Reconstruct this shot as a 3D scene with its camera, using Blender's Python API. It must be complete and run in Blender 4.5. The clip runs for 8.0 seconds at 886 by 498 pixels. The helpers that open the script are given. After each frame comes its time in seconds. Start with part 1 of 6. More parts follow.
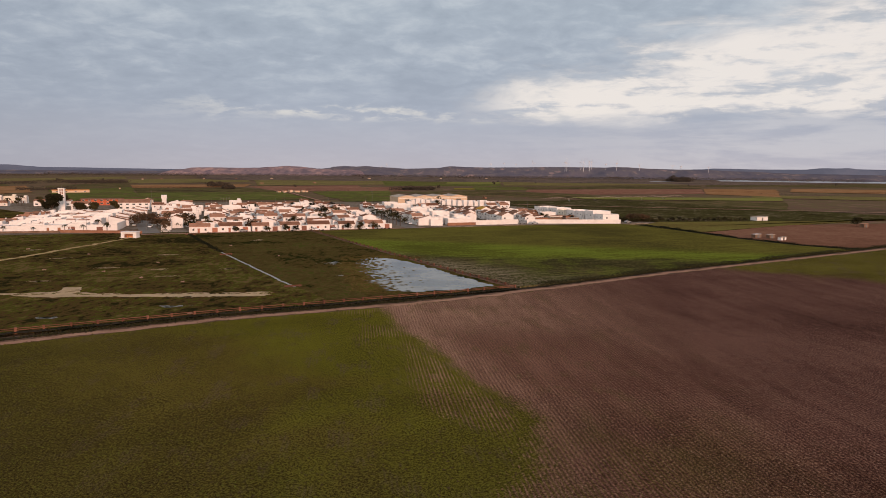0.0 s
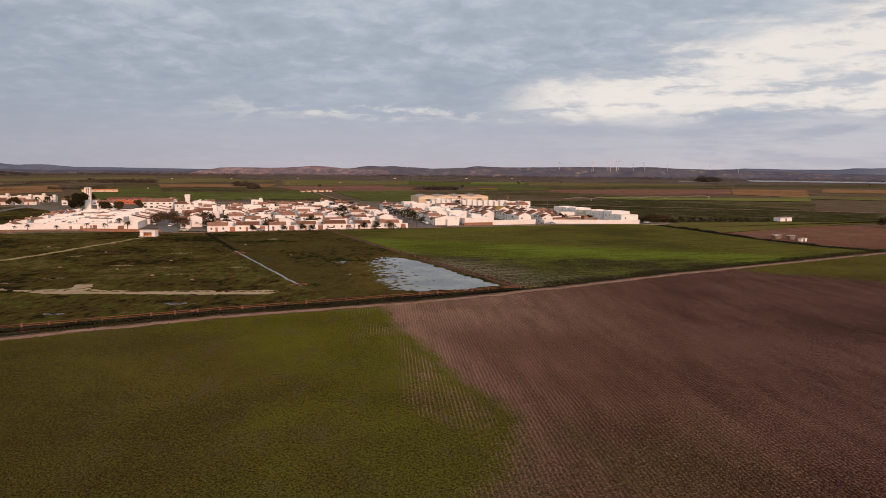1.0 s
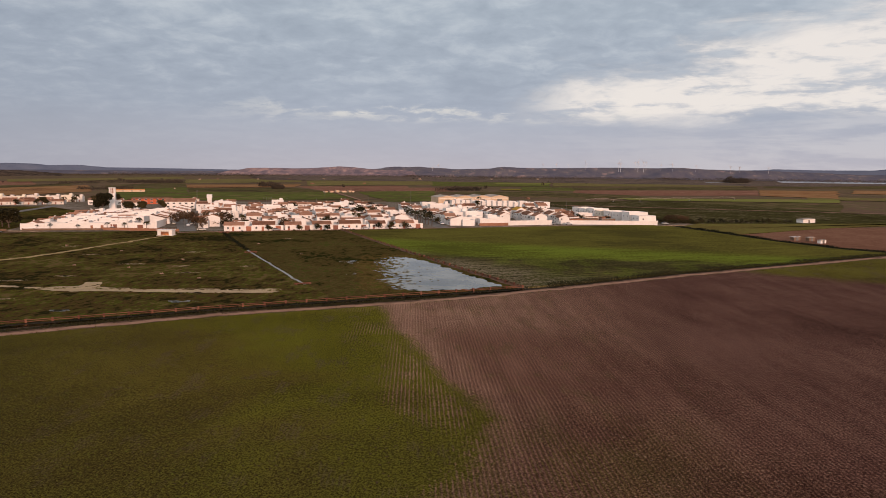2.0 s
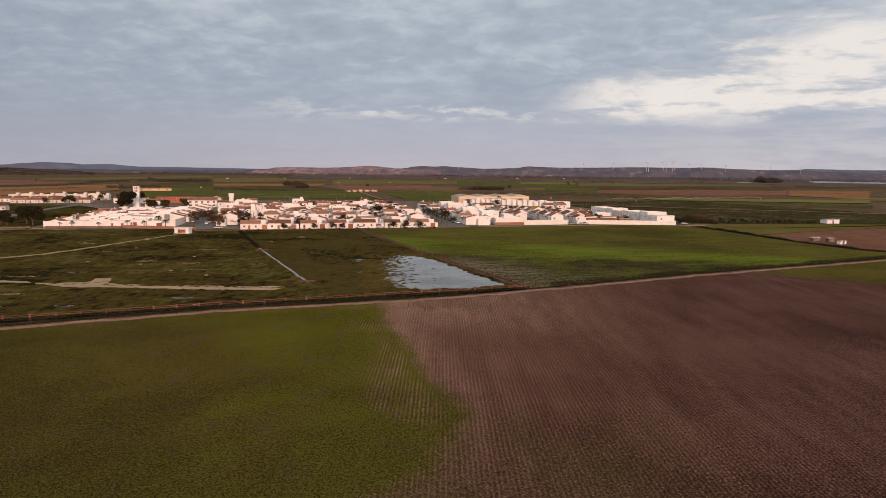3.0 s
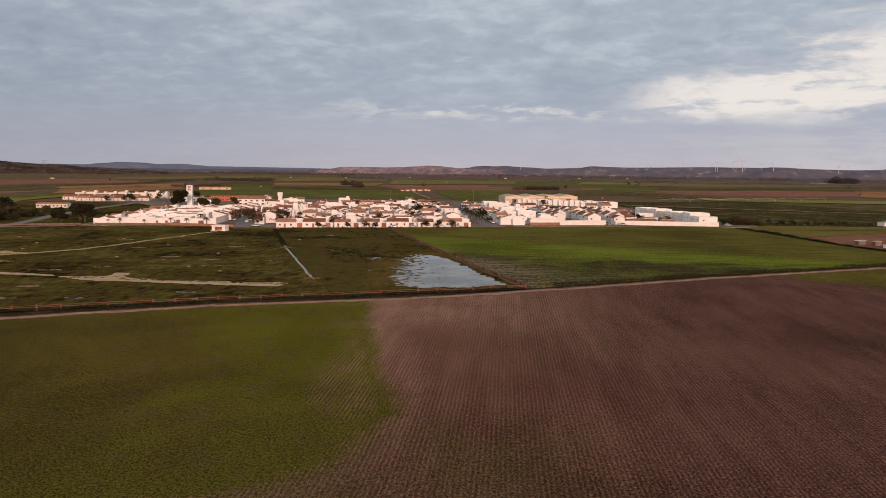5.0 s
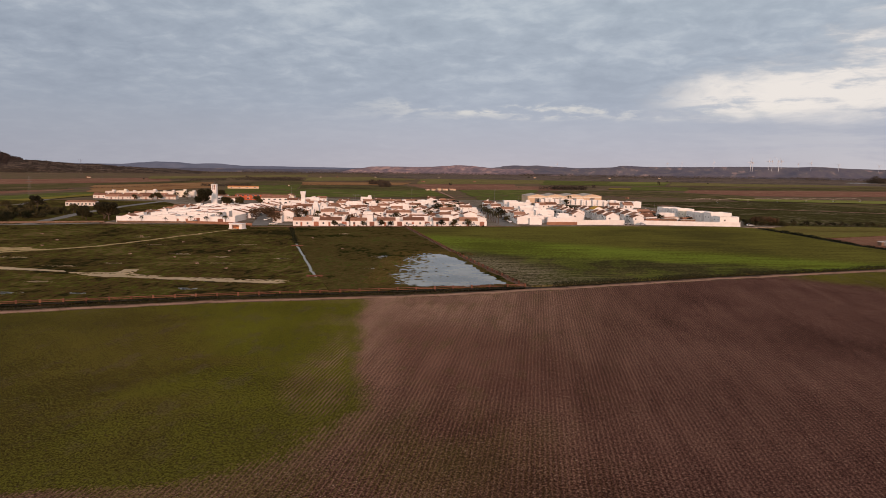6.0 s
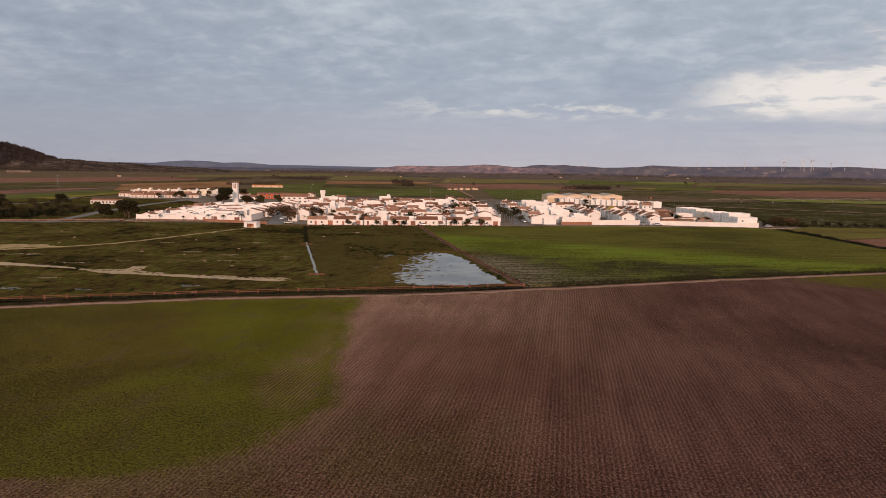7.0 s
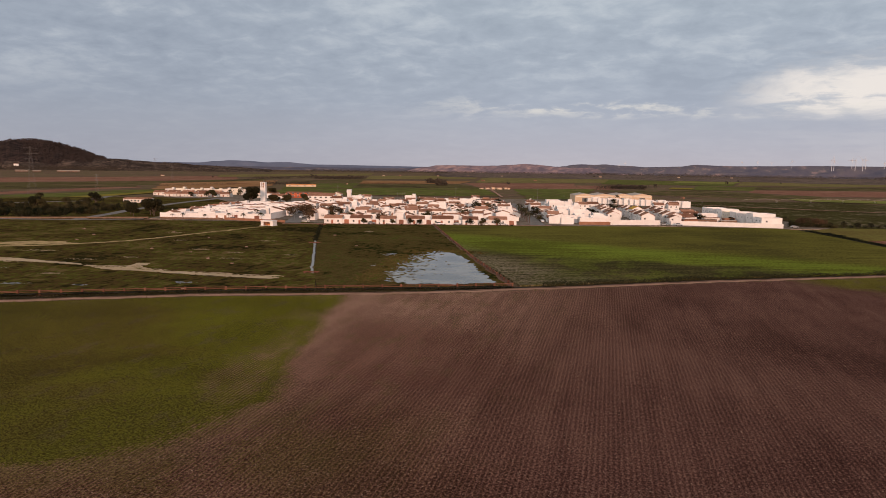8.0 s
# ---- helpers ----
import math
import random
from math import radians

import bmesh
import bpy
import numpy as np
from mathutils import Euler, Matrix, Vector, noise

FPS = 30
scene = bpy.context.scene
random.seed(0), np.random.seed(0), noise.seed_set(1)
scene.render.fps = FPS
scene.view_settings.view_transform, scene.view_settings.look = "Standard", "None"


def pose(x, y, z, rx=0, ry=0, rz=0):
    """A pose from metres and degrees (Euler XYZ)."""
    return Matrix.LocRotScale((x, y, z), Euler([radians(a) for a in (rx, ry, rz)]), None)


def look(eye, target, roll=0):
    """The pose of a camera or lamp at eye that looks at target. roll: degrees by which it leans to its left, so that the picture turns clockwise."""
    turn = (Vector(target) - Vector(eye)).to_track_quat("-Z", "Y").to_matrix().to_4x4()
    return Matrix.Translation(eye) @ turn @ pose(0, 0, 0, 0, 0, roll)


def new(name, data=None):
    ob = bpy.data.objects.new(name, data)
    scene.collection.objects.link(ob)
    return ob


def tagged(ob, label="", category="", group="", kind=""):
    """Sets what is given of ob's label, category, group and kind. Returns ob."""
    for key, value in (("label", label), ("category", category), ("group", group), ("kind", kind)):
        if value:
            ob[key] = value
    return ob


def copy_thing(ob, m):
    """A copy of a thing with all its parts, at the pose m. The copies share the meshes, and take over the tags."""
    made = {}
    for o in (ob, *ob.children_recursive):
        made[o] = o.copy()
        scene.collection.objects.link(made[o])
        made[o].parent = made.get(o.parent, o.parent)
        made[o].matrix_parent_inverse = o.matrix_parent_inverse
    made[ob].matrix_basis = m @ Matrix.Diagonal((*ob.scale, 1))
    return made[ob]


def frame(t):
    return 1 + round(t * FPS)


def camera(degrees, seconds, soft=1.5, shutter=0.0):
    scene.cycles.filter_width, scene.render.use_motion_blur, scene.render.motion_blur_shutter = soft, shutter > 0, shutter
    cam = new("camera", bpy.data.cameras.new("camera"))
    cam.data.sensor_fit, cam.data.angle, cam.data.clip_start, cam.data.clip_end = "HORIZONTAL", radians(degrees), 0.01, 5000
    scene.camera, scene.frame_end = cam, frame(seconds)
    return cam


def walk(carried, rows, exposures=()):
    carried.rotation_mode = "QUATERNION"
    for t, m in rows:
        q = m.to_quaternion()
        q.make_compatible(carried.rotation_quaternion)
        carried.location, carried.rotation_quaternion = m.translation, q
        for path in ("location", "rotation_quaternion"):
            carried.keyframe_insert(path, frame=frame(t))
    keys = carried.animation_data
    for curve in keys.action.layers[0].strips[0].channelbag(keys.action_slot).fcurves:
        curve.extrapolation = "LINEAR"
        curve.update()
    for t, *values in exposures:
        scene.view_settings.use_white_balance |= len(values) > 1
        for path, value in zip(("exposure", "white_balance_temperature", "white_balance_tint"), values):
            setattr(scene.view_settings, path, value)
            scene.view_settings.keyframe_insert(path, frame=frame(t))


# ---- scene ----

# ---------------------------------------------------------------- camera
cam = camera(64.0, 8.0, soft=0.9)
PATH = [
    (0, (-0.024, -0.451, 31.143), (-0.048, 1.537, 30.925), 0.57),
    (0.5, (2.756, -0.528, 31.127), (2.696, 1.459, 30.909), 0.59),
    (1, (5.869, -0.554, 31.148), (5.770, 1.432, 30.929), 0.59),
    (1.5, (9.023, -0.569, 31.108), (8.887, 1.414, 30.890), 0.60),
    (3, (18.855, -0.215, 30.961), (18.607, 1.757, 30.741), 0.68),
    (3.5, (22.285, -0.026, 30.949), (22.000, 1.941, 30.728), 0.68),
    (4, (25.793, 0.178, 30.965), (25.472, 2.140, 30.744), 0.70),
    (4.2, (27.197, 0.260, 30.971), (26.861, 2.219, 30.750), 0.70),
    (4.3, (27.899, 0.301, 30.974), (27.555, 2.259, 30.753), 0.71),
    (4.5, (33.509, 0.886, 31.236), (33.108, 2.833, 31.013), 0.72),
    (4.7, (34.908, 1.216, 31.199), (34.492, 3.160, 30.976), 0.73),
    (6, (43.998, 3.362, 30.960), (43.488, 5.282, 30.735), 0.75),
    (6.5, (47.755, 3.856, 31.108), (47.209, 5.767, 30.882), 0.80),
    (7, (51.463, 4.492, 31.182), (50.880, 6.391, 30.954), 0.84),
    (7.3, (59.704, 7.031, 31.016), (59.027, 8.899, 30.786), 0.81),
    (7.5, (61.159, 7.507, 31.082), (60.471, 9.371, 30.852), 0.82),
    (7.7, (62.613, 7.982, 31.148), (61.924, 9.846, 30.917), 0.82),
    (8, (64.795, 8.695, 31.246), (64.102, 10.557, 31.015), 0.82),
]
walk(cam, [(t, look(eye, target, roll)) for t, eye, target, roll in PATH], [(0, 0.04), (8, 0.04)])

# ---------------------------------------------------------------- world, sun
SUN_AZ, SUN_EL = 153.0, 7.5     # degrees clockwise from +y, and above the horizon


def srgb(r, g, b):
    return tuple((c / 255 / 12.92) if c <= 10 else ((c / 255 + 0.055) / 1.055) ** 2.4 for c in (r, g, b)) + (1,)


class Nodes:
    """Short hand for node trees."""
    def __init__(self, tree):
        self.t = tree
        tree.nodes.clear()

    def put(self, value, socket):
        if isinstance(value, bpy.types.NodeSocket):
            self.t.links.new(value, socket)
        else:
            socket.default_value = value

    def node(self, kind):
        return self.t.nodes.new(kind)

    def math(self, op, a, b=0.0, c=0.0, clamp=False):
        n = self.node("ShaderNodeMath")
        n.operation, n.use_clamp = op, clamp
        for i, v in enumerate((a, b, c)):
            self.put(v, n.inputs[i])
        return n.outputs[0]

    def ramp(self, fac, stops, smooth=False):
        n = self.node("ShaderNodeValToRGB")
        n.color_ramp.interpolation = "EASE" if smooth else "LINEAR"
        e = n.color_ramp.elements
        while len(e) < len(stops):
            e.new(0.5)
        for el, (p, c) in zip(e, stops):
            el.position, el.color = p, (c if isinstance(c, tuple) else (c, c, c, 1))
        self.put(fac, n.inputs[0])
        return n.outputs[0]

    def mix(self, fac, a, b, blend="MIX"):
        n = self.node("ShaderNodeMix")
        n.data_type, n.blend_type = "RGBA", blend
        self.put(fac, n.inputs[0]), self.put(a, n.inputs[6]), self.put(b, n.inputs[7])
        return n.outputs[2]

    def noise(self, vec, scale, detail=4.0, rough=0.55, dist=0.0):
        n = self.node("ShaderNodeTexNoise")
        if vec is not None:
            self.put(vec, n.inputs["Vector"])
        for k, v in (("Scale", scale), ("Detail", detail), ("Roughness", rough), ("Distortion", dist)):
            self.put(v, n.inputs[k])
        return n.outputs[0]

    def step(self, x, lo, hi):
        n = self.node("ShaderNodeMapRange")
        n.interpolation_type = "SMOOTHSTEP"
        for i, v in enumerate((x, lo, hi, 0.0, 1.0)):
            self.put(v, n.inputs[i])
        return n.outputs[0]

    def vec(self, x, y, z=0.0):
        n = self.node("ShaderNodeCombineXYZ")
        for i, v in enumerate((x, y, z)):
            self.put(v, n.inputs[i])
        return n.outputs[0]

    def split(self, v):
        n = self.node("ShaderNodeSeparateXYZ")
        self.put(v, n.inputs[0])
        return n.outputs


world = bpy.data.worlds.new("sky")
scene.world = world
world.use_nodes = True
W = Nodes(world.node_tree)
d = W.node("ShaderNodeTexCoord").outputs["Generated"]
dx, dy, dz = W.split(d)
zz = W.math("MAXIMUM", dz, 0.0)
el = W.math("MULTIPLY", W.math("ARCSINE", zz), 57.2958)
az = W.math("MULTIPLY", W.math("ARCTAN2", dx, dy), 57.2958)
deep = W.math("ADD", zz, 0.2)
plane = W.vec(W.math("DIVIDE", dx, deep), W.math("DIVIDE", dy, deep))
big = W.noise(plane, 1.7, 5, 0.55, 0.3)
fine = W.noise(W.vec(W.math("MULTIPLY", az, 0.055), W.math("MULTIPLY", el, 0.26), 3.0), 1.6, 6, 0.6, 0.4)
mottle = W.noise(plane, 7.5, 5, 0.6, 0.3)
cloud = W.math("ADD", W.math("ADD", W.math("MULTIPLY", big, 0.46), W.math("MULTIPLY", fine, 0.12)), W.math("MULTIPLY", mottle, 0.42))
deck = W.ramp(cloud, [(0.38, srgb(132, 142, 160)), (0.5, srgb(162, 171, 186)), (0.62, srgb(204, 209, 216))])
low = W.ramp(W.math("DIVIDE", el, 20.0), [(0.0, srgb(188, 182, 191)), (0.1, srgb(180, 180, 193)), (0.25, srgb(169, 176, 192)), (0.6, srgb(180, 190, 200))])
low = W.mix(W.math("MULTIPLY", W.step(az, -8.0, -48.0), 0.55), low, srgb(140, 147, 163))
deck = W.mix(W.math("MULTIPLY_ADD", W.step(el, 2.5, 9.0), 0.42, 0.08), low, deck)
# the break in the cloud: a wedge that opens towards the west
e2 = W.math("ADD", el, W.math("MULTIPLY", W.math("SUBTRACT", fine, 0.5), 12.0))
top = W.math("ADD", 6.0, W.math("MULTIPLY", W.math("SUBTRACT", az, 3.0), 0.25))
gap = W.math("MULTIPLY", W.step(W.math("SUBTRACT", top, e2), -1.6, 2.2), W.step(W.math("ADD", el, W.math("MULTIPLY", W.math("SUBTRACT", fine, 0.5), 3.0)), 3.7, 4.8))
gap = W.math("MULTIPLY", gap, W.math("MULTIPLY", W.step(az, -1.0, 7.0), W.math("SUBTRACT", 1.0, W.step(az, 60.0, 110.0))))
wisps = W.noise(W.vec(W.math("MULTIPLY", az, 0.09), W.math("MULTIPLY", el, 0.55), 7.0), 1.3, 5, 0.6, 0.3)
deck = W.mix(W.math("MULTIPLY", gap, W.math("SUBTRACT", 0.92, W.math("MULTIPLY", W.step(W.math("ADD", W.math("MULTIPLY", wisps, 0.6), W.math("MULTIPLY", mottle, 0.4)), 0.46, 0.60), 0.72))), deck, srgb(243, 234, 227))
veil = W.math("MULTIPLY", W.step(W.math("SUBTRACT", top, el), -3.0, 3.0), W.step(az, -4.0, 26.0))
deck = W.mix(W.math("MULTIPLY", veil, W.math("MULTIPLY", W.step(wisps, 0.62, 0.40), 0.30)), deck, srgb(232, 226, 224))
# thin bright slits low over the horizon
slit = W.math("MULTIPLY", W.step(W.math("ABSOLUTE", W.math("SUBTRACT", W.math("ADD", el, W.math("MULTIPLY", W.math("SUBTRACT", big, 0.5), 3.0)), 4.7)), 0.9, 0.0), W.math("MULTIPLY", W.step(W.math("ADD", W.math("MULTIPLY", fine, 0.6), W.math("MULTIPLY", mottle, 0.4)), 0.49, 0.60), W.math("MULTIPLY", W.step(az, -26.0, -12.0), W.step(az, 16.0, 4.0))))
deck = W.mix(W.math("MULTIPLY", slit, 0.62), deck, srgb(232, 226, 218))
# unseen southern and western sky made brighter than the northern, added to light west walls
toward = W.math("ADD", W.math("MULTIPLY", dx, math.sin(radians(215.0))), W.math("MULTIPLY", dy, math.cos(radians(215.0))))
glow = W.math("MULTIPLY", W.step(toward, 0.05, 1.0), W.step(el, 75.0, 5.0))
deck = W.mix(W.math("MULTIPLY", glow, 0.9), deck, (1.45, 1.34, 1.26, 1.0))
air = W.node("ShaderNodeTexSky")
air.sky_type, air.sun_disc, air.sun_elevation, air.sun_rotation = "NISHITA", False, radians(SUN_EL), radians(SUN_AZ)
thin = W.node("ShaderNodeBackground")
W.put(air.outputs[0], thin.inputs[0]), W.put(0.08, thin.inputs[1])
thick = W.node("ShaderNodeBackground")
W.put(deck, thick.inputs[0]), W.put(1.0, thick.inputs[1])
both = W.node("ShaderNodeMixShader")
W.put(0.94, both.inputs[0]), W.put(thin.outputs[0], both.inputs[1]), W.put(thick.outputs[0], both.inputs[2])
W.put(both.outputs[0], W.node("ShaderNodeOutputWorld").inputs[0])

sun_data = bpy.data.lights.new("sun", "SUN")
sun_data.energy, sun_data.angle, sun_data.color = 2.9, radians(4.0), (1.0, 0.63, 0.46)
sun = new("sun", sun_data)
sa, se = radians(SUN_AZ), radians(SUN_EL)
sun.matrix_world = look((0, 0, 300), (-math.sin(sa) * math.cos(se), -math.cos(sa) * math.cos(se), 300 - math.sin(se)))

# ---------------------------------------------------------------- materials


def surface(name, low_c, high_c, scale=1.0, fine_scale=12.0, rough=0.85, bump=0.2, per_object=0.0, metal=0.0, stretch=(1, 1, 1)):
    """Two colours mixed by a broad and a fine noise in metres, with relief."""
    m = bpy.data.materials.new(name)
    m.use_nodes = True
    n = Nodes(m.node_tree)
    co = n.node("ShaderNodeTexCoord").outputs["Object"]
    mp = n.node("ShaderNodeMapping")
    n.put(co, mp.inputs[0]), n.put(stretch, mp.inputs["Scale"])
    a = n.noise(mp.outputs[0], scale, 5)
    b = n.noise(mp.outputs[0], fine_scale, 4)
    f = n.math("ADD", n.math("MULTIPLY", a, 0.6), n.math("MULTIPLY", b, 0.4))
    if per_object:
        r = n.node("ShaderNodeObjectInfo").outputs["Random"]
        f = n.math("ADD", f, n.math("MULTIPLY", n.math("SUBTRACT", r, 0.5), per_object))
    col = n.ramp(f, [(0.34, low_c), (0.66, high_c)])
    bs = n.node("ShaderNodeBsdfPrincipled")
    n.put(col, bs.inputs["Base Color"]), n.put(rough, bs.inputs["Roughness"]), n.put(metal, bs.inputs["Metallic"]), n.put(0.5 if rough < 0.65 else 0.05, bs.inputs["Specular IOR Level"])
    if bump:
        bp = n.node("ShaderNodeBump")
        n.put(bump, bp.inputs["Strength"]), n.put(0.05, bp.inputs["Distance"]), n.put(b, bp.inputs["Height"])
        n.put(bp.outputs[0], bs.inputs["Normal"])
    n.put(bs.outputs[0], n.node("ShaderNodeOutputMaterial").inputs[0])
    return m


def rgb(r, g, b):
    return (r, g, b, 1)


def meadow_material(name, cols, patch=0.03, fine_scale=0.9, rough=1.0, spread=0.14):
    """Ground in several colours: broad patches and tufts."""
    m = bpy.data.materials.new(name)
    m.use_nodes = True
    n = Nodes(m.node_tree)
    co = n.node("ShaderNodeTexCoord").outputs["Object"]
    a = n.noise(co, patch, 6, 0.62, 0.6)
    x, y, z = n.split(co)
    b = n.noise(n.vec(x, n.math("MULTIPLY", y, 0.42)), fine_scale, 6, 0.72)
    c = n.noise(n.vec(x, n.math("MULTIPLY", y, 0.6)), patch * 6, 5, 0.6)
    f = n.math("ADD", n.math("ADD", n.math("MULTIPLY", a, 0.36), n.math("MULTIPLY", b, 0.42)), n.math("MULTIPLY", c, 0.22))
    lo, hi = 0.5 - spread / 2, 0.5 + spread / 2
    stops = [(lo + (hi - lo) * i / (len(cols) - 1), x) for i, x in enumerate(cols)]
    bs = n.node("ShaderNodeBsdfPrincipled")
    n.put(n.ramp(f, stops), bs.inputs["Base Color"]), n.put(rough, bs.inputs["Roughness"]), n.put(0.0, bs.inputs["Specular IOR Level"])
    bp = n.node("ShaderNodeBump")
    n.put(0.6, bp.inputs["Strength"]), n.put(0.15, bp.inputs["Distance"]), n.put(b, bp.inputs["Height"])
    n.put(bp.outputs[0], bs.inputs["Normal"])
    n.put(bs.outputs[0], n.node("ShaderNodeOutputMaterial").inputs[0])
    return m


M_WHITE = surface("whitewash", rgb(0.665, 0.612, 0.574), rgb(0.779, 0.720, 0.679), 0.25, 3.0, 0.9, 0.05, 0.25)
M_CREAM = surface("cream_render", rgb(0.60, 0.52, 0.42), rgb(0.74, 0.66, 0.55), 0.25, 3.0, 0.9, 0.05)
M_DULL = surface("dull_render", rgb(0.54, 0.475, 0.42), rgb(0.69, 0.615, 0.55), 0.25, 3.0, 0.9, 0.05, 0.3)
M_BEIGE = surface("beige_cladding", rgb(0.52, 0.37, 0.25), rgb(0.64, 0.47, 0.33), 0.1, 3.0, 0.8, 0.05)
M_RED = surface("red_render", rgb(0.38, 0.085, 0.04), rgb(0.50, 0.125, 0.06), 0.2, 3.0, 0.9, 0.05)
M_TILE = surface("clay_tiles", rgb(0.172, 0.080, 0.049), rgb(0.379, 0.194, 0.123), 0.3, 5.0, 0.9, 0.3, 0.5)
M_BRICK = surface("brickwork", rgb(0.22, 0.10, 0.06), rgb(0.32, 0.16, 0.10), 0.4, 6.0, 0.9, 0.2)
M_ROOFGREY = surface("flat_roof", rgb(0.539, 0.470, 0.430), rgb(0.846, 0.784, 0.731), 0.2, 4.0, 0.9, 0.1, 0.4)
M_SHEET = surface("sheet_roof", rgb(0.40, 0.32, 0.26), rgb(0.52, 0.42, 0.34), 0.15, 3.0, 0.8, 0.05)
M_GLASS = surface("dark_window", rgb(0.05, 0.05, 0.05), rgb(0.10, 0.095, 0.09), 0.5, 4.0, 0.15, 0.0)
M_DOOR = surface("door_paint", rgb(0.16, 0.05, 0.025), rgb(0.30, 0.10, 0.05), 0.4, 6.0, 0.6, 0.05, 0.9)
M_FRAME = surface("frame_paint", rgb(0.5, 0.48, 0.46), rgb(0.7, 0.68, 0.66), 0.5, 6.0, 0.6, 0.0)
M_WOOD = surface("fence_wood", rgb(0.108, 0.045, 0.029), rgb(0.196, 0.086, 0.054), 0.6, 8.0, 0.85, 0.2, 0.4)
M_ASPHALT = surface("asphalt", rgb(0.150, 0.128, 0.110), rgb(0.250, 0.212, 0.180), 0.15, 3.0, 0.9, 0.1)
M_DIRT = surface("dirt_track", rgb(0.252, 0.129, 0.082), rgb(0.458, 0.249, 0.165), 0.25, 2.5, 1.0, 0.3)
M_MUD = surface("pale_mud", rgb(0.366, 0.241, 0.130), rgb(0.561, 0.383, 0.211), 0.15, 1.6, 0.7, 0.2)
M_PATH = surface("trodden_path", rgb(0.204, 0.131, 0.049), rgb(0.610, 0.404, 0.185), 0.3, 1.6, 1.0, 0.2)
M_VERGE = surface("dry_verge", rgb(0.085, 0.045, 0.026), rgb(0.21, 0.115, 0.075), 0.35, 2.5, 1.0, 0.4)
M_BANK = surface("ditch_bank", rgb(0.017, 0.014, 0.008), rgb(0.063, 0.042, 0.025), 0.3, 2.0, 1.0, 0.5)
M_BARK = surface("bark", rgb(0.06, 0.045, 0.035), rgb(0.14, 0.10, 0.08), 2.0, 14.0, 0.95, 0.4)
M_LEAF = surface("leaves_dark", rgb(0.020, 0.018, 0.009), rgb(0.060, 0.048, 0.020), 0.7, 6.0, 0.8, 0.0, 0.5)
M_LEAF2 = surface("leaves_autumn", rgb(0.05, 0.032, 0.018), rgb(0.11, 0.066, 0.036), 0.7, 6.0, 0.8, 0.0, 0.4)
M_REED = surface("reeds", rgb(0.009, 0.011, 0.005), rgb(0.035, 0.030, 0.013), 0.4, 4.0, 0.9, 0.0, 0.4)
M_TURBINE = surface("turbine_paint", rgb(0.502, 0.479, 0.491), rgb(0.598, 0.575, 0.586), 0.05, 1.0, 0.6, 0.0)
M_STEEL = surface("galvanised_steel", rgb(0.11, 0.10, 0.095), rgb(0.19, 0.175, 0.165), 0.5, 5.0, 0.7, 0.0)
M_TYRE = surface("tyre", rgb(0.02, 0.02, 0.02), rgb(0.04, 0.04, 0.04), 2.0, 10.0, 0.9, 0.0)
M_CARS = [surface("car_paint_" + k, rgb(*a), rgb(*[x * 1.15 for x in a]), 0.5, 4.0, 0.3, 0.0) for k, a in
          (("white", (0.7, 0.7, 0.7)), ("grey", (0.18, 0.19, 0.2)), ("beige", (0.5, 0.46, 0.4)), ("silver", (0.4, 0.41, 0.43)), ("dark", (0.03, 0.03, 0.035)))]

M_MEADOW = meadow_material("rough_meadow", [rgb(0.024, 0.020, 0.007), rgb(0.050, 0.036, 0.011), rgb(0.098, 0.052, 0.020), rgb(0.062, 0.056, 0.011), rgb(0.088, 0.082, 0.014), rgb(0.140, 0.086, 0.034)], 0.03, 0.5, 1.0, 0.115)
M_WET = meadow_material("wet_meadow", [rgb(0.024, 0.024, 0.007), rgb(0.058, 0.043, 0.012), rgb(0.100, 0.058, 0.021), rgb(0.054, 0.052, 0.011), rgb(0.120, 0.069, 0.027), rgb(0.068, 0.065, 0.014)], 0.028, 0.5, 1.0, 0.12)
M_PLAIN = meadow_material("plain_ground", [rgb(0.112, 0.078, 0.048), rgb(0.165, 0.098, 0.066), rgb(0.134, 0.106, 0.048), rgb(0.210, 0.122, 0.088)], 0.006, 0.06)
M_SCRUBLAND = meadow_material("scrub_meadow", [rgb(0.035, 0.026, 0.011), rgb(0.058, 0.045, 0.017), rgb(0.056, 0.052, 0.016), rgb(0.085, 0.064, 0.026), rgb(0.16, 0.12, 0.075)], 0.03, 0.35)
M_VILLAGE = meadow_material("village_ground", [rgb(0.12, 0.085, 0.055), rgb(0.20, 0.15, 0.11), rgb(0.28, 0.22, 0.17)], 0.05, 0.8)


def field_material(name, a, b, c, patch=0.012):
    """A crop seen from afar, in patches."""
    return meadow_material(name, [a, b, c], patch, 0.5)


M_OLIVE = field_material("olive_crop", rgb(0.130, 0.090, 0.029), rgb(0.156, 0.117, 0.034), rgb(0.169, 0.144, 0.038))
M_BROWN = field_material("bare_soil", rgb(0.163, 0.075, 0.044), rgb(0.213, 0.098, 0.061), rgb(0.250, 0.127, 0.077))
M_YELLOW = field_material("flowering_crop", rgb(0.172, 0.126, 0.030), rgb(0.218, 0.162, 0.035), rgb(0.253, 0.189, 0.040))
def far_material(name, *cols):
    return meadow_material(name, list(cols), 0.009, 0.07)


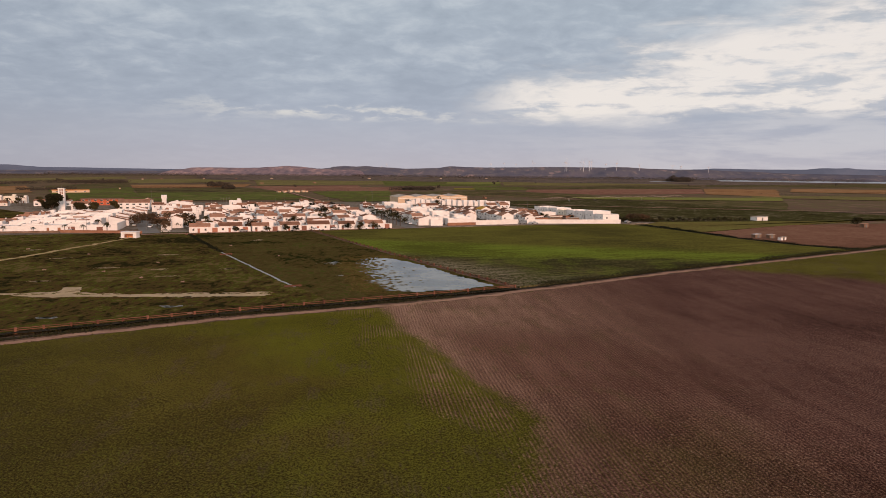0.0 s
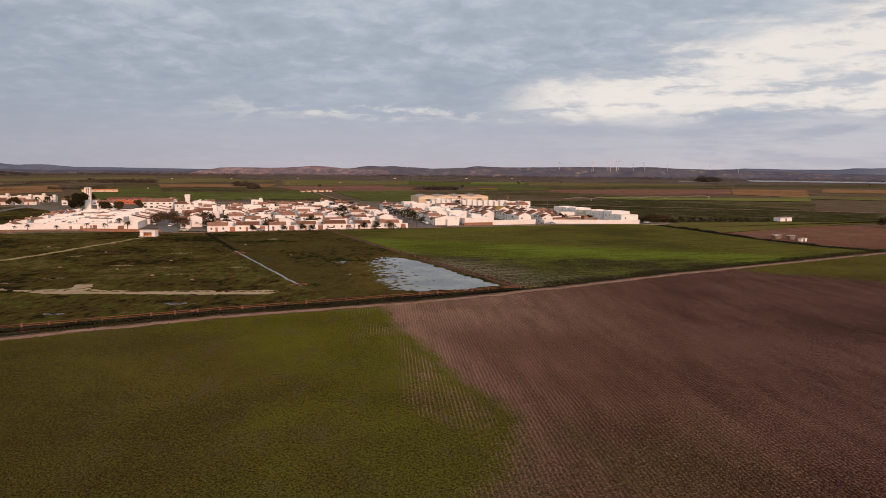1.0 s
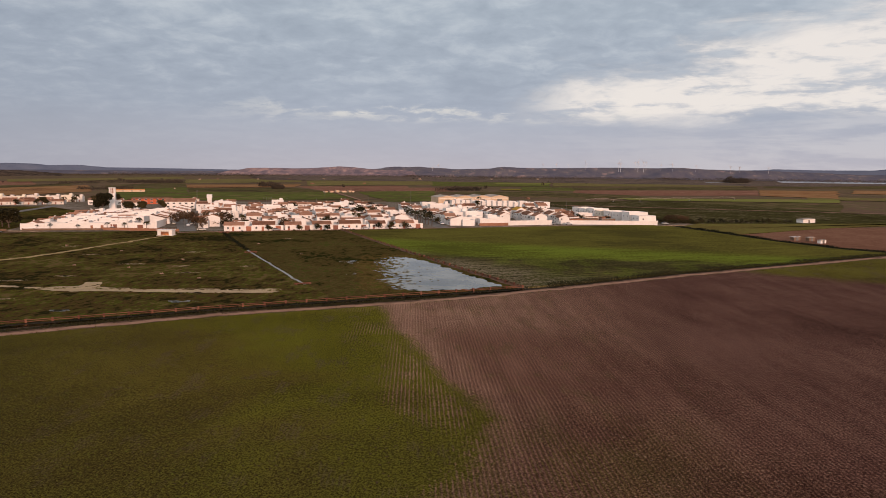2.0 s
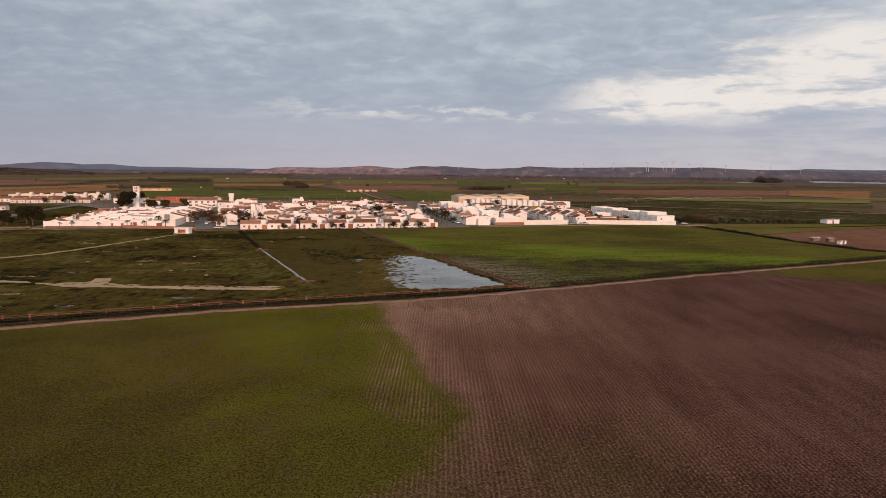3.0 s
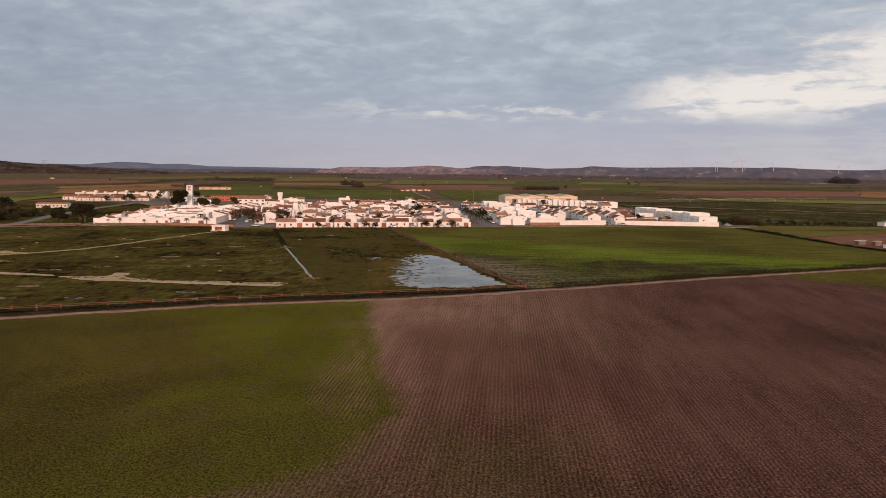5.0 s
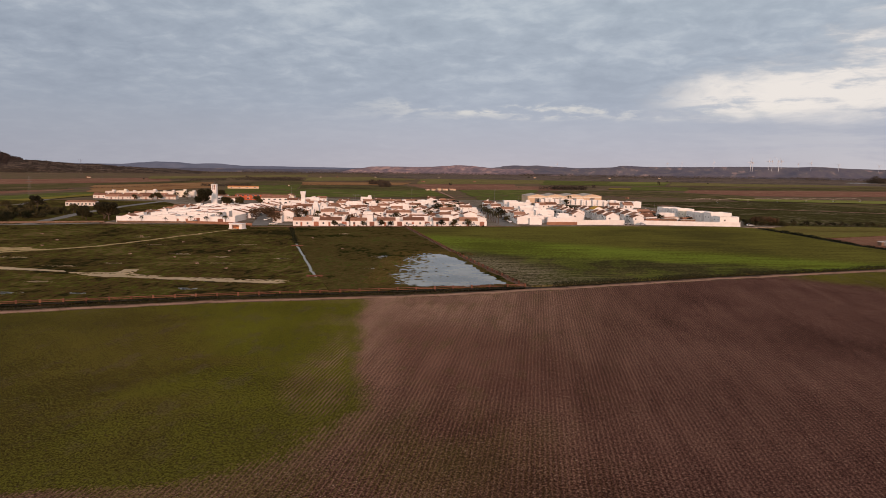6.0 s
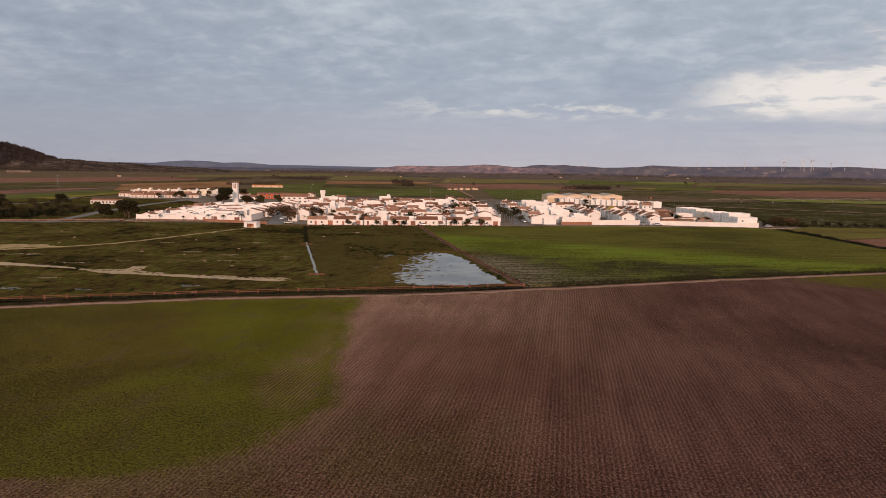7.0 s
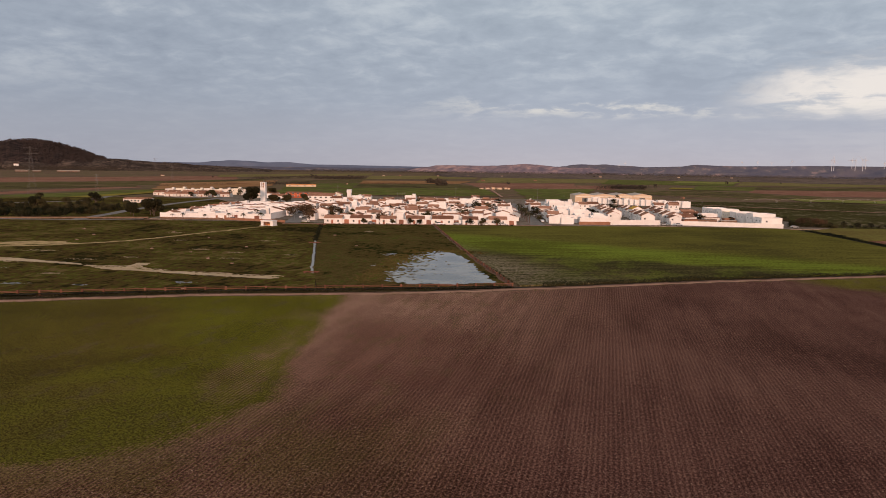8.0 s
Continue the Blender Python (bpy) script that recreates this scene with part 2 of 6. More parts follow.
F_GREEN = far_material("far_green", rgb(0.148, 0.096, 0.046), rgb(0.093, 0.093, 0.028), rgb(0.119, 0.123, 0.031), rgb(0.134, 0.130, 0.035), rgb(0.174, 0.130, 0.053))
F_LIME = far_material("far_lime", rgb(0.165, 0.154, 0.044), rgb(0.209, 0.198, 0.051), rgb(0.226, 0.189, 0.062))
F_DARK = far_material("far_dark", rgb(0.071, 0.052, 0.027), rgb(0.097, 0.076, 0.031), rgb(0.119, 0.094, 0.038), rgb(0.176, 0.105, 0.063))
F_OLIVE = far_material("far_olive", rgb(0.178, 0.112, 0.061), rgb(0.157, 0.129, 0.046), rgb(0.208, 0.163, 0.056), rgb(0.236, 0.159, 0.078))
F_BROWN = far_material("far_brown", rgb(0.173, 0.078, 0.052), rgb(0.256, 0.113, 0.075), rgb(0.230, 0.118, 0.070), rgb(0.323, 0.155, 0.107))
F_DRYDARK = far_material("far_dull", rgb(0.124, 0.080, 0.049), rgb(0.186, 0.122, 0.078), rgb(0.232, 0.158, 0.103))
F_TAN = far_material("far_tan", rgb(0.217, 0.101, 0.048), rgb(0.302, 0.142, 0.063), rgb(0.299, 0.159, 0.070), rgb(0.365, 0.184, 0.093))
M_SALT = surface("lagoon_flat", rgb(0.294, 0.294, 0.331), rgb(0.385, 0.378, 0.403), 0.004, 0.05, 0.4, 0.0)


def crop_field_material():
    """Young crop: duller near the village, a bright belt, then dark and silted ground at the low corner."""
    m = bpy.data.materials.new("banded_crop")
    m.use_nodes = True
    n = Nodes(m.node_tree)
    co = n.node("ShaderNodeTexCoord").outputs["Object"]
    x, y, z = n.split(co)
    # drill lines run square to the fence
    fa = n.math("ADD", n.math("MULTIPLY", x, 0.89), n.math("MULTIPLY", y, 0.45))
    fb = n.math("SUBTRACT", n.math("MULTIPLY", y, 0.89), n.math("MULTIPLY", x, 0.45))
    lines = n.noise(n.vec(n.math("MULTIPLY", fb, 0.55), n.math("MULTIPLY", fa, 0.03)), 1.0, 5, 0.65)
    broad = n.noise(co, 0.02, 5, 0.6, 0.4)
    tuft = n.noise(n.vec(x, n.math("MULTIPLY", y, 0.4)), 1.0, 6, 0.8)
    f = n.math("ADD", n.math("ADD", n.math("MULTIPLY", lines, 0.30), n.math("MULTIPLY", broad, 0.28)), n.math("MULTIPLY", tuft, 0.42))
    dull = n.ramp(f, [(0.455, rgb(0.074, 0.060, 0.017)), (0.5, rgb(0.113, 0.092, 0.020)), (0.545, rgb(0.144, 0.124, 0.025))])
    bright = n.ramp(f, [(0.455, rgb(0.090, 0.090, 0.015)), (0.5, rgb(0.132, 0.148, 0.019)), (0.545, rgb(0.168, 0.198, 0.025))])
    dark = n.ramp(f, [(0.455, rgb(0.040, 0.034, 0.014)), (0.5, rgb(0.068, 0.056, 0.019)), (0.545, rgb(0.105, 0.080, 0.030))])
    silt = n.ramp(f, [(0.445, rgb(0.104, 0.078, 0.040)), (0.5, rgb(0.169, 0.126, 0.073)), (0.555, rgb(0.247, 0.186, 0.121))])
    wave = n.math("ADD", n.math("MULTIPLY", n.math("SUBTRACT", broad, 0.5), 30.0), n.math("MULTIPLY", n.math("SUBTRACT", lines, 0.5), 14.0))
    belt = n.math("MULTIPLY", n.step(n.math("ADD", n.math("MULTIPLY_ADD", x, 0.25, y), wave), 322.0, 298.0), 0.9)
    col = n.mix(belt, dull, bright)
    # darker, thinner growth below the belt, and a dark patch that trails off to the east
    low = n.step(n.math("ADD", y, wave), 264.0, 250.0)
    low = n.math("MULTIPLY", low, n.step(n.math("ADD", x, n.math("MULTIPLY", n.math("SUBTRACT", broad, 0.5), 70.0)), 112.0, 84.0))
    col = n.mix(n.math("MULTIPLY", low, n.math("MULTIPLY_ADD", n.step(n.noise(n.vec(x, n.math("MULTIPLY", y, 0.5)), 0.06, 5, 0.65, 0.5), 0.40, 0.56), 0.45, 0.55)), col, dark)
    muddy = n.step(n.math("ADD", n.math("ADD", y, x), n.math("MULTIPLY", n.math("SUBTRACT", tuft, 0.5), 60.0)), 262.0, 230.0)
    col = n.mix(n.math("MULTIPLY", muddy, n.step(n.math("MULTIPLY_ADD", tuft, 0.6, n.math("MULTIPLY", lines, 0.4)), 0.42, 0.56)), col, silt)
    bs = n.node("ShaderNodeBsdfPrincipled")
    n.put(col, bs.inputs["Base Color"]), n.put(1.0, bs.inputs["Roughness"]), n.put(0.0, bs.inputs["Specular IOR Level"])
    bp = n.node("ShaderNodeBump")
    n.put(0.5, bp.inputs["Strength"]), n.put(0.15, bp.inputs["Distance"]), n.put(tuft, bp.inputs["Height"])
    n.put(bp.outputs[0], bs.inputs["Normal"])
    n.put(bs.outputs[0], n.node("ShaderNodeOutputMaterial").inputs[0])
    return m


M_BANDED = crop_field_material()


def near_field_material():
    """Drilled field: soil with pale stubble in rows, overgrown with green on one side."""
    m = bpy.data.materials.new("drilled_field")
    m.use_nodes = True
    n = Nodes(m.node_tree)
    co = n.node("ShaderNodeTexCoord").outputs["Object"]
    x, y, z = n.split(co)
    # distance across the rows and along them
    across = n.math("ADD", n.math("MULTIPLY", x, ROW_P[0]), n.math("MULTIPLY", y, ROW_P[1]))
    along = n.math("ADD", n.math("MULTIPLY", x, ROW_R[0]), n.math("MULTIPLY", y, ROW_R[1]))
    sway = n.math("ADD", across, n.math("MULTIPLY", n.noise(co, 0.6, 2, 0.5), 0.22))
    ridge = n.math("MULTIPLY_ADD", n.math("SINE", n.math("MULTIPLY", sway, 2 * math.pi / ROW_GAP)), 0.5, 0.5)
    ridge = n.math("MULTIPLY", ridge, ridge)
    streak = n.noise(n.vec(across, n.math("MULTIPLY", along, 0.3)), 2.2, 5, 0.7)
    lump = n.noise(n.vec(n.math("MULTIPLY", across, 1.4), along), 2.6, 4, 0.75)
    broad = n.noise(co, 0.025, 5, 0.6, 0.5)
    pass_ = n.noise(n.vec(n.math("MULTIPLY", across, 0.3), n.math("MULTIPLY", along, 0.03)), 1.0, 3, 0.6)
    tuft = n.noise(co, 5.0, 5, 0.8)
    # the edge between soil and crop wanders
    yn = n.math("DIVIDE", n.math("SUBTRACT", y, 40.0), 130.0)
    edge = n.math("MULTIPLY", n.ramp(yn, [((yy - 40) / 130, (xx + 45) / 65) for yy, xx in EDGE]), 65.0)
    side = n.math("SUBTRACT", n.math("ADD", x, 45.0), edge)
    begin = n.math("SUBTRACT", n.math("ADD", x, 45.0), n.math("MULTIPLY", n.ramp(yn, [((yy - 40) / 130, (xx + 45) / 65) for yy, xx in THIN]), 65.0))
    wide = n.math("SUBTRACT", broad, 0.5)
    f = n.math("ADD", n.math("ADD", n.math("MULTIPLY", lump, 0.34), n.math("MULTIPLY", broad, 0.13)), n.math("ADD", n.math("MULTIPLY", tuft, 0.45), n.math("MULTIPLY", pass_, 0.08)))
    f = n.math("ADD", f, n.math("MULTIPLY", n.math("MULTIPLY", n.math("SUBTRACT", ridge, 0.37), lump), 0.062))
    soil = n.ramp(f, [(0.445, rgb(0.036, 0.013, 0.010)), (0.5, rgb(0.145, 0.062, 0.039)), (0.54, rgb(0.272, 0.131, 0.081)), (0.57, rgb(0.440, 0.248, 0.162))])
    # falloff of light put into the soil colour: darker towards the east
    east_shade = n.step(n.math("ADD", x, n.math("MULTIPLY", n.math("SUBTRACT", broad, 0.5), 40.0)), 2.0, 62.0)
    # dry: view-angle brightening put into the soil colour, paler towards the track
    dry = n.math("MULTIPLY", n.step(n.math("ADD", along, n.math("MULTIPLY", n.math("SUBTRACT", broad, 0.5), 25.0)), 55.0, 145.0), 0.8)
    rim = n.math("MULTIPLY", n.step(n.math("ADD", side, n.math("MULTIPLY", n.math("SUBTRACT", streak, 0.5), 24.0)), 15.0, 3.0), 0.4)
    soil = n.mix(n.math("MAXIMUM", n.math("MULTIPLY", dry, n.math("SUBTRACT", 1.0, n.math("MULTIPLY", east_shade, 0.7))), rim), soil, n.ramp(f, [(0.445, rgb(0.120, 0.058, 0.038)), (0.56, rgb(0.45, 0.255, 0.168))]))
    red = n.math("MULTIPLY", n.step(n.math("ADD", side, n.math("MULTIPLY", wide, 14.0)), 2.0, 12.0), n.math("MULTIPLY", n.step(n.math("ADD", side, n.math("MULTIPLY", wide, 20.0)), 46.0, 22.0), n.math("MULTIPLY", n.step(y, 92.0, 104.0), n.step(y, 146.0, 128.0))))
    soil = n.mix(n.math("MULTIPLY", red, 0.6), soil, n.ramp(f, [(0.43, rgb(0.080, 0.032, 0.022)), (0.575, rgb(0.190, 0.084, 0.054))]))
    weed = n.math("MULTIPLY", n.step(n.noise(n.vec(n.math("MULTIPLY", across, 1.6), n.math("MULTIPLY", along, 0.5)), 0.16, 6, 0.75), 0.50, 0.62), n.step(x, 75.0, 15.0))
    soil = n.mix(n.math("MULTIPLY", weed, n.math("MULTIPLY", n.step(lump, 0.56, 0.46), 0.6)), soil, n.ramp(tuft, [(0.42, rgb(0.055, 0.040, 0.013)), (0.58, rgb(0.130, 0.100, 0.028))]))
    # the same falloff towards the camera, also put into the soil colour
    soil = n.mix(n.math("MULTIPLY", n.math("MAXIMUM", east_shade, n.math("MULTIPLY", n.step(n.math("ADD", along, n.math("MULTIPLY", n.math("SUBTRACT", broad, 0.5), 30.0)), 110.0, 60.0), 0.6)), 0.76), soil, n.ramp(f, [(0.445, rgb(0.034, 0.014, 0.011)), (0.5, rgb(0.084, 0.038, 0.029)), (0.56, rgb(0.168, 0.080, 0.060))]))
    # crop: olive in the open, fresh green towards the edge, bare marks along the rows
    g = n.math("ADD", n.math("MULTIPLY", broad, 0.12), n.math("ADD", n.math("MULTIPLY", tuft, 0.54), n.math("MULTIPLY", lump, 0.34)))
    olive = n.ramp(g, [(0.452, rgb(0.034, 0.020, 0.008)), (0.50, rgb(0.102, 0.069, 0.016)), (0.548, rgb(0.172, 0.133, 0.025))])
    fresh = n.ramp(g, [(0.452, rgb(0.036, 0.028, 0.007)), (0.50, rgb(0.106, 0.089, 0.012)), (0.548, rgb(0.196, 0.177, 0.021))])
    patch = n.noise(co, 0.045, 4, 0.6, 0.6)
    lush = n.step(n.math("ADD", n.math("ADD", n.math("MULTIPLY", n.math("ADD", side, 30.0), 0.009), n.math("MULTIPLY", n.math("SUBTRACT", y, 95.0), 0.0022)), patch), 0.36, 0.72)
    crop = n.mix(lush, olive, fresh)
    marks = n.math("MULTIPLY", n.step(n.noise(n.vec(n.math("MULTIPLY", across, 1.5), n.math("MULTIPLY", along, 0.6)), 0.14, 6, 0.78), 0.525, 0.60), n.step(n.math("ADD", lump, n.math("MULTIPLY", ridge, 0.12)), 0.46, 0.60))
    crop = n.mix(n.math("MULTIPLY", marks, 0.42), crop, n.ramp(tuft, [(0.42, rgb(0.075, 0.045, 0.036)), (0.6, rgb(0.205, 0.125, 0.10))]))
    # lens falloff put into the crop colour: darker towards camera and west
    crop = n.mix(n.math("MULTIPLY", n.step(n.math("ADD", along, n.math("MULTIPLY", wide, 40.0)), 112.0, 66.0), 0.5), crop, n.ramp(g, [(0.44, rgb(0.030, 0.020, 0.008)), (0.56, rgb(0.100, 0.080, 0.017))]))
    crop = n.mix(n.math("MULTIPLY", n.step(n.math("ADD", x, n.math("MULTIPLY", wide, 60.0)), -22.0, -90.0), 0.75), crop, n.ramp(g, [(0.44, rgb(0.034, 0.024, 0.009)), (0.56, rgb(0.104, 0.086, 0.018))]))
    wander = n.math("MULTIPLY", n.math("SUBTRACT", n.noise(n.vec(across, n.math("MULTIPLY", along, 0.5)), 0.12, 4, 0.6), 0.5), 7.0)
    ragged = n.math("ADD", n.math("MULTIPLY", n.math("SUBTRACT", streak, 0.5), 7.0), n.math("MULTIPLY", n.math("SUBTRACT", lump, 0.5), 7.0))
    bare = n.step(n.math("ADD", n.math("ADD", side, wander), n.math("MULTIPLY", ragged, n.math("MULTIPLY_ADD", n.step(y, 92.0, 70.0), 1.4, 1.0))), -1.6, 1.6)
    # a strip beside the edge is thinly grown, so that the rows show through
    strip = n.math("MULTIPLY", n.step(n.math("ADD", begin, n.math("ADD", wander, ragged)), -1.0, 2.5), n.step(n.math("ADD", side, wander), -1.0, -3.5))
    strip = n.math("MULTIPLY", strip, n.math("MULTIPLY", n.step(y, 77.0, 84.0), n.step(y, 134.0, 124.0)))
    thin = n.math("MULTIPLY", strip, n.step(n.math("ADD", n.math("ADD", n.math("MULTIPLY", lump, 0.5), n.math("MULTIPLY", ridge, 0.14)), n.math("MULTIPLY", n.noise(co, 0.3, 4, 0.6), 0.4)), 0.46, 0.62))
    # and bare drill lines here and there near the track
    scuff = n.math("MULTIPLY", n.math("MULTIPLY", n.step(y, 118.0, 132.0), n.step(side, -26.0, -4.0)), n.math("MULTIPLY", n.step(n.noise(co, 0.1, 3, 0.5), 0.5, 0.6), n.step(ridge, 0.3, 0.8)))
    thin = n.math("MAXIMUM", thin, n.math("MULTIPLY", scuff, 0.5))
    bare = n.math("MAXIMUM", bare, n.math("MULTIPLY", thin, 0.85))
    # green weeds between the rows on the near side
    near = n.math("MULTIPLY", n.step(y, 98.0, 74.0), n.step(side, 46.0, -2.0))
    grown = n.math("MULTIPLY", near, n.step(n.math("ADD", n.math("MULTIPLY", patch, 0.5), n.math("SUBTRACT", n.math("MULTIPLY", lump, 0.5), n.math("MULTIPLY", ridge, 0.10))), 0.38, 0.53))
    bare = n.math("SUBTRACT", bare, n.math("MULTIPLY", grown, 0.62), clamp=True)
    # a weedy strip at the far end
    weeds = n.step(n.math("ADD", n.math("SUBTRACT", n.math("MULTIPLY", x, 0.8), n.math("MULTIPLY", n.math("SUBTRACT", 235.0, y), 1.0)), n.math("MULTIPLY", n.math("SUBTRACT", broad, 0.5), 60.0)), 62.0, 82.0)
    bare = n.math("SUBTRACT", bare, n.math("MULTIPLY", weeds, 0.8), clamp=True)
    bs = n.node("ShaderNodeBsdfPrincipled")
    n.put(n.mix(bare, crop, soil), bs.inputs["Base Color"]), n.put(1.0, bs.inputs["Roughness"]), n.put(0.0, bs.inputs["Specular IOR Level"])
    bp = n.node("ShaderNodeBump")
    n.put(0.7, bp.inputs["Strength"]), n.put(0.12, bp.inputs["Distance"]), n.put(n.math("ADD", tuft, lump), bp.inputs["Height"])
    n.put(bp.outputs[0], bs.inputs["Normal"])
    n.put(bs.outputs[0], n.node("ShaderNodeOutputMaterial").inputs[0])
    return m


ROW_R, ROW_P, ROW_GAP, RIDGE_H = (-0.127, 0.992), (0.992, 0.127), 0.57, 0.040
EDGE = [(40, -42), (50, -25), (55.5, -10), (60, 0), (64.5, 5.5), (69, 8.2), (75, 9.4), (81, 10.6), (86.5, 11.6), (93, 9.3), (98, 6.6), (102, 4.0), (111.5, 0.9), (116, -0.6), (121, -3.4), (130, -6.3), (137, -9.4), (151, -13.2), (165, -18)]     # y, x
THIN = [(76, 9), (80, 5), (83, 1.4), (91, -3), (102, -6), (116, -7.3), (128, -9.5), (134, -9.5)]     # y, x: where the thinly grown strip begins
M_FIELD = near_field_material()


def water_material():
    m = bpy.data.materials.new("still_water")
    m.use_nodes = True
    n = Nodes(m.node_tree)
    co = n.node("ShaderNodeTexCoord").outputs["Object"]
    bs = n.node("ShaderNodeBsdfPrincipled")
    n.put(n.ramp(n.noise(co, 0.1, 4), [(0.4, rgb(0.13, 0.11, 0.08)), (0.6, rgb(0.26, 0.225, 0.165))]), bs.inputs["Base Color"])
    n.put(0.04, bs.inputs["Roughness"]), n.put(1.2, bs.inputs["IOR"])
    bp = n.node("ShaderNodeBump")
    n.put(0.05, bp.inputs["Strength"]), n.put(0.02, bp.inputs["Distance"]), n.put(n.noise(co, 1.5, 3), bp.inputs["Height"])
    n.put(bp.outputs[0], bs.inputs["Normal"])
    n.put(bs.outputs[0], n.node("ShaderNodeOutputMaterial").inputs[0])
    return m


M_WATER = water_material()
M_SILTY = surface("silty_water", rgb(0.170, 0.144, 0.108), rgb(0.289, 0.248, 0.187), 0.3, 1.5, 0.35, 0.0)

# ---------------------------------------------------------------- mesh helpers
ANGLE = 18.5            # the village's front against +x
PLAN = ((0.92044, -0.30042, -18.743), (0.30580, 0.93206, 403.705), (-2.422e-04, 1.400e-04))     # the village's plan laid out on the plain: it narrows a little to the west


def plan_scale(u, v):
    return 1 / (1 + PLAN[2][0] * u + PLAN[2][1] * v)


def uv(u, v):
    """The village's own plan (u along its front, v away from the fields) in the world."""
    k = plan_scale(u, v)
    return tuple((a * u + b * v + c) * k for a, b, c in PLAN[:2])


def at_uv(u, v, turn=0.0, z=0.0):
    x, y = uv(u, v)
    return pose(x, y, z, 0, 0, ANGLE + turn) @ Matrix.Scale(plan_scale(u, v), 4)


def part(name, bm, material, parent=None, label=""):
    me = bpy.data.meshes.new(name)
    bm.to_mesh(me)
    bm.free()
    me.materials.append(material)
    ob = new(name, me)
    ob.parent = parent
    return tagged(ob, label)


def box(bm, x0, x1, y0, y1, z0, z1):
    v = [bm.verts.new(p) for p in ((x0, y0, z0), (x1, y0, z0), (x1, y1, z0), (x0, y1, z0), (x0, y0, z1), (x1, y0, z1), (x1, y1, z1), (x0, y1, z1))]
    for f in ((3, 2, 1, 0), (4, 5, 6, 7), (0, 1, 5, 4), (1, 2, 6, 5), (2, 3, 7, 6), (3, 0, 4, 7)):
        bm.faces.new([v[i] for i in f])


def boxes(*dims):
    bm = bmesh.new()
    for b in dims:
        box(bm, *b)
    return bm


def prism(bm, outline, y0, y1):
    """An outline in x, z pulled along y."""
    a = [bm.verts.new((x, y0, z)) for x, z in outline]
    b = [bm.verts.new((x, y1, z)) for x, z in outline]
    n = len(a)
    bm.faces.new(a)
    bm.faces.new(b[::-1])
    for i in range(n):
        bm.faces.new((a[i], b[i], b[(i + 1) % n], a[(i + 1) % n]))
    bmesh.ops.recalc_face_normals(bm, faces=bm.faces)


def prism_x(bm, outline, x0, x1):
    """An outline in y, z pulled along x."""
    a = [bm.verts.new((x0, y, z)) for y, z in outline]
    b = [bm.verts.new((x1, y, z)) for y, z in outline]
    n = len(a)
    bm.faces.new(a)
    bm.faces.new(b[::-1])
    for i in range(n):
        bm.faces.new((a[i], b[i], b[(i + 1) % n], a[(i + 1) % n]))
    bmesh.ops.recalc_face_normals(bm, faces=bm.faces)


def tube(bm, p, q, r0, r1, sides=8):
    p, q = Vector(p), Vector(q)
    ax = (q - p).normalized()
    s = ax.orthogonal().normalized()
    t = ax.cross(s)
    ring = []
    for c, r in ((p, r0), (q, r1)):
        ring.append([bm.verts.new(c + (s * math.cos(a) + t * math.sin(a)) * r) for a in (2 * math.pi * i / sides for i in range(sides))])
    for i in range(sides):
        j = (i + 1) % sides
        bm.faces.new((ring[0][i], ring[0][j], ring[1][j], ring[1][i]))
    bm.faces.new(ring[0][::-1])
    bm.faces.new(ring[1])


def rough_outline(points, step=2.0, jitter=0.4, seed=0, closed=True):
    """Corners joined by lines that wander."""
    out = []
    n = len(points)
    for i in range(n if closed else n - 1):
        a, b = Vector(points[i]), Vector(points[(i + 1) % n])
        k = max(1, int((b - a).length / step))
        nrm = Vector((-(b - a).y, (b - a).x)).normalized()
        for j in range(k):
            p = a.lerp(b, j / k)
            w = noise.noise(Vector((p.x * 0.15, p.y * 0.15, seed))) + 0.6 * noise.noise(Vector((p.x * 0.6, p.y * 0.6, seed + 5)))
            out.append(p + nrm * w * jitter * 2)
    if not closed:
        out.append(Vector(points[-1]))
    return out


def slab(name, points, z, material, depth=0.0, step=4.0, jitter=0.0, seed=0):
    """A sheet with that outline, with sides that go down by depth."""
    pts = rough_outline(points, step, jitter, seed) if jitter else [Vector(p) for p in points]
    bm = bmesh.new()
    vs = [bm.verts.new((p[0], p[1], z)) for p in pts]
    f = bm.faces.new(vs)
    f.normal_update()
    if f.normal.z < 0:
        f.normal_flip()
    if depth:
        lows = [bm.verts.new((p[0], p[1], z - depth)) for p in pts]
        for i in range(len(vs)):
            j = (i + 1) % len(vs)
            bm.faces.new((vs[i], vs[j], lows[j], lows[i]))
    bmesh.ops.triangulate(bm, faces=[f])
    return part(name, bm, material)


def ribbon(name, line, width, z, material, step=3.0, jitter=0.3, seed=0):
    """A strip along a line."""
    pts = rough_outline(line, step, jitter * 0.5, seed, closed=False)
    bm = bmesh.new()
    prev = None
    for i, p in enumerate(pts):
        a, b = pts[max(0, i - 1)], pts[min(len(pts) - 1, i + 1)]
        nrm = Vector((-(b - a).y, (b - a).x)).normalized()
        wob = jitter * noise.noise(Vector((p.x * 0.3, p.y * 0.3, seed + 9)))
        w = width[0] + (width[1] - width[0]) * i / (len(pts) - 1) if isinstance(width, tuple) else width
        cur = [bm.verts.new((*(p + nrm * (s * w / 2 + wob)), z)) for s in (1, -1)]
        if prev:
            bm.faces.new((prev[1], cur[1], cur[0], prev[0]))
        prev = cur
    bmesh.ops.recalc_face_normals(bm, faces=bm.faces)
    return part(name, bm, material)


def structure(ob, label, category):
    return tagged(ob, label, category, kind="structure")


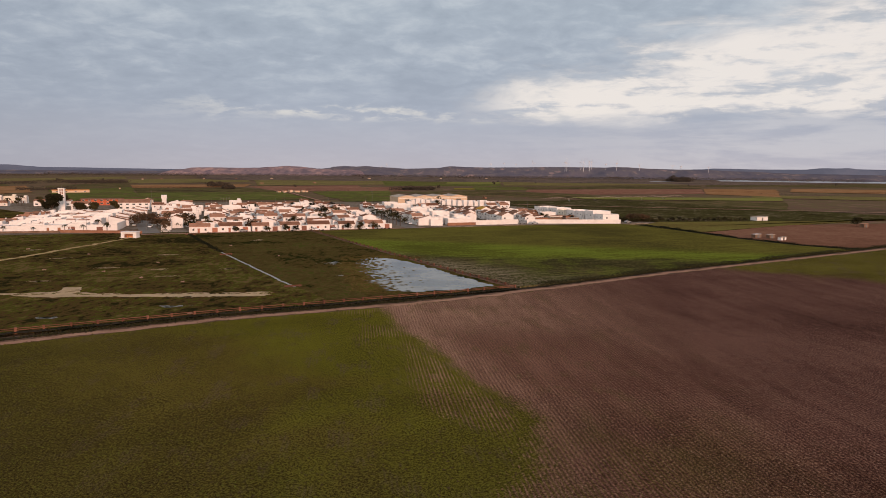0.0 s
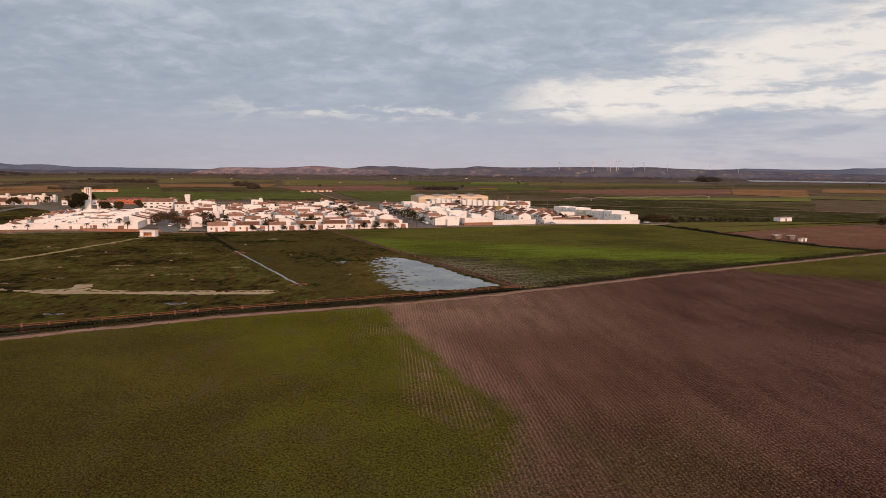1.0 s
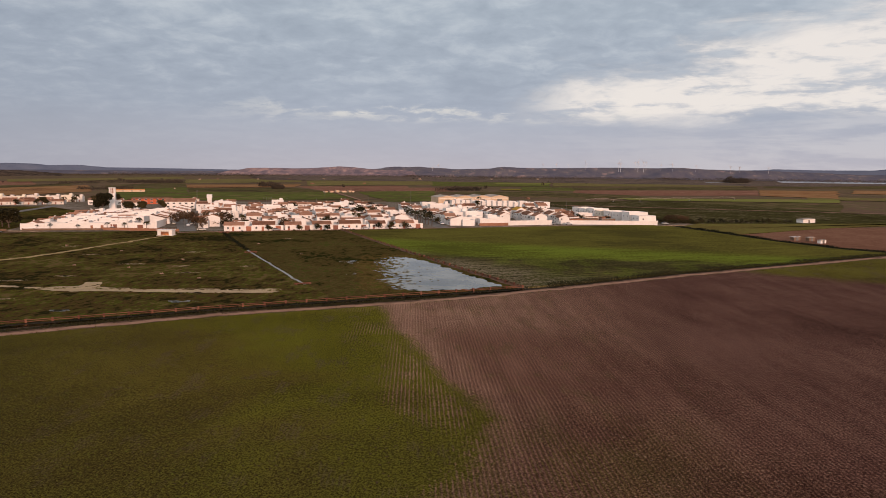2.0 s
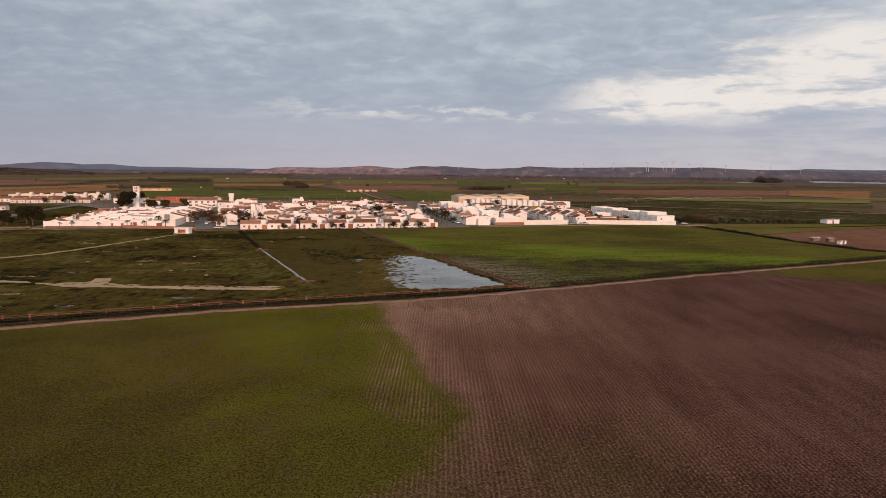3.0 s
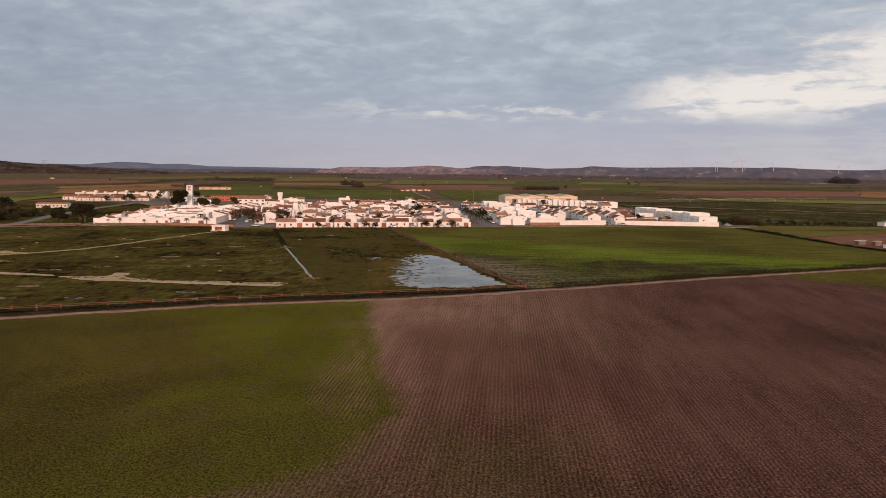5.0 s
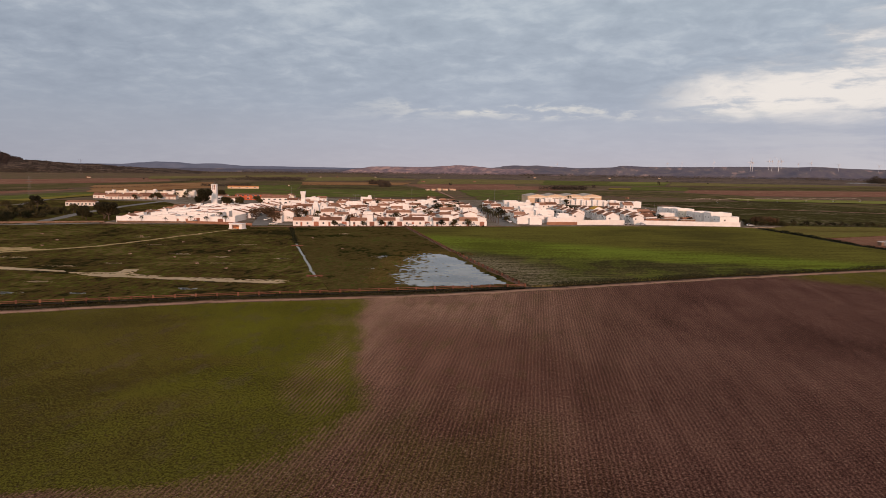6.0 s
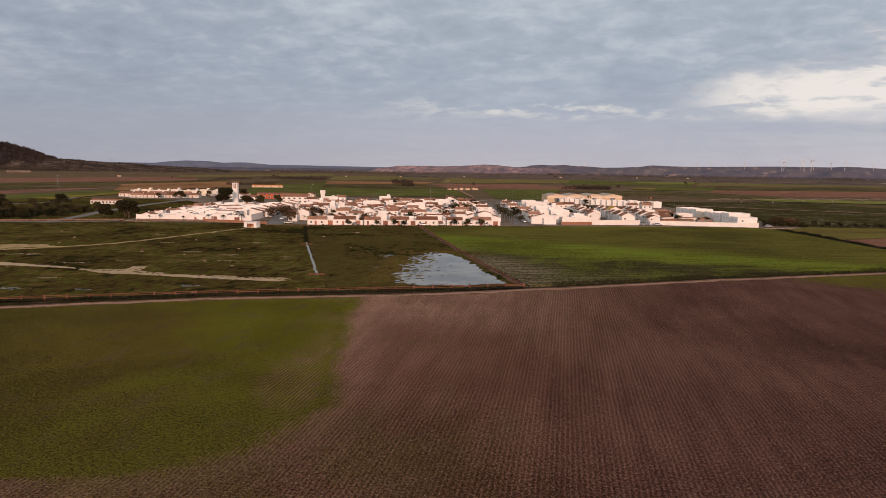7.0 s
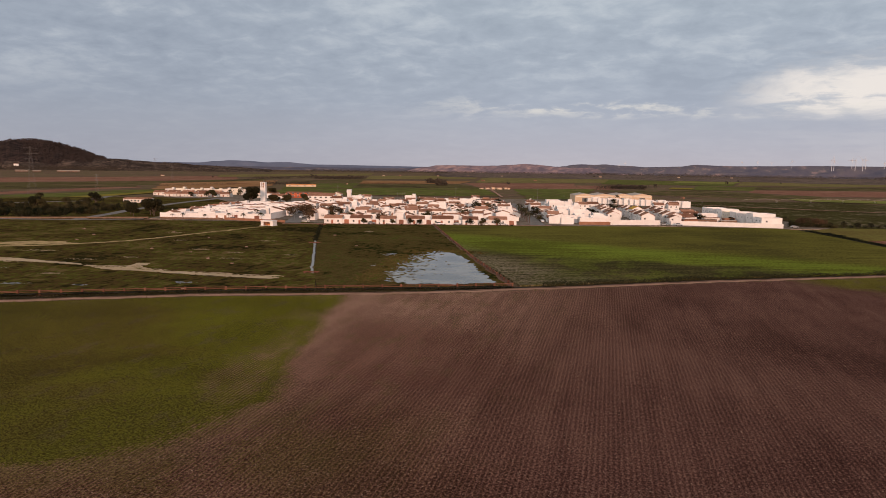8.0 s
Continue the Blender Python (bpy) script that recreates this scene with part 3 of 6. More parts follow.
# ---------------------------------------------------------------- ground and fields
def build_ground():
    bm = bmesh.new()
    rings = [0, 150, 400, 800, 1500, 2500, 3600, 4850]
    last = None
    for r in rings:
        cur = [bm.verts.new((r * math.sin(a), r * math.cos(a), -0.5)) for a in (2 * math.pi * i / 72 for i in range(72))] if r else [bm.verts.new((0, 0, -0.5))]
        if last:
            for i in range(72):
                j = (i + 1) % 72
                if len(last) == 1:
                    bm.faces.new((last[0], cur[j], cur[i]))
                else:
                    bm.faces.new((last[i], last[j], cur[j], cur[i]))
        last = cur
    bmesh.ops.recalc_face_normals(bm, faces=bm.faces)
    structure(part("ground", bm, M_PLAIN), "flat farmland plain that runs to the horizon", "ground")


# the track's inner edge, from west to east
TRACK = [(-179.1, 60.7), (-124.1, 93.2), (-81.2, 120.7), (-48.7, 144.0), (-18.3, 160.0), (2.7, 172.0), (27.5, 190.2), (69.6, 222.6), (138.2, 270.5), (242.5, 343.3), (356.8, 422.3)]


def track_y(x):
    for (x0, y0), (x1, y1) in zip(TRACK, TRACK[1:]):
        if x <= x1:
            return y0 + (y1 - y0) * (x - x0) / (x1 - x0)
    return TRACK[-1][1]


def edge_x(y):
    for (y0, x0), (y1, x1) in zip(EDGE, EDGE[1:]):
        if y <= y1:
            return x0 + (x1 - x0) * (y - y0) / (y1 - y0)
    return EDGE[-1][1]


def build_near_field():
    """Drill rows as ridges, in one sheet."""
    n_along = 240
    cols = np.arange(-170.0, 300.0, ROW_GAP / 2)
    verts, faces = [], []
    for i, p in enumerate(cols):
        # where this row meets the track
        r = 150.0
        for _ in range(12):
            x = p * ROW_P[0] + r * ROW_R[0]
            y = track_y(x) - 1.6
            r = (y - p * ROW_P[1]) / ROW_R[1]
        for j in range(n_along + 1):
            s_ = j / n_along
            q = -60 + 95 * s_ / 0.06 if s_ < 0.06 and r > 60 else (35 + (r - 35) * (s_ - 0.06) / 0.94 if r > 60 else -60 + (r + 60) * s_)
            x, y = p * ROW_P[0] + q * ROW_R[0], p * ROW_P[1] + q * ROW_R[1]
            rise = RIDGE_H * (1.0 if x > edge_x(y) else 0.35) * (0.75 + 0.9 * noise.noise(Vector((x * 0.5, y * 0.5, 0))))
            verts.append((x, y, (rise if i % 2 else -rise) + 0.05 * noise.noise(Vector((x * 0.05, y * 0.05, 3))) - 0.05))
    w = n_along + 1
    for i in range(len(cols) - 1):
        for j in range(n_along):
            a = i * w + j
            faces.append((a, a + w, a + w + 1, a + 1))
    me = bpy.data.meshes.new("drilled_field")
    me.from_pydata(verts, [], faces)
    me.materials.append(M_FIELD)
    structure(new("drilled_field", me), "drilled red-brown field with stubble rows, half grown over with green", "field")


def offset(line, d):
    """A line moved sideways by d (to its left)."""
    out = []
    for i, p in enumerate(line):
        a, b = Vector(line[max(0, i - 1)]), Vector(line[min(len(line) - 1, i + 1)])
        nrm = Vector((-(b - a).y, (b - a).x)).normalized()
        out.append(tuple(Vector(p) + nrm * d))
    return out


CORNER = (17.3, 189.6)      # where the fences meet
FENCE_S = [(-179.0, 68.8), (-124.0, 101.9), (-86.8, 128.4), (-50.9, 150.9), (-4.3, 177.4), CORNER]
FENCE_N = [CORNER, (-10.4, 240.4), (-46.9, 312.2), (-76.8, 371.9)]
MUD_WEST = [(-190.5, 170.8), (-154.3, 172.3), (-140.3, 173.3), (-125.7, 173.1), (-114.7, 172.8), (-112.8, 170.7), (-125.7, 169.3), (-140.4, 167.6), (-154.9, 165.8), (-190.6, 163.3)]
build_ground()
build_near_field()
structure(ribbon("dirt_track", TRACK, 2.3, -0.03, M_DIRT, 1.5, 0.9, 1), "pale dirt track along the ditch", "track")
structure(ribbon("track_verge", TRACK, 5.4, -0.08, M_VERGE, 1.5, 0.8, 8), "dry reddish grass verge of the track", "verge")
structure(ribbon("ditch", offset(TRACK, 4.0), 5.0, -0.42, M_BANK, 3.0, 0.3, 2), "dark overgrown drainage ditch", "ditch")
structure(slab("meadow", [(-326.7, -16.0), (-179.0, 70.2), *FENCE_S[1:5], (-28.6, 165.8), (-86.8, 264.0), (-120.7, 324.4), (-111.3, 350.6), (-161.0, 339.4), (-226.8, 312.3), (-367.5, 256.2), (-576.7, 162.6)], 0.0, M_MEADOW, 0.5), "rough green-brown meadow with bare patches", "meadow")
structure(slab("wet_meadow", [(-28.1, 165.8), (-4.3, 178.2), (16.8, 190.1), (-10.4, 240.4), (-46.9, 312.2), (-76.8, 371.9), (-122.2, 350.5), (-118.9, 324.6), (-85.9, 264.0), (-40.9, 186.1)], 0.004, M_WET, 0.5), "wet brown meadow round a pond", "meadow")
structure(slab("green_field", [(18.8, 191.6), (27.6, 197.5), (69.6, 230.3), (138.2, 277.6), (169.2, 299.2), (139.7, 345.4), (121.5, 400.0), (111.1, 431.7), (98.7, 439.2), (40.0, 415.9), (-26.6, 384.7), (-75.9, 372.0), (-45.9, 312.3), (-9.4, 240.5)], 0.008, M_BANDED, 0.5), "young green crop field", "field")
structure(slab("village_ground", [uv(-241, 15), uv(-240, 16), uv(-160, -30), uv(-130, -18), uv(-60, -15), uv(0, -14), uv(62, -10), uv(124, -22), uv(150, -18), uv(150, 320), uv(-180, 400), uv(-410, 440), uv(-380, 330), uv(-300, 300), uv(-245, 200)], -0.004, M_VILLAGE, 0.5), "pale trodden ground and streets of the village", "ground")
structure(slab("west_meadow", [uv(-600, -40), uv(-300, 5), uv(-242, 13), uv(-246, 200), uv(-301, 300), uv(-380, 330), uv(-430, 330), uv(-640, 200)], -0.008, M_MEADOW, 0.4), "rough meadow with bushes beside the road", "meadow")
structure(slab("east_meadow", [uv(150, -16), uv(128, -34), (121.5, 413.0), (130.9, 379.0), (208.8, 441.7), (355.2, 538.2), uv(330, 320), uv(150, 320)], -0.012, M_SCRUBLAND, 0.4), "dark scrubby meadow beside the village", "field")
structure(slab("east_strip", [uv(131, -33), (121.5, 413.0), (130.9, 379.0), (208.8, 441.7), (355.2, 538.2), uv(330, -40), uv(240, -30), uv(155, -12)], 0.004, M_OLIVE, 0.3), "olive grass strip between shrubs and bare soil", "field")
structure(slab("east_soil", [(131.4, 376.0), (140.4, 345.6), (171.4, 302.5), (321.8, 405.0), (464.1, 531.2), (208.9, 440.7)], -0.008, M_BROWN, 0.4), "bare brown field", "field")
structure(slab("pond", [(-34.1, 249.5), (-27.3, 257.3), (-19.1, 248.6), (-8.5, 230.6), (3.1, 208.7), (11.3, 192.1), (2.6, 184.6), (-7.3, 181.3), (-17.2, 181.6), (-23.4, 198.1), (-31.4, 228.4)], 0.02, M_WATER, 0.0, 0.8, 1.1, 3), "still shallow pond that mirrors the sky", "pond")
structure(ribbon("canal", [(-86.8, 264.0), (-41.8, 186.1)], 0.8, 0.016, M_SILTY, 0.9, 0.35, 4), "narrow water-filled channel", "channel")
structure(slab("mud_flat", [(-111.4, 170.5), (-105.4, 171.6), (-99.8, 174.9), (-101.1, 181.1), (-96.9, 181.8), (-92.8, 174.7), (-80.9, 172.8), (-68.2, 175.0), (-60.7, 176.1), (-46.8, 178.1), (-44.1, 175.2), (-46.2, 172.4), (-58.6, 170.9), (-80.9, 168.3), (-101.8, 166.9)], 0.012, M_MUD, 0.0, 0.8, 0.6, 5), "bare pale mud strip in the meadow", "mud")
structure(slab("mud_flat", MUD_WEST, 0.012, M_MUD, 0.0, 0.8, 0.5, 9), "bare pale mud strip in the meadow", "mud")
structure(ribbon("footpath", [(-240.2, 162.1), (-185.8, 187.0), (-165.0, 204.9), (-154.0, 222.4), (-149.2, 239.7), (-147.9, 267.9), (-145.6, 295.2), (-144.4, 315.8)], (4.6, 1.5), 0.012, M_PATH, 1.2, 1.0, 6), "pale trodden footpath across the meadow", "path")

structure(slab("mud_flat", [(-189.9, 203.5), (-181.8, 211.5), (-171.1, 215.8), (-162.2, 215.4), (-159.5, 213.2), (-167.7, 207.6), (-175.8, 199.6), (-185.6, 196.3)], 0.016, M_PATH, 0.0, 0.8, 1.2, 15), "bare trodden patch beside the footpath", "mud")

structure(ribbon("fence_bank", FENCE_N, 1.8, 0.016, M_VERGE, 1.2, 0.5, 43), "dry reddish earth bank under the fence", "bank")
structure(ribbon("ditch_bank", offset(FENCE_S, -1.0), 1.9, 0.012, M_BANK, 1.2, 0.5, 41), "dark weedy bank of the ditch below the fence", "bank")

# ---------------------------------------------------------------- houses
rng = random.Random(7)


def windows(parent, spots, facing="front", w=0.9, h=1.0):
    """Framed windows, proud of the wall. spots: along the wall, the wall's place, sill height."""
    for a, wall, z in spots:
        if facing == "front":
            fr = boxes((a - w / 2 - 0.1, a + w / 2 + 0.1, wall - 0.05, wall + 0.1, z - 0.1, z + h + 0.1))
            pn = boxes((a - w / 2, a + w / 2, wall - 0.07, wall + 0.05, z, z + h))
        else:
            fr = boxes((wall - 0.05, wall + 0.1, a - w / 2 - 0.1, a + w / 2 + 0.1, z - 0.1, z + h + 0.1))
            pn = boxes((wall - 0.07, wall + 0.05, a - w / 2, a + w / 2, z, z + h))
        win = part("window", fr, M_FRAME, parent)
        part("pane", pn, M_GLASS, win, "dark glass pane")


def door(parent, a, wall, w=1.1, h=2.1, material=None):
    part("door", boxes((a - w / 2, a + w / 2, wall - 0.06, wall + 0.06, 0.0, h)), material or M_DOOR, parent, "painted door")


def chimney(parent, x, y, z, s=0.7):
    bm = boxes((x - s / 2, x + s / 2, y - s / 2, y + s / 2, z - 1.0, z + 0.45), (x - s / 2 - 0.08, x + s / 2 + 0.08, y - s / 2 - 0.08, y + s / 2 + 0.08, z + 0.45, z + 0.56))
    part("chimney", bm, M_WHITE, parent)


def thing(name, label, category, group=""):
    e = new(name)
    e.empty_display_size = 0.5
    return tagged(e, label, category, group)


def gable_roof(parent, w, d, h, rise, along="x", over=0.3, thick=0.18, material=None):
    """Two tiled slopes and a ridge; along: the way the ridge runs."""
    half = (d if along == "x" else w) / 2 + over
    long = (w if along == "x" else d) / 2 + over * 0.6
    k = rise / (half - over)
    eave = h - over * k
    for s in (-1, 1):
        out = [(s * half, eave), (0, h + rise), (0, h + rise + thick), (s * half, eave + thick)]
        bm = bmesh.new()
        (prism_x if along == "x" else prism)(bm, out, -long, long)
        part("roof_slope", bm, material or M_TILE, parent, "brown clay-tiled slope")
    bm = bmesh.new()
    out = [(-0.16, h + rise + thick - 0.08), (0.16, h + rise + thick - 0.08), (0.08, h + rise + thick + 0.1), (-0.08, h + rise + thick + 0.1)]
    (prism_x if along == "x" else prism)(bm, out, -long, long)
    part("ridge", bm, material or M_TILE, parent)


def house_low(w=10.0, d=7.0, h=3.0, rise=1.3, paint=None, two=True):
    """One storey, the ridge along the street."""
    e = thing("low_house", "white one-storey village house with a brown tiled roof", "house", "village houses")
    bm = bmesh.new()
    prism_x(bm, [(-d / 2, 0), (d / 2, 0), (d / 2, h), (0, h + rise), (-d / 2, h)], -w / 2, w / 2)
    part("wall_body", bm, paint or M_WHITE, e)
    gable_roof(e, w, d, h, rise)
    door(e, -0.5 if two else -w / 4, -d / 2)
    windows(e, [(-w / 2 + 2, -d / 2, 1.0)] + ([(w / 2 - 2.2, -d / 2, 1.0)] if two else []))
    chimney(e, w / 2 - 1.5, 1.2, h + rise)
    return e


def house_tall(w=7.5, d=8.0, h=5.3, rise=1.4):
    e = thing("tall_house", "white two-storey village house with a brown tiled roof", "house", "village houses")
    bm = bmesh.new()
    prism_x(bm, [(-d / 2, 0), (d / 2, 0), (d / 2, h), (0, h + rise), (-d / 2, h)], -w / 2, w / 2)
    part("wall_body", bm, M_WHITE, e)
    gable_roof(e, w, d, h, rise)
    door(e, 0.2, -d / 2)
    windows(e, [(-w / 4, -d / 2, 3.5), (w / 4, -d / 2, 3.5)])
    chimney(e, -w / 2 + 1.2, 1.0, h + rise)
    return e


def house_gable(w=7.0, d=7.2, h=5.4, rise=1.9):
    """Two storeys, the gable to the front."""
    e = thing("gabled_house", "white two-storey terraced house with its gable to the field", "house", "gabled terrace")
    bm = bmesh.new()
    prism(bm, [(-w / 2, 0), (w / 2, 0), (w / 2, h), (0, h + rise), (-w / 2, h)], -d / 2, d / 2)
    part("wall_body", bm, M_WHITE, e)
    gable_roof(e, w, d, h, rise, "y", 0.2)
    windows(e, [(-w / 4, -d / 2, 3.4)], w=0.9)
    windows(e, [(-2.5, -w / 2, 3.4), (2.0, -w / 2, 3.4), (2.0, -w / 2, 0.9)], "side")
    chimney(e, 1.2, 2.0, h + rise)
    return e


def house_step(w=7.6, d=6.2, h0=4.2, h1=6.4):
    """Terraced house whose single slope falls to the street on its west side."""
    e = thing("terraced_house", "white terraced house with a single brown roof slope to the street", "house", "street terraces")
    bm = bmesh.new()
    prism(bm, [(-w / 2, 0), (w / 2, 0), (w / 2, h1), (-w / 2, h0)], -d / 2, d / 2)
    part("wall_body", bm, M_WHITE, e)
    bm = bmesh.new()
    prism(bm, [(-w / 2 - 0.3, h0 - 0.05), (w / 2 - 0.35, h1 - 0.1), (w / 2 - 0.35, h1 + 0.1), (-w / 2 - 0.3, h0 + 0.14)], -d / 2 + 0.35, d / 2 - 0.1)
    part("roof_slope", bm, M_TILE, e, "brown clay-tiled slope")
    bm = bmesh.new()
    prism(bm, [(-w / 2, h0), (w / 2, h1), (w / 2, h1 + 0.35), (-w / 2, h0 + 0.35)], -d / 2, -d / 2 + 0.35)
    part("party_wall", bm, M_WHITE, e)
    windows(e, [(-1.6, -w / 2, 2.7), (1.5, -w / 2, 2.7), (1.5, -w / 2, 0.9)], "side")
    part("door", boxes((-w / 2 - 0.06, -w / 2 + 0.06, -2.1, -1.0, 0, 2.1)), M_DOOR, e, "painted door")
    return e


def house_cube(w=11.0, d=9.0, h=6.2, paint=None, rows=2, head=False):
    """Flat roof behind a parapet."""
    e = thing("flat_house", "white cubic two-storey house with a flat roof", "house", "flat-roofed houses")
    part("wall_body", boxes((-w / 2, w / 2, -d / 2, d / 2, 0, h)), paint or M_WHITE, e)
    t = 0.25
    part("parapet", boxes((-w / 2, w / 2, -d / 2, -d / 2 + t, h, h + 0.6), (-w / 2, w / 2, d / 2 - t, d / 2, h, h + 0.6), (-w / 2, -w / 2 + t, -d / 2 + t, d / 2 - t, h, h + 0.6), (w / 2 - t, w / 2, -d / 2 + t, d / 2 - t, h, h + 0.6)), paint or M_WHITE, e)
    part("roof", boxes((-w / 2 + t, w / 2 - t, -d / 2 + t, d / 2 - t, h, h + 0.05)), M_ROOFGREY, e, "grey flat roof")
    if head:
        part("stair_head", boxes((w / 2 - 3.4, w / 2 - 0.6, -0.5, 2.6, h + 0.05, h + 2.2)), paint or M_WHITE, e)
    if rows > 1:
        windows(e, [(-d / 4, -w / 2, 4.0), (d / 4, -w / 2, 4.0)], "side", 0.7, 0.8)
        windows(e, [(-w / 4, -d / 2, 3.7)])
        door(e, w / 5, -d / 2)
    return e


def wing(w=5.0, d=10.0, h0=2.6, h1=4.0):
    """Lean-to wing between two patios."""
    e = thing("patio_wing", "white lean-to wing with a brown sloping roof behind a house", "outbuilding", "patio wings")
    bm = bmesh.new()
    prism(bm, [(-w / 2, 0), (w / 2, 0), (w / 2, h1), (-w / 2, h0)], -d / 2, d / 2)
    part("wall_body", bm, M_WHITE, e)
    bm = bmesh.new()
    prism(bm, [(-w / 2 - 0.2, h0 - 0.04), (w / 2 - 0.3, h1 - 0.1), (w / 2 - 0.3, h1 + 0.06), (-w / 2 - 0.2, h0 + 0.12)], -d / 2 + 0.3, d / 2)
    part("roof_slope", bm, M_TILE, e, "brown clay-tiled slope")
    return e


def patio_wall(length, h, paint=None, label="white rendered patio wall", gate=None, category="wall"):
    """A wall with a coping; gate: where its gate stands."""
    e = thing("patio_wall", label, category, "patio walls")
    part("wall_face", boxes((-length / 2, length / 2, -0.14, 0.14, 0, h)), paint or M_WHITE, e)
    part("coping", boxes((-length / 2, length / 2, -0.2, 0.2, h, h + 0.1)), paint or M_WHITE, e)
    if gate is not None:
        part("gate", boxes((gate - 1.3, gate + 1.3, -0.2, 0.2, 0, min(2.3, h - 0.2))), M_DOOR, e, "brown painted gate")
    return e


def place(proto, u, v, turn=0.0, label="", tall=1.0):
    ob = copy_thing(proto, at_uv(u, v, turn))
    ob.scale.z *= tall
    if label:
        ob["label"] = label
    return ob


def build_village():
    lows = [house_low(10.0, 7.0, 3.0, 1.3), house_low(11.5, 7.2, 3.1, 1.4), house_low(8.6, 6.8, 2.9, 1.2, None, False)]
    talls = [house_tall(), house_tall(8.5, 7.5, 5.6, 1.3), house_tall(6.8, 8.0, 5.0, 1.5)]
    wings = [wing(), wing(4.4, 12.0, 2.4, 3.6), wing(5.6, 8.0, 2.8, 4.4)]
    steps = [house_step(), house_step(8.2, 6.0, 4.0, 6.0), house_step(7.4, 6.6, 4.4, 6.7)]
    steps_low = [house_step(7.6, 6.2, 3.2, 5.0), house_step(8.2, 6.0, 3.0, 4.7)]
    gables = [house_gable(), house_gable(7.6, 7.6, 5.7, 2.0), house_gable(6.6, 6.8, 5.0, 1.8)]
    cubes = [house_cube(), house_cube(12.4, 9.5, 6.6), house_cube(10.0, 8.5, 5.8, None, 2, True), house_cube(11.0, 9.0, 6.3, M_CREAM)]
    annexes = [house_cube(7.0, 7.0, 3.0, None, 1), house_cube(10.0, 6.0, 3.6, None, 1), house_cube(6.0, 9.0, 4.2, None, 1)]
    decks = [house_cube(10.2, 9.4, 3.0, None, 0), house_cube(9.0, 10.2, 3.5, None, 0), house_cube(10.4, 8.0, 4.1, None, 0), house_cube(7.6, 10.0, 2.7, None, 0), house_cube(9.8, 9.8, 3.8, None, 1)]
    dull_low = house_low(13.0, 9.0, 2.9, 1.8, M_DULL)
    units = [house_cube(6.2, 8.0, 5.8, None, 1), house_cube(6.8, 7.6, 6.2, None, 1)]
    flats = [house_cube(9.4, 9.0, 6.2, M_DULL, 2, True), house_cube(10.4, 8.6, 6.0, M_CREAM, 2, True)]
    walls = [patio_wall(5.4, 2.5, None, gate=0.0), patio_wall(8.0, 2.6), patio_wall(12.0, 2.3)]

    # centre: the front row along the field
    u = -127.0
    k = 0
    while u < -20:
        p = lows[k % 3]
        place(p, u + 5, -9.0)
        place(walls[0], u + 12.6, -12.0)
        place(wings[k % 3], u + 1.8, 1.5, 180 if k % 2 else 0)
        place(annexes[k % 3], u + 9.5, 6.0)
        place(walls[1], u + 4, 8.5)
        u += 15.4
        k += 1
    # further rows, back to back
    for row, (v, du) in enumerate(((28, 0), (45, 6), (62, 5), (86, 2), (105, 4), (124, 7), (146, 0), (172, 4), (198, 8), (224, 1))):
        u = -124.0 + du
        k = row
        while u < -24:
            j = rng.random()
            kind = talls if j < (0.5 if row else 0.15) else (cubes[:3] if j < 0.72 and row else (lows if j < 0.86 else annexes))
            place(kind[k % 3], u + 4.5, v + rng.uniform(-2.5, 2.5), rng.choice((0, 0, 0, 90)), "", rng.uniform(0.72, 0.92))
            place(wings[(k + 1) % 3], u + 10.5, v + rng.uniform(-1, 6), 0 if k % 2 else 180)
            if j < 0.7:
                place(annexes[(k + row) % 3], u + 5, v + 11)
            place(walls[2], u + 8, v - 7.5)
            place(walls[1], u + 13.4, v + 8, 90)
            u += 15.6 + rng.uniform(-0.5, 0.8)
            k += 1
    for i in range(11):
        place((talls[i % 3], cubes[2], lows[i % 2], talls[1])[i % 4], -136 + (i % 3) * 1.6, 26 + i * 17.5, rng.choice((0, 0, 90)))
        place(annexes[i % 3], -131, 34 + i * 17.5)
        place(wings[i % 3], -140, 17 + i * 17.5)
    # the street east of it: terraces that step along it
    for i in range(19):
        place((steps[i % 3], talls[i % 3], steps[(i + 1) % 3], lows[2], gables[i % 3])[(i * 3) % 5], 4.2 + (i * 5 % 4) * 0.5, 5.5 + i * 10.5, 0, "", 0.86)
    # the street's block behind: courts and flat houses
    for u, v, p in ((10.5, 2.0, annexes[0]), (12.5, 12.5, annexes[1]), (22.5, 6.5, annexes[0]), (30, 10, annexes[1]), (20, 19, annexes[2]), (21, 29, cubes[0]), (32, 26, annexes[2]), (14, 34, cubes[2]), (26, 40, annexes[0]),
                    (16, 52, annexes[2]), (28, 56, annexes[1]), (18, 70, cubes[0]), (14, 88, annexes[2]), (26, 92, cubes[2]), (16, 108, annexes[1]), (30, 112, annexes[0]), (20, 128, cubes[1]),
                    (16, 150, annexes[2]), (30, 152, cubes[2]), (22, 172, cubes[0]), (14, 192, annexes[1])):
        place(p, u, v)
    for i in range(8):
        place(walls[2], 14 + (i % 3) * 8, 12 + i * 9, 90 if i % 2 else 0)
    # gabled terraces
    for c, (u, v0, n) in enumerate(((42, 30, 9), (56, 3, 11), (72, 5, 10))):
        for i in range(n):
            place(gables[(i + c) % 3], u + i * 0.9 + (i % 2) * 2.2, v0 + i * 10.6, 0, "", (0.80, 0.88, 0.76, 0.84)[(i + c) % 4])
    yellow = house_gable(7.0, 10.0, 5.8, 1.7)
    for ch in yellow.children:
        if ch.name.startswith("roof_slope"):
            ch.data.materials[0] = M_OCHRE
    yellow["label"] = "white terraced house with an ochre yellow roof"
    yellow.matrix_basis = at_uv(63, 60)
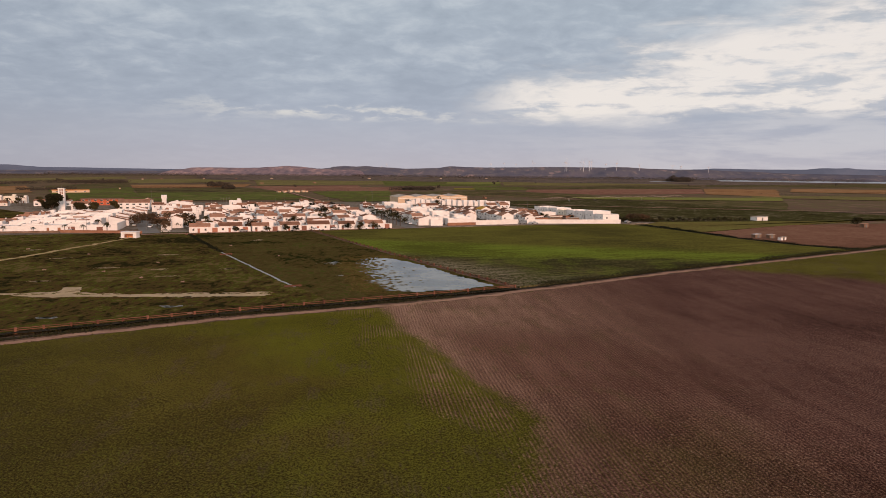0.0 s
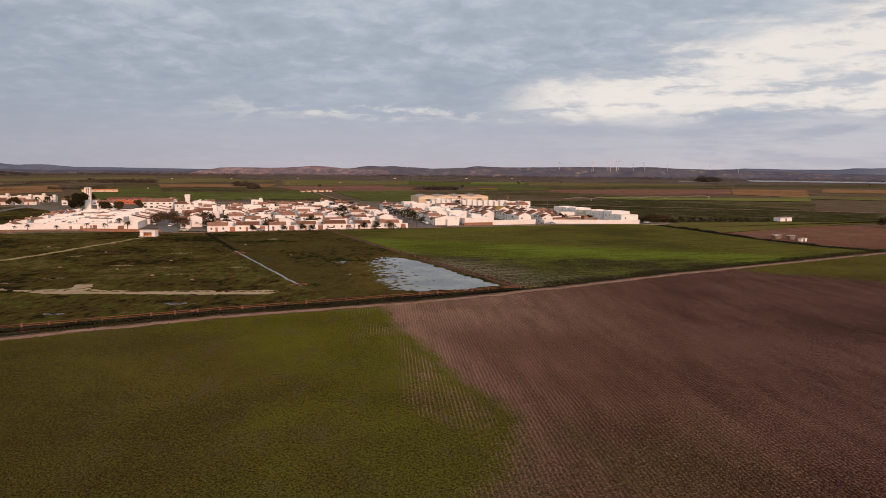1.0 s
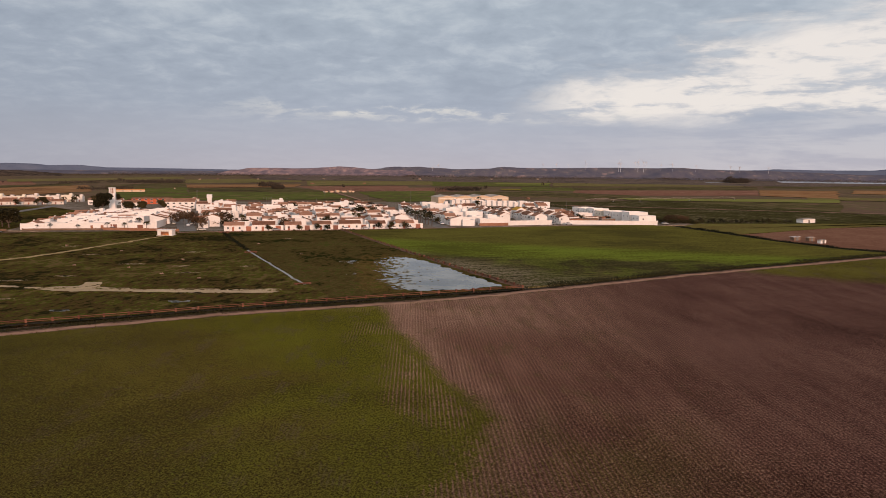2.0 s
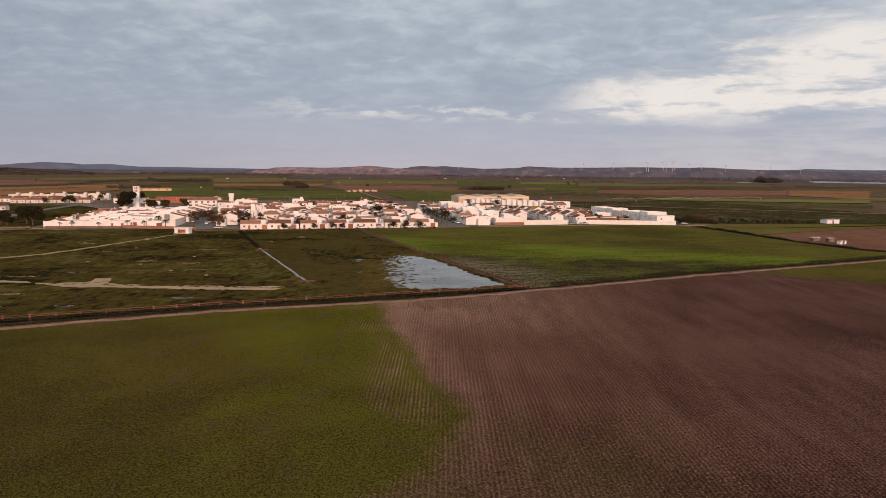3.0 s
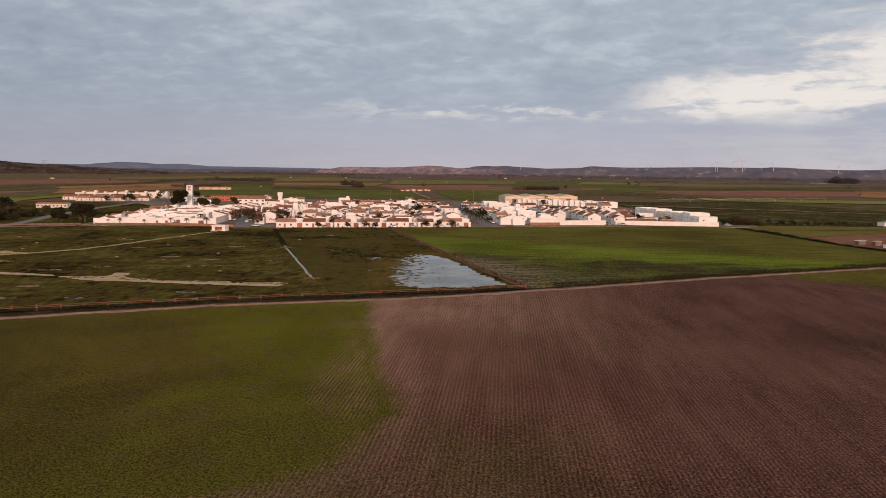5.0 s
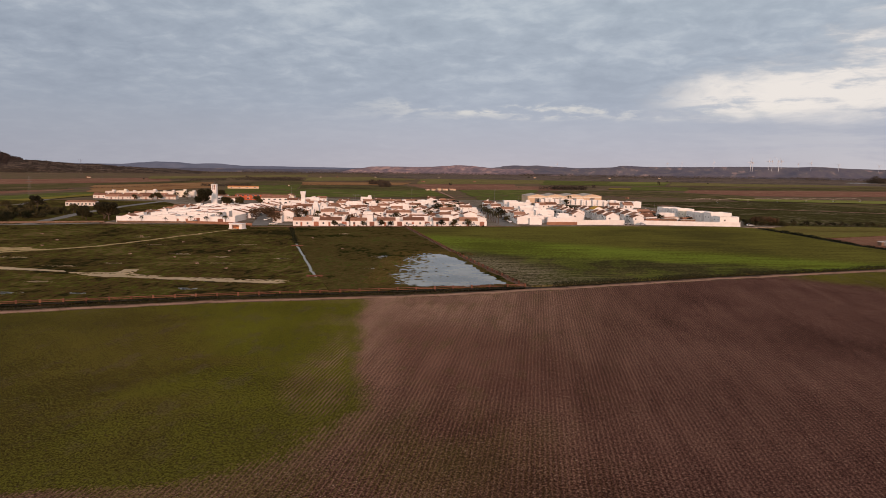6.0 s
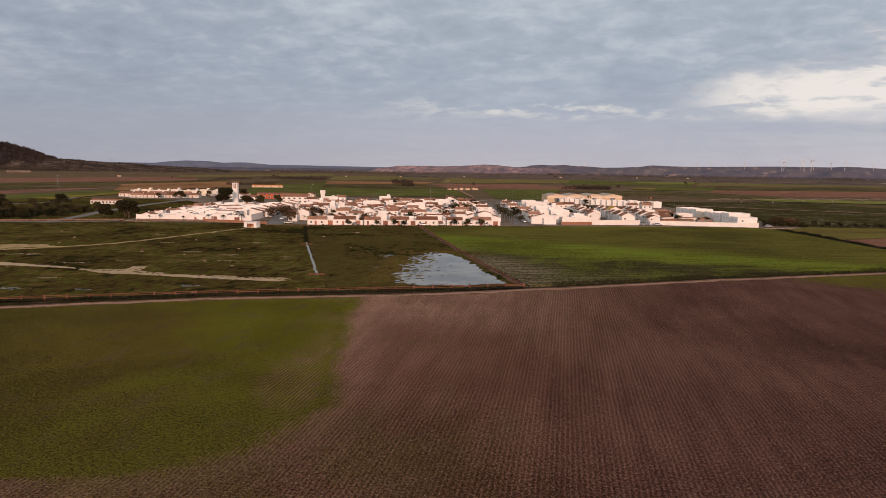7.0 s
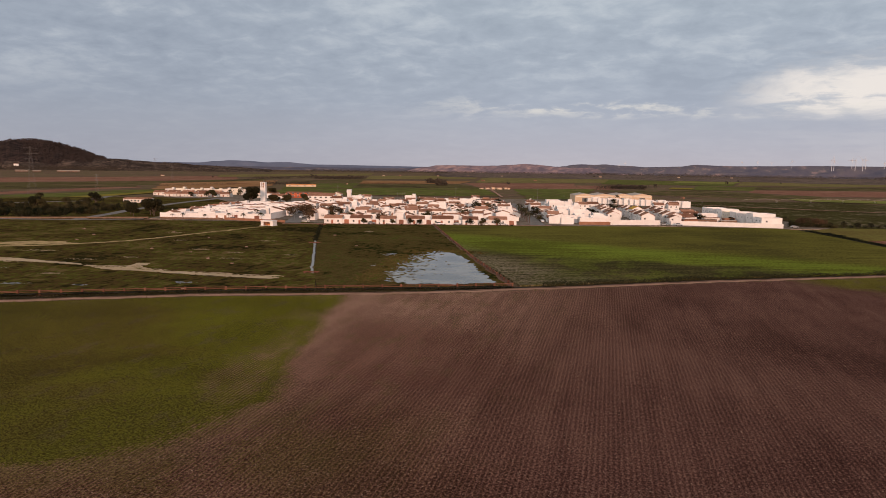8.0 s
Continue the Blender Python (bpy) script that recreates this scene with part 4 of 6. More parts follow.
    place(talls[1], 47, 133, 0)
    place(talls[0], 39.2, 133, 0)
    # the row of flats at the eastern edge
    for i in range(8):
        place(cubes[(0, 1, 0, 1, 3, 0, 0, 1, 0, 1)[i]], 119.4 + (i % 2) * 0.9, -10.0 + i * 13.0, 0, "", 0.80 + 0.05 * (i * 3 % 4))
    for u, v, p in ((88, 36, lows[2]), (104, 44, annexes[1]), (98, 60, lows[0]), (92, 78, annexes[2]), (104, 88, lows[2]), (96, 104, annexes[0])):
        place(p, u, v)
    # white houses and sheds towards the warehouses
    for i in range(18):
        place(units[i % 2], 70 + i * 3.9, 276 - i * 4.5, 0, "white narrow two-storey terraced house with a flat roof", 0.70 + 0.05 * (i * 2 % 3))
    for u, v in ((96, 132), (106, 130), (112, 150)):
        place(talls[0], u, v)
    # west block
    for i in range(14):
        place((lows[2], steps_low[i % 2], lows[i % 3], lows[(i + 1) % 3])[i % 4], -229.5 + (i % 2) * 1.5, 25.5 + i * 10.2, 0 if i % 3 else 90)
    for i in range(13):
        place(steps_low[i % 2] if i % 3 else steps[1], -168.5 + (i % 2) * 0.8, 44 + i * 10.4, 180)
    k = 0
    for v in range(25, 172, 11):
        for u in range(-218, -174, 11):
            place(decks[(k * 7 + k // 5) % 5], u + rng.uniform(-0.6, 0.6), v + rng.uniform(-0.6, 0.6), rng.choice((0, 0, 90)), "", rng.uniform(0.72, 0.95))
            k += 1
        place(walls[2], -205 + rng.uniform(-8, 8), v + 5.4)
        if v % 3:
            place(lows[v % 2], -196 + rng.uniform(-16, 14), v + 3.0, rng.choice((0, 90)), "", 0.85)
    # north of the plaza and behind
    for u, v, p in ((-160, 205, talls[1]), (-150, 196, lows[0]), (-146, 178, talls[0]), (-148, 158, cubes[2]), (-146, 138, lows[1]), (-144, 118, talls[2]), (-146, 96, cubes[2]), (-143, 74, talls[0]), (-144, 52, lows[0]),
                    (-160, 240, lows[1]), (-146, 226, cubes[0]), (-140, 246, talls[1]), (-120, 250, lows[0]), (-100, 252, cubes[2]), (-82, 250, lows[1]), (-60, 252, lows[0]), (-40, 250, talls[0])):
        place(p, u, v)
    for i in range(9):
        place(steps[i % 3], -152.0, 180 + i * 10.4)
    # far west: a long row of flats, and arcaded houses before it
    for i in range(9):
        place(flats[i % 2], -394 + i * 11.0, 412 + (i * 5 % 3) * 2.0, 0, "dull cream two-storey flats with small terraces", (0.95, 1.05, 0.88)[i % 3])
    for i in range(6):
        place(dull_low, -368 + i * 11.8, 352, 0, "dull cream low house with a long brown tiled roof")
    for i in range(5):
        place(dull_low, -392 + i * 16, 380, 0, "dull cream low house with a long brown tiled roof", 1.15)
    for o in (*lows, *talls, *wings, *steps, *steps_low, *gables, *cubes, *annexes, *decks, *flats, dull_low, *units, *walls):
        for q in (*o.children_recursive, o):
            bpy.data.objects.remove(q)


def roof_tank(u, v, z):
    e = thing("roof_tank", "small white water tank on a flat roof", "water tank", "roof tanks")
    bm = bmesh.new()
    tube(bm, (0, 0, z), (0, 0, z + 1.1), 0.6, 0.6, 10)
    part("tank", bm, M_WHITE, e)
    part("stand", boxes((-0.5, 0.5, -0.5, 0.5, z - 0.3, z)), M_ROOFGREY, e)
    e.matrix_basis = at_uv(u, v)


M_LOWWALL = surface("weathered_wall", rgb(0.12, 0.075, 0.05), rgb(0.24, 0.15, 0.105), 0.4, 5.0, 0.95, 0.2)
M_OCHRE = surface("ochre_roof", rgb(0.45, 0.24, 0.04), rgb(0.58, 0.33, 0.07), 0.4, 5.0, 0.9, 0.2)
M_ORANGE = surface("orange_render", rgb(0.55, 0.20, 0.06), rgb(0.65, 0.27, 0.10), 0.4, 5.0, 0.9, 0.1)
build_village()


for i in range(5):
    roof_tank(-392 + i * 19.0, 412 + (i % 3) * 1.5 - 1.5, 4.3)


def long_wall(name, a, b, h, material, label, piers=0.0, gates=()):
    """A wall from a to b in the village's plan, with a coping and piers."""
    (x0, y0), (x1, y1) = uv(*a), uv(*b)
    ln = math.hypot(x1 - x0, y1 - y0)
    e = thing(name, label, "wall")
    e.matrix_basis = pose(x0, y0, 0, 0, 0, math.degrees(math.atan2(y1 - y0, x1 - x0)))
    part("wall_face", boxes((0, ln, -0.15, 0.15, -0.05, h)), material, e)
    part("coping", boxes((0, ln, -0.22, 0.22, h, h + 0.12)), material, e)
    for q, w, gh, m in gates:
        part("gate", boxes((q - w / 2, q + w / 2, -0.2, -0.1, 0.0, gh)), m, e, "brown metal gate")
    if piers:
        k = int(ln / piers)
        for i in range(k + 1):
            q = ln * i / k
            part("pier", boxes((q - 0.2, q + 0.2, -0.26, 0.26, -0.05, h + 0.2)), material, e)
    return e


long_wall("boundary_wall", (69, -1), (124, -18), 2.4, M_WHITE, "long white rendered boundary wall at the field's edge", 9.0)
long_wall("boundary_wall", (34, -3), (62, -3), 2.7, M_WHITE, "white rendered yard wall at the field's edge", 9.0)
long_wall("boundary_wall", (17, -3), (34, -3), 3.6, M_WHITE, "tall white yard wall")
long_wall("brick_plinth", (16.5, -3.6), (34.3, -3.6), 1.5, M_BRICK, "low red-brown brick plinth wall")
long_wall("boundary_wall", (-234.5, 19), (-165, 14.5), 3.0, M_WHITE, "long white boundary wall of the western block with brown gates", 10.0, ((32, 1.4, 1.9, M_BRICK), (37, 1.3, 1.9, M_BRICK), (42.5, 3.0, 2.3, M_DOOR), (55, 2.8, 1.9, M_DOOR)))
long_wall("boundary_wall", (-165, 14.7), (-164, 40), 3.4, M_WHITE, "white boundary wall along the plaza")
long_wall("low_wall", (-232, 13.5), (-192, 8), 0.8, M_LOWWALL, "low weathered wall before the western block", 8.0)
long_wall("brick_plinth", (-191, 8), (-150, -10), 1.2, M_BRICK, "low red-brown brick wall before the western block")
long_wall("meadow_wall", (-560, -30), (-240, 14), 0.7, M_LOWWALL, "long low weathered wall at the meadow's edge", 8.0)


def kiosk():
    e = thing("transformer_hut", "small white hut with an open orange-lit front on the meadow", "hut")
    part("wall_body", boxes((-4.2, -2.3, -2.5, -2.2, 0, 3.1), (2.3, 4.2, -2.5, -2.2, 0, 3.1), (-2.3, 2.3, -2.5, -2.2, 2.3, 3.1), (-4.2, -3.9, -2.2, 2.5, 0, 3.1), (3.9, 4.2, -2.2, 2.5, 0, 3.1), (-3.9, 3.9, 2.2, 2.5, 0, 3.1)), M_WHITE, e)
    part("back_wall", boxes((-3.9, 3.9, 1.5, 1.7, 0, 3.0)), M_BRICK, e, "dark brown inner wall")
    part("counter", boxes((-1.5, 1.6, -0.6, 0.2, 0, 0.95)), M_ORANGE, e, "orange counter")
    part("roof", boxes((-4.5, 4.5, -2.9, 2.8, 3.1, 3.35)), M_WHITE, e, "flat white roof slab")
    part("post", boxes((-0.15, 0.15, -2.5, -2.2, 0, 2.4)), M_BRICK, e)
    part("plinth", boxes((-4.8, 4.8, -3.2, 2.8, -0.3, 0.12)), M_CREAM, e)
    e.matrix_basis = at_uv(-153, -32, -14) @ Matrix.Scale(0.84, 4)


kiosk()


def church_tower():
    e = thing("church_tower", "slender white church tower with an open belfry", "tower")
    w = 2.35
    part("shaft", boxes((-w, w, -w, w, 0, 13.2)), M_WHITE, e)
    for sx in (-1, 1):
        for sy in (-1, 1):
            part("corner_pier", boxes(*[(min(sx * w, sx * (w - 1.1)), max(sx * w, sx * (w - 1.1)), min(sy * w, sy * (w - 1.1)), max(sy * w, sy * (w - 1.1)), 13.2, 17.6)]), M_WHITE, e)
    part("mullion", boxes((-0.3, 0.3, -w, -w + 0.5, 13.2, 17.6), (-1.25, 1.25, -w, -w + 0.5, 15.1, 15.5)), M_WHITE, e)
    part("belfry_core", boxes((-1.1, 1.1, -1.1, 1.1, 13.2, 17.6)), M_BRICK, e, "dark belfry inside")
    part("cap", boxes((-w - 0.15, w + 0.15, -w - 0.15, w + 0.15, 17.6, 18.2)), M_WHITE, e)
    part("cross", boxes((-0.08, 0.08, -0.08, 0.08, 18.2, 20.6), (-0.6, 0.6, -0.06, 0.06, 19.6, 19.75)), M_STEEL, e, "thin iron cross")
    e.matrix_basis = at_uv(-237, 248) @ Matrix.Scale(0.97, 4)
    b = house_low(14.0, 9.0, 5.0, 1.6)
    b["label"], b["category"] = "white church nave with a brown tiled roof", "church"
    b.name = "church_nave"
    b.matrix_basis = at_uv(-224, 256)


church_tower()


def plain_hall(name, label, category, u, v, w, d, h, rise, paint, roof, turn=0, bays=0):
    """A long hall: gabled walls, roof, a row of openings."""
    e = thing(name, label, category)
    bm = bmesh.new()
    prism_x(bm, [(-d / 2, 0), (d / 2, 0), (d / 2, h), (0, h + rise), (-d / 2, h)], -w / 2, w / 2)
    part("wall_body", bm, paint, e)
    gable_roof(e, w, d, h, rise, material=roof)
    for i in range(bays):
        a = -w / 2 + w * (i + 0.5) / bays
        windows(e, [(a, -d / 2, 1.0)], w=w / bays * 0.45, h=1.3)
        if h > 5:
            windows(e, [(a, -d / 2, 3.8)], w=w / bays * 0.4, h=1.2)
    e.matrix_basis = at_uv(u, v, turn)
    return e


plain_hall("red_hall", "orange-red rendered two-storey building", "building", -221, 343, 36, 10, 5.2, 0.8, M_RED, M_TILE, 0, 7)
plain_hall("white_hall", "large white building with a long brown roof", "building", -182, 248, 24, 13, 5.8, 2.4, M_WHITE, M_TILE, 0, 5)
plain_hall("white_hall", "long white building with a brown roof", "building", -262, 338, 30, 10, 4.6, 1.2, M_WHITE, M_TILE, 0, 6)
plain_hall("arcade_hall", "low dull cream building with a row of square openings", "building", -337, 209, 24, 8, 3.2, 0.9, M_DULL, M_TILE, 0, 8)
plain_hall("orange_house", "orange-rendered house between white houses", "house", -31, 222, 5, 5, 5.6, 0.6, M_ORANGE, M_TILE, 0, 2)
plain_hall("cream_house", "cream house with a shallow roof", "house", -176, 292, 11, 9, 6.0, 1.8, M_CREAM, M_TILE, 90, 2)


def warehouse():
    for i in range(4):
        e = thing("warehouse", "beige industrial shed with a shallow grey roof", "warehouse", "industrial sheds")
        w, d, h, r = 18.6, 34.0, 6.6, 1.7
        bm = bmesh.new()
        prism(bm, [(-w / 2, 0), (w / 2, 0), (w / 2, h), (0, h + r), (-w / 2, h)], -d / 2, d / 2)
        part("wall_body", bm, M_BEIGE, e)
        gable_roof(e, w, d, h, r, "y", 0.2, 0.15, M_SHEET)
        part("roller_door", boxes((-2.5, 2.5, -d / 2 - 0.08, -d / 2 + 0.05, 0, 4.5)), M_STEEL, e, "grey roller door")
        part("vent_band", boxes((-w / 2 + 1, w / 2 - 1, -d / 2 - 0.05, -d / 2 + 0.05, 5.0, 5.9)), M_CREAM, e)
        e.matrix_basis = at_uv(66 + i * 18.8, 303 + i * 2.0)


warehouse()


def shed_at(name, label, x, y, w, d, h, turn, paint, roof):
    e = thing(name, label, "shed")
    bm = bmesh.new()
    prism(bm, [(-w / 2, 0), (w / 2, 0), (w / 2, h), (-w / 2, h * 0.88)], -d / 2, d / 2)
    part("wall_body", bm, paint, e)
    bm = bmesh.new()
    prism(bm, [(-w / 2 - 0.2, h * 0.88), (w / 2 + 0.2, h + 0.02), (w / 2 + 0.2, h + 0.14), (-w / 2 - 0.2, h * 0.88 + 0.12)], -d / 2 - 0.2, d / 2 + 0.2)
    part("roof", bm, roof, e, "sheet roof")
    part("door", boxes((-0.6, 0.6, -d / 2 - 0.05, -d / 2 + 0.05, 0, 2.0)), M_STEEL, e)
    e.matrix_basis = pose(x, y, 0, 0, 0, turn)


structure(slab("yard_earth", [uv(78, 2), uv(112, -8), uv(113, 50), uv(90, 64), uv(82, 30)], 0.022, M_VERGE, 0.0, 2.0, 0.5, 61), "bare brown earth of a yard behind the wall", "yard")
for u_, v_, w_, d_, h_, paint_, roof_, tag_ in ((82, 8, 8, 5, 2.9, M_BRICK, M_TILE, "low brick shed with a brown roof in the yard"), (92, 10, 11, 4.5, 2.7, M_LOWWALL, M_LOWWALL, "long weathered dark shed in the yard"),
                                               (103, 6, 9, 4, 2.6, M_LOWWALL, M_SHEET, "weathered shed with a grey sheet roof in the yard"), (98, 20, 9, 5, 3.2, M_DULL, M_TILE, "dull cream shed with a brown roof in the yard"),
                                               (109, 22, 6, 5, 3.0, M_BRICK, M_TILE, "low brick shed with a brown roof in the yard"), (86, 22, 7, 6, 3.4, M_WHITE, M_TILE, "small white outbuilding with a brown roof")):
    shed_at("yard_shed", tag_, *uv(u_, v_), w_, d_, h_, ANGLE, paint_, roof_)
shed_at("field_shed", "white farm shed among the eastern fields", 209.7, 485.5, 9.4, 6, 2.6, 20, M_WHITE, M_SHEET)
shed_at("field_hut", "small weathered cream hut beside the ditch", 151.0, 351.6, 3.4, 3.0, 1.8, 15, M_LOWWALL, M_ROOFGREY)
shed_at("field_hut", "small pinkish hut beside the ditch", 156.8, 349.1, 2.8, 2.6, 1.9, 15, M_LOWWALL, M_SHEET)
shed_at("field_hut", "white box trailer beside the ditch", 157.9, 339.1, 3.4, 2.0, 1.5, 25, M_WHITE, M_SHEET)
shed_at("field_hut", "small stone hut under a tree", 248.7, 429.7, 3.4, 3.2, 2.4, 20, M_LOWWALL, M_TILE)


# ---------------------------------------------------------------- fence
def build_fence(line, pitch, label):
    e = thing("field_fence", label, "fence", "field fences")
    pts = []
    for a, b in zip(line, line[1:]):
        a, b = Vector(a), Vector(b)
        n = max(1, round((b - a).length / pitch))
        pts += [a.lerp(b, i / n) for i in range(n)]
    pts.append(Vector(line[-1]))
    me_post = None
    for i, p in enumerate(pts):
        if me_post is None:
            bm = boxes((-0.2, 0.2, -0.2, 0.2, -0.5, 0.76), (-0.24, 0.24, -0.24, 0.24, 0.76, 0.84))
            o = part("post", bm, M_WOOD, e, "stout orange-brown post")
            me_post = o.data
        else:
            o = new("post", me_post)
            o.parent = e
        q = pts[min(i + 1, len(pts) - 1)] - pts[max(i - 1, 0)]
        o.matrix_basis = pose(p.x, p.y, 0, rng.uniform(-2, 2), rng.uniform(-2, 2), math.degrees(math.atan2(q.y, q.x)))
        if i + 1 < len(pts):
            r = pts[i + 1]
            for z in (0.28, 0.64):
                bm = bmesh.new()
                tube(bm, (p.x, p.y, z + rng.uniform(-0.04, 0.04)), (r.x, r.y, z + rng.uniform(-0.04, 0.04)), 0.08, 0.07, 6)
                part("rail", bm, M_WOOD, e)


build_fence(FENCE_S, 4.85, "orange-brown post-and-rail fence along the ditch")
build_fence(FENCE_N, 4.85, "orange-brown post-and-rail fence between meadow and crop")


def plank_bridge(x, y, turn):
    e = thing("plank_crossing", "reddish wooden planks laid across the channel", "crossing", "channel crossings")
    for i, (a, b) in enumerate(((-0.45, -0.18), (-0.14, 0.14), (0.18, 0.46))):
        part("plank", boxes((-2.3 + 0.1 * i, 2.2 + 0.12 * i, a, b, 0.14, 0.2)), M_WOOD, e)
    for q in (-1.8, 1.8):
        part("bearer", boxes((q - 0.12, q + 0.12, -0.5, 0.5, -0.05, 0.14)), M_WOOD, e)
    part("kerb_rail", boxes((-2.3, 2.3, 0.3, 0.42, 0.2, 0.42)), M_WOOD, e)
    e.matrix_basis = pose(x, y, 0, 0, 0, turn)


plank_bridge(-82.4, 255.9, 26)
plank_bridge(-42.4, 186.7, 26)
plank_bridge(-123.8, 332.6, 26)

# ---------------------------------------------------------------- plants
def leaf_cloud(bm, centres, n, size, r, seed):
    """Small tilted leaf clumps round a set of centres."""
    g = random.Random(seed)
    for _ in range(n):
        c, cr = g.choice(centres)
        while True:
            p = Vector((g.uniform(-1, 1), g.uniform(-1, 1), g.uniform(-1, 1)))
            if 0.35 < p.length < 1:
                break
        p = Vector(c) + Vector((p.x * cr, p.y * cr, p.z * cr * 0.8))
        a = Vector((g.uniform(-1, 1), g.uniform(-1, 1), g.uniform(-0.6, 0.6))).normalized()
        b = a.cross(Vector((g.uniform(-1, 1), g.uniform(-1, 1), g.uniform(-1, 1)))).normalized()
        s = size * g.uniform(0.6, 1.4)
        vs = [bm.verts.new(p + a * s), bm.verts.new(p + b * s * 0.6), bm.verts.new(p - a * s), bm.verts.new(p - b * s * 0.6)]
        bm.faces.new(vs)


def tree(name, label, h, r, leaves, mat, seed, category="tree", group="", trunk=None):
    """Trunk, limbs, and a crown of many leaf clumps with gaps."""
    g = random.Random(seed)
    e = thing(name, label, category, group)
    tr = trunk or h * 0.03
    fork = h * 0.24
    bm = bmesh.new()
    tube(bm, (0, 0, -0.1), (0.1, 0.05, fork), tr, tr * 0.75)
    part("trunk", bm, M_BARK, e)
    centres = []
    bm = bmesh.new()
    for i in range(8):
        a = 2 * math.pi * i / 8 + g.uniform(-0.4, 0.4)
        q = Vector((math.cos(a) * r * g.uniform(0.35, 0.75), math.sin(a) * r * g.uniform(0.35, 0.75), h * g.uniform(0.34, 0.84)))
        tube(bm, (0.1, 0.05, fork * 0.95), q, tr * 0.45, tr * 0.12, 5)
        centres.append((q, r * g.uniform(0.32, 0.5)))
    part("branchwork", bm, M_BARK, e)
    centres += [((0, 0, h * 0.8), r * 0.45), ((r * 0.15, -r * 0.1, h * 0.62), r * 0.5)]
    bm = bmesh.new()
    leaf_cloud(bm, centres, leaves, r * 0.085, r, seed)
    part("crown", bm, mat, e)
    return e


def palm(seed, h=6.5):
    g = random.Random(seed)
    e = thing("palm_tree", "palm tree with drooping fronds beside the street", "palm", "street palms")
    bm = bmesh.new()
    tube(bm, (0, 0, -0.1), (0.1, 0.1, h), 0.26, 0.18, 8)
    part("trunk", bm, M_BARK, e)
    for i in range(16):
        a = 2 * math.pi * i / 16 + g.uniform(-0.2, 0.2)
        up = g.uniform(0.1, 0.9)
        bm = bmesh.new()
        prev = None
        for k in range(6):
            s = k / 5
            ln = 2.6 * s
            p = Vector((math.cos(a) * ln, math.sin(a) * ln, h + up * 1.6 * s - 2.6 * s * s))
            wv = Vector((-math.sin(a), math.cos(a), 0)) * (0.34 * (1 - 0.85 * s) + 0.03)
            cur = (bm.verts.new(p + wv - Vector((0, 0, 0.12))), bm.verts.new(p), bm.verts.new(p - wv - Vector((0, 0, 0.12))))
            if prev:
                bm.faces.new((prev[0], cur[0], cur[1], prev[1]))
                bm.faces.new((prev[1], cur[1], cur[2], prev[2]))
            prev = cur
        part("frond", bm, M_LEAF, e)
    return e


def bush(name, label, w, h, n, mat, seed, category="bush", group=""):
    e = thing(name, label, category, group)
    g = random.Random(seed)
    cs = [((g.uniform(-w / 2, w / 2), g.uniform(-w / 3, w / 3), h * g.uniform(0.25, 0.6)), h * g.uniform(0.35, 0.5)) for _ in range(7)]
    bm = bmesh.new()
    for c, _ in cs[:4]:
        tube(bm, (c[0] * 0.4, c[1] * 0.4, -0.1), c, 0.07, 0.03, 5)
    part("stem", bm, M_BARK, e)
    bm = bmesh.new()
    leaf_cloud(bm, cs, n, h * 0.09, w, seed)
    part("foliage", bm, mat, e)
    return e


def scatter(protos, spots, turn=None):
    for i, (x, y, s) in enumerate(spots):
        o = copy_thing(protos[i % len(protos)], pose(x, y, 0, 0, 0, rng.uniform(0, 360)))
        o.scale = (s, s, s * rng.uniform(0.9, 1.1))


def drop(*protos):
    for o in protos:
        for q in (*o.children_recursive, o):
            bpy.data.objects.remove(q)


T_ROUND = [tree("street_tree", "round dark-leaved street tree", 5.2, 2.9, 900, M_LEAF, s, "tree", "street trees", 0.18) for s in (1, 2)]
T_AUTUMN = [tree("plaza_tree", "bare-looking brown autumn tree on the plaza", 6.5, 4.0, 700, M_LEAF2, s, "tree", "plaza trees", 0.2) for s in (3, 4)]
T_BIG = tree("pine_tree", "large dark broad-crowned tree", 11.0, 6.5, 2600, M_LEAF, 5, "tree", "", 0.4)
T_PALM = [palm(6), palm(7, 5.4)]
T_BUSH = [bush("bush", "dense dark green bush by the road", 3.4, 2.0, 350, M_LEAF, 8, "bush", "bushes"), bush("bush", "dry brownish bush by the road", 3.0, 1.8, 320, M_REED, 9, "bush", "bushes")]
scatter(T_ROUND, [(*uv(u, v), s) for u, v, s in ((-2.5, 55, 1.3), (-3, 22, 0.8), (-104, -17, 0.75), (-78, -17, 0.7), (-73, -17, 0.6), (-45, -17, 0.75), (-38, -17, 0.8), (-30, -17, 0.75), (-88, -17, 0.6),
                                                (-40, 120, 1.3), (-32, 122, 1.3), (-55, 118, 1.3), (-48, 60, 0.9), (-112, 60, 0.9), (-128, 40, 1.1), (-128, 14, 1.0), (-134, 24, 1.0), (78, 118, 0.9), (110, 20, 0.8), (-88, 152, 1.2), (-100, 112, 1.0))])
scatter(T_ROUND, [(*uv(-122 + (i * 37) % 104 + rng.uniform(-2, 2), (44, 76, 104, 135, 160, 186, 212, 20)[i % 8] + rng.uniform(-2, 2)), rng.uniform(0.6, 1.15)) for i in range(34)]
        + [(*uv(12 + (i * 29) % 88 + rng.uniform(-2, 2), 22 + (i * 53) % 150), rng.uniform(0.5, 0.9)) for i in range(16)])
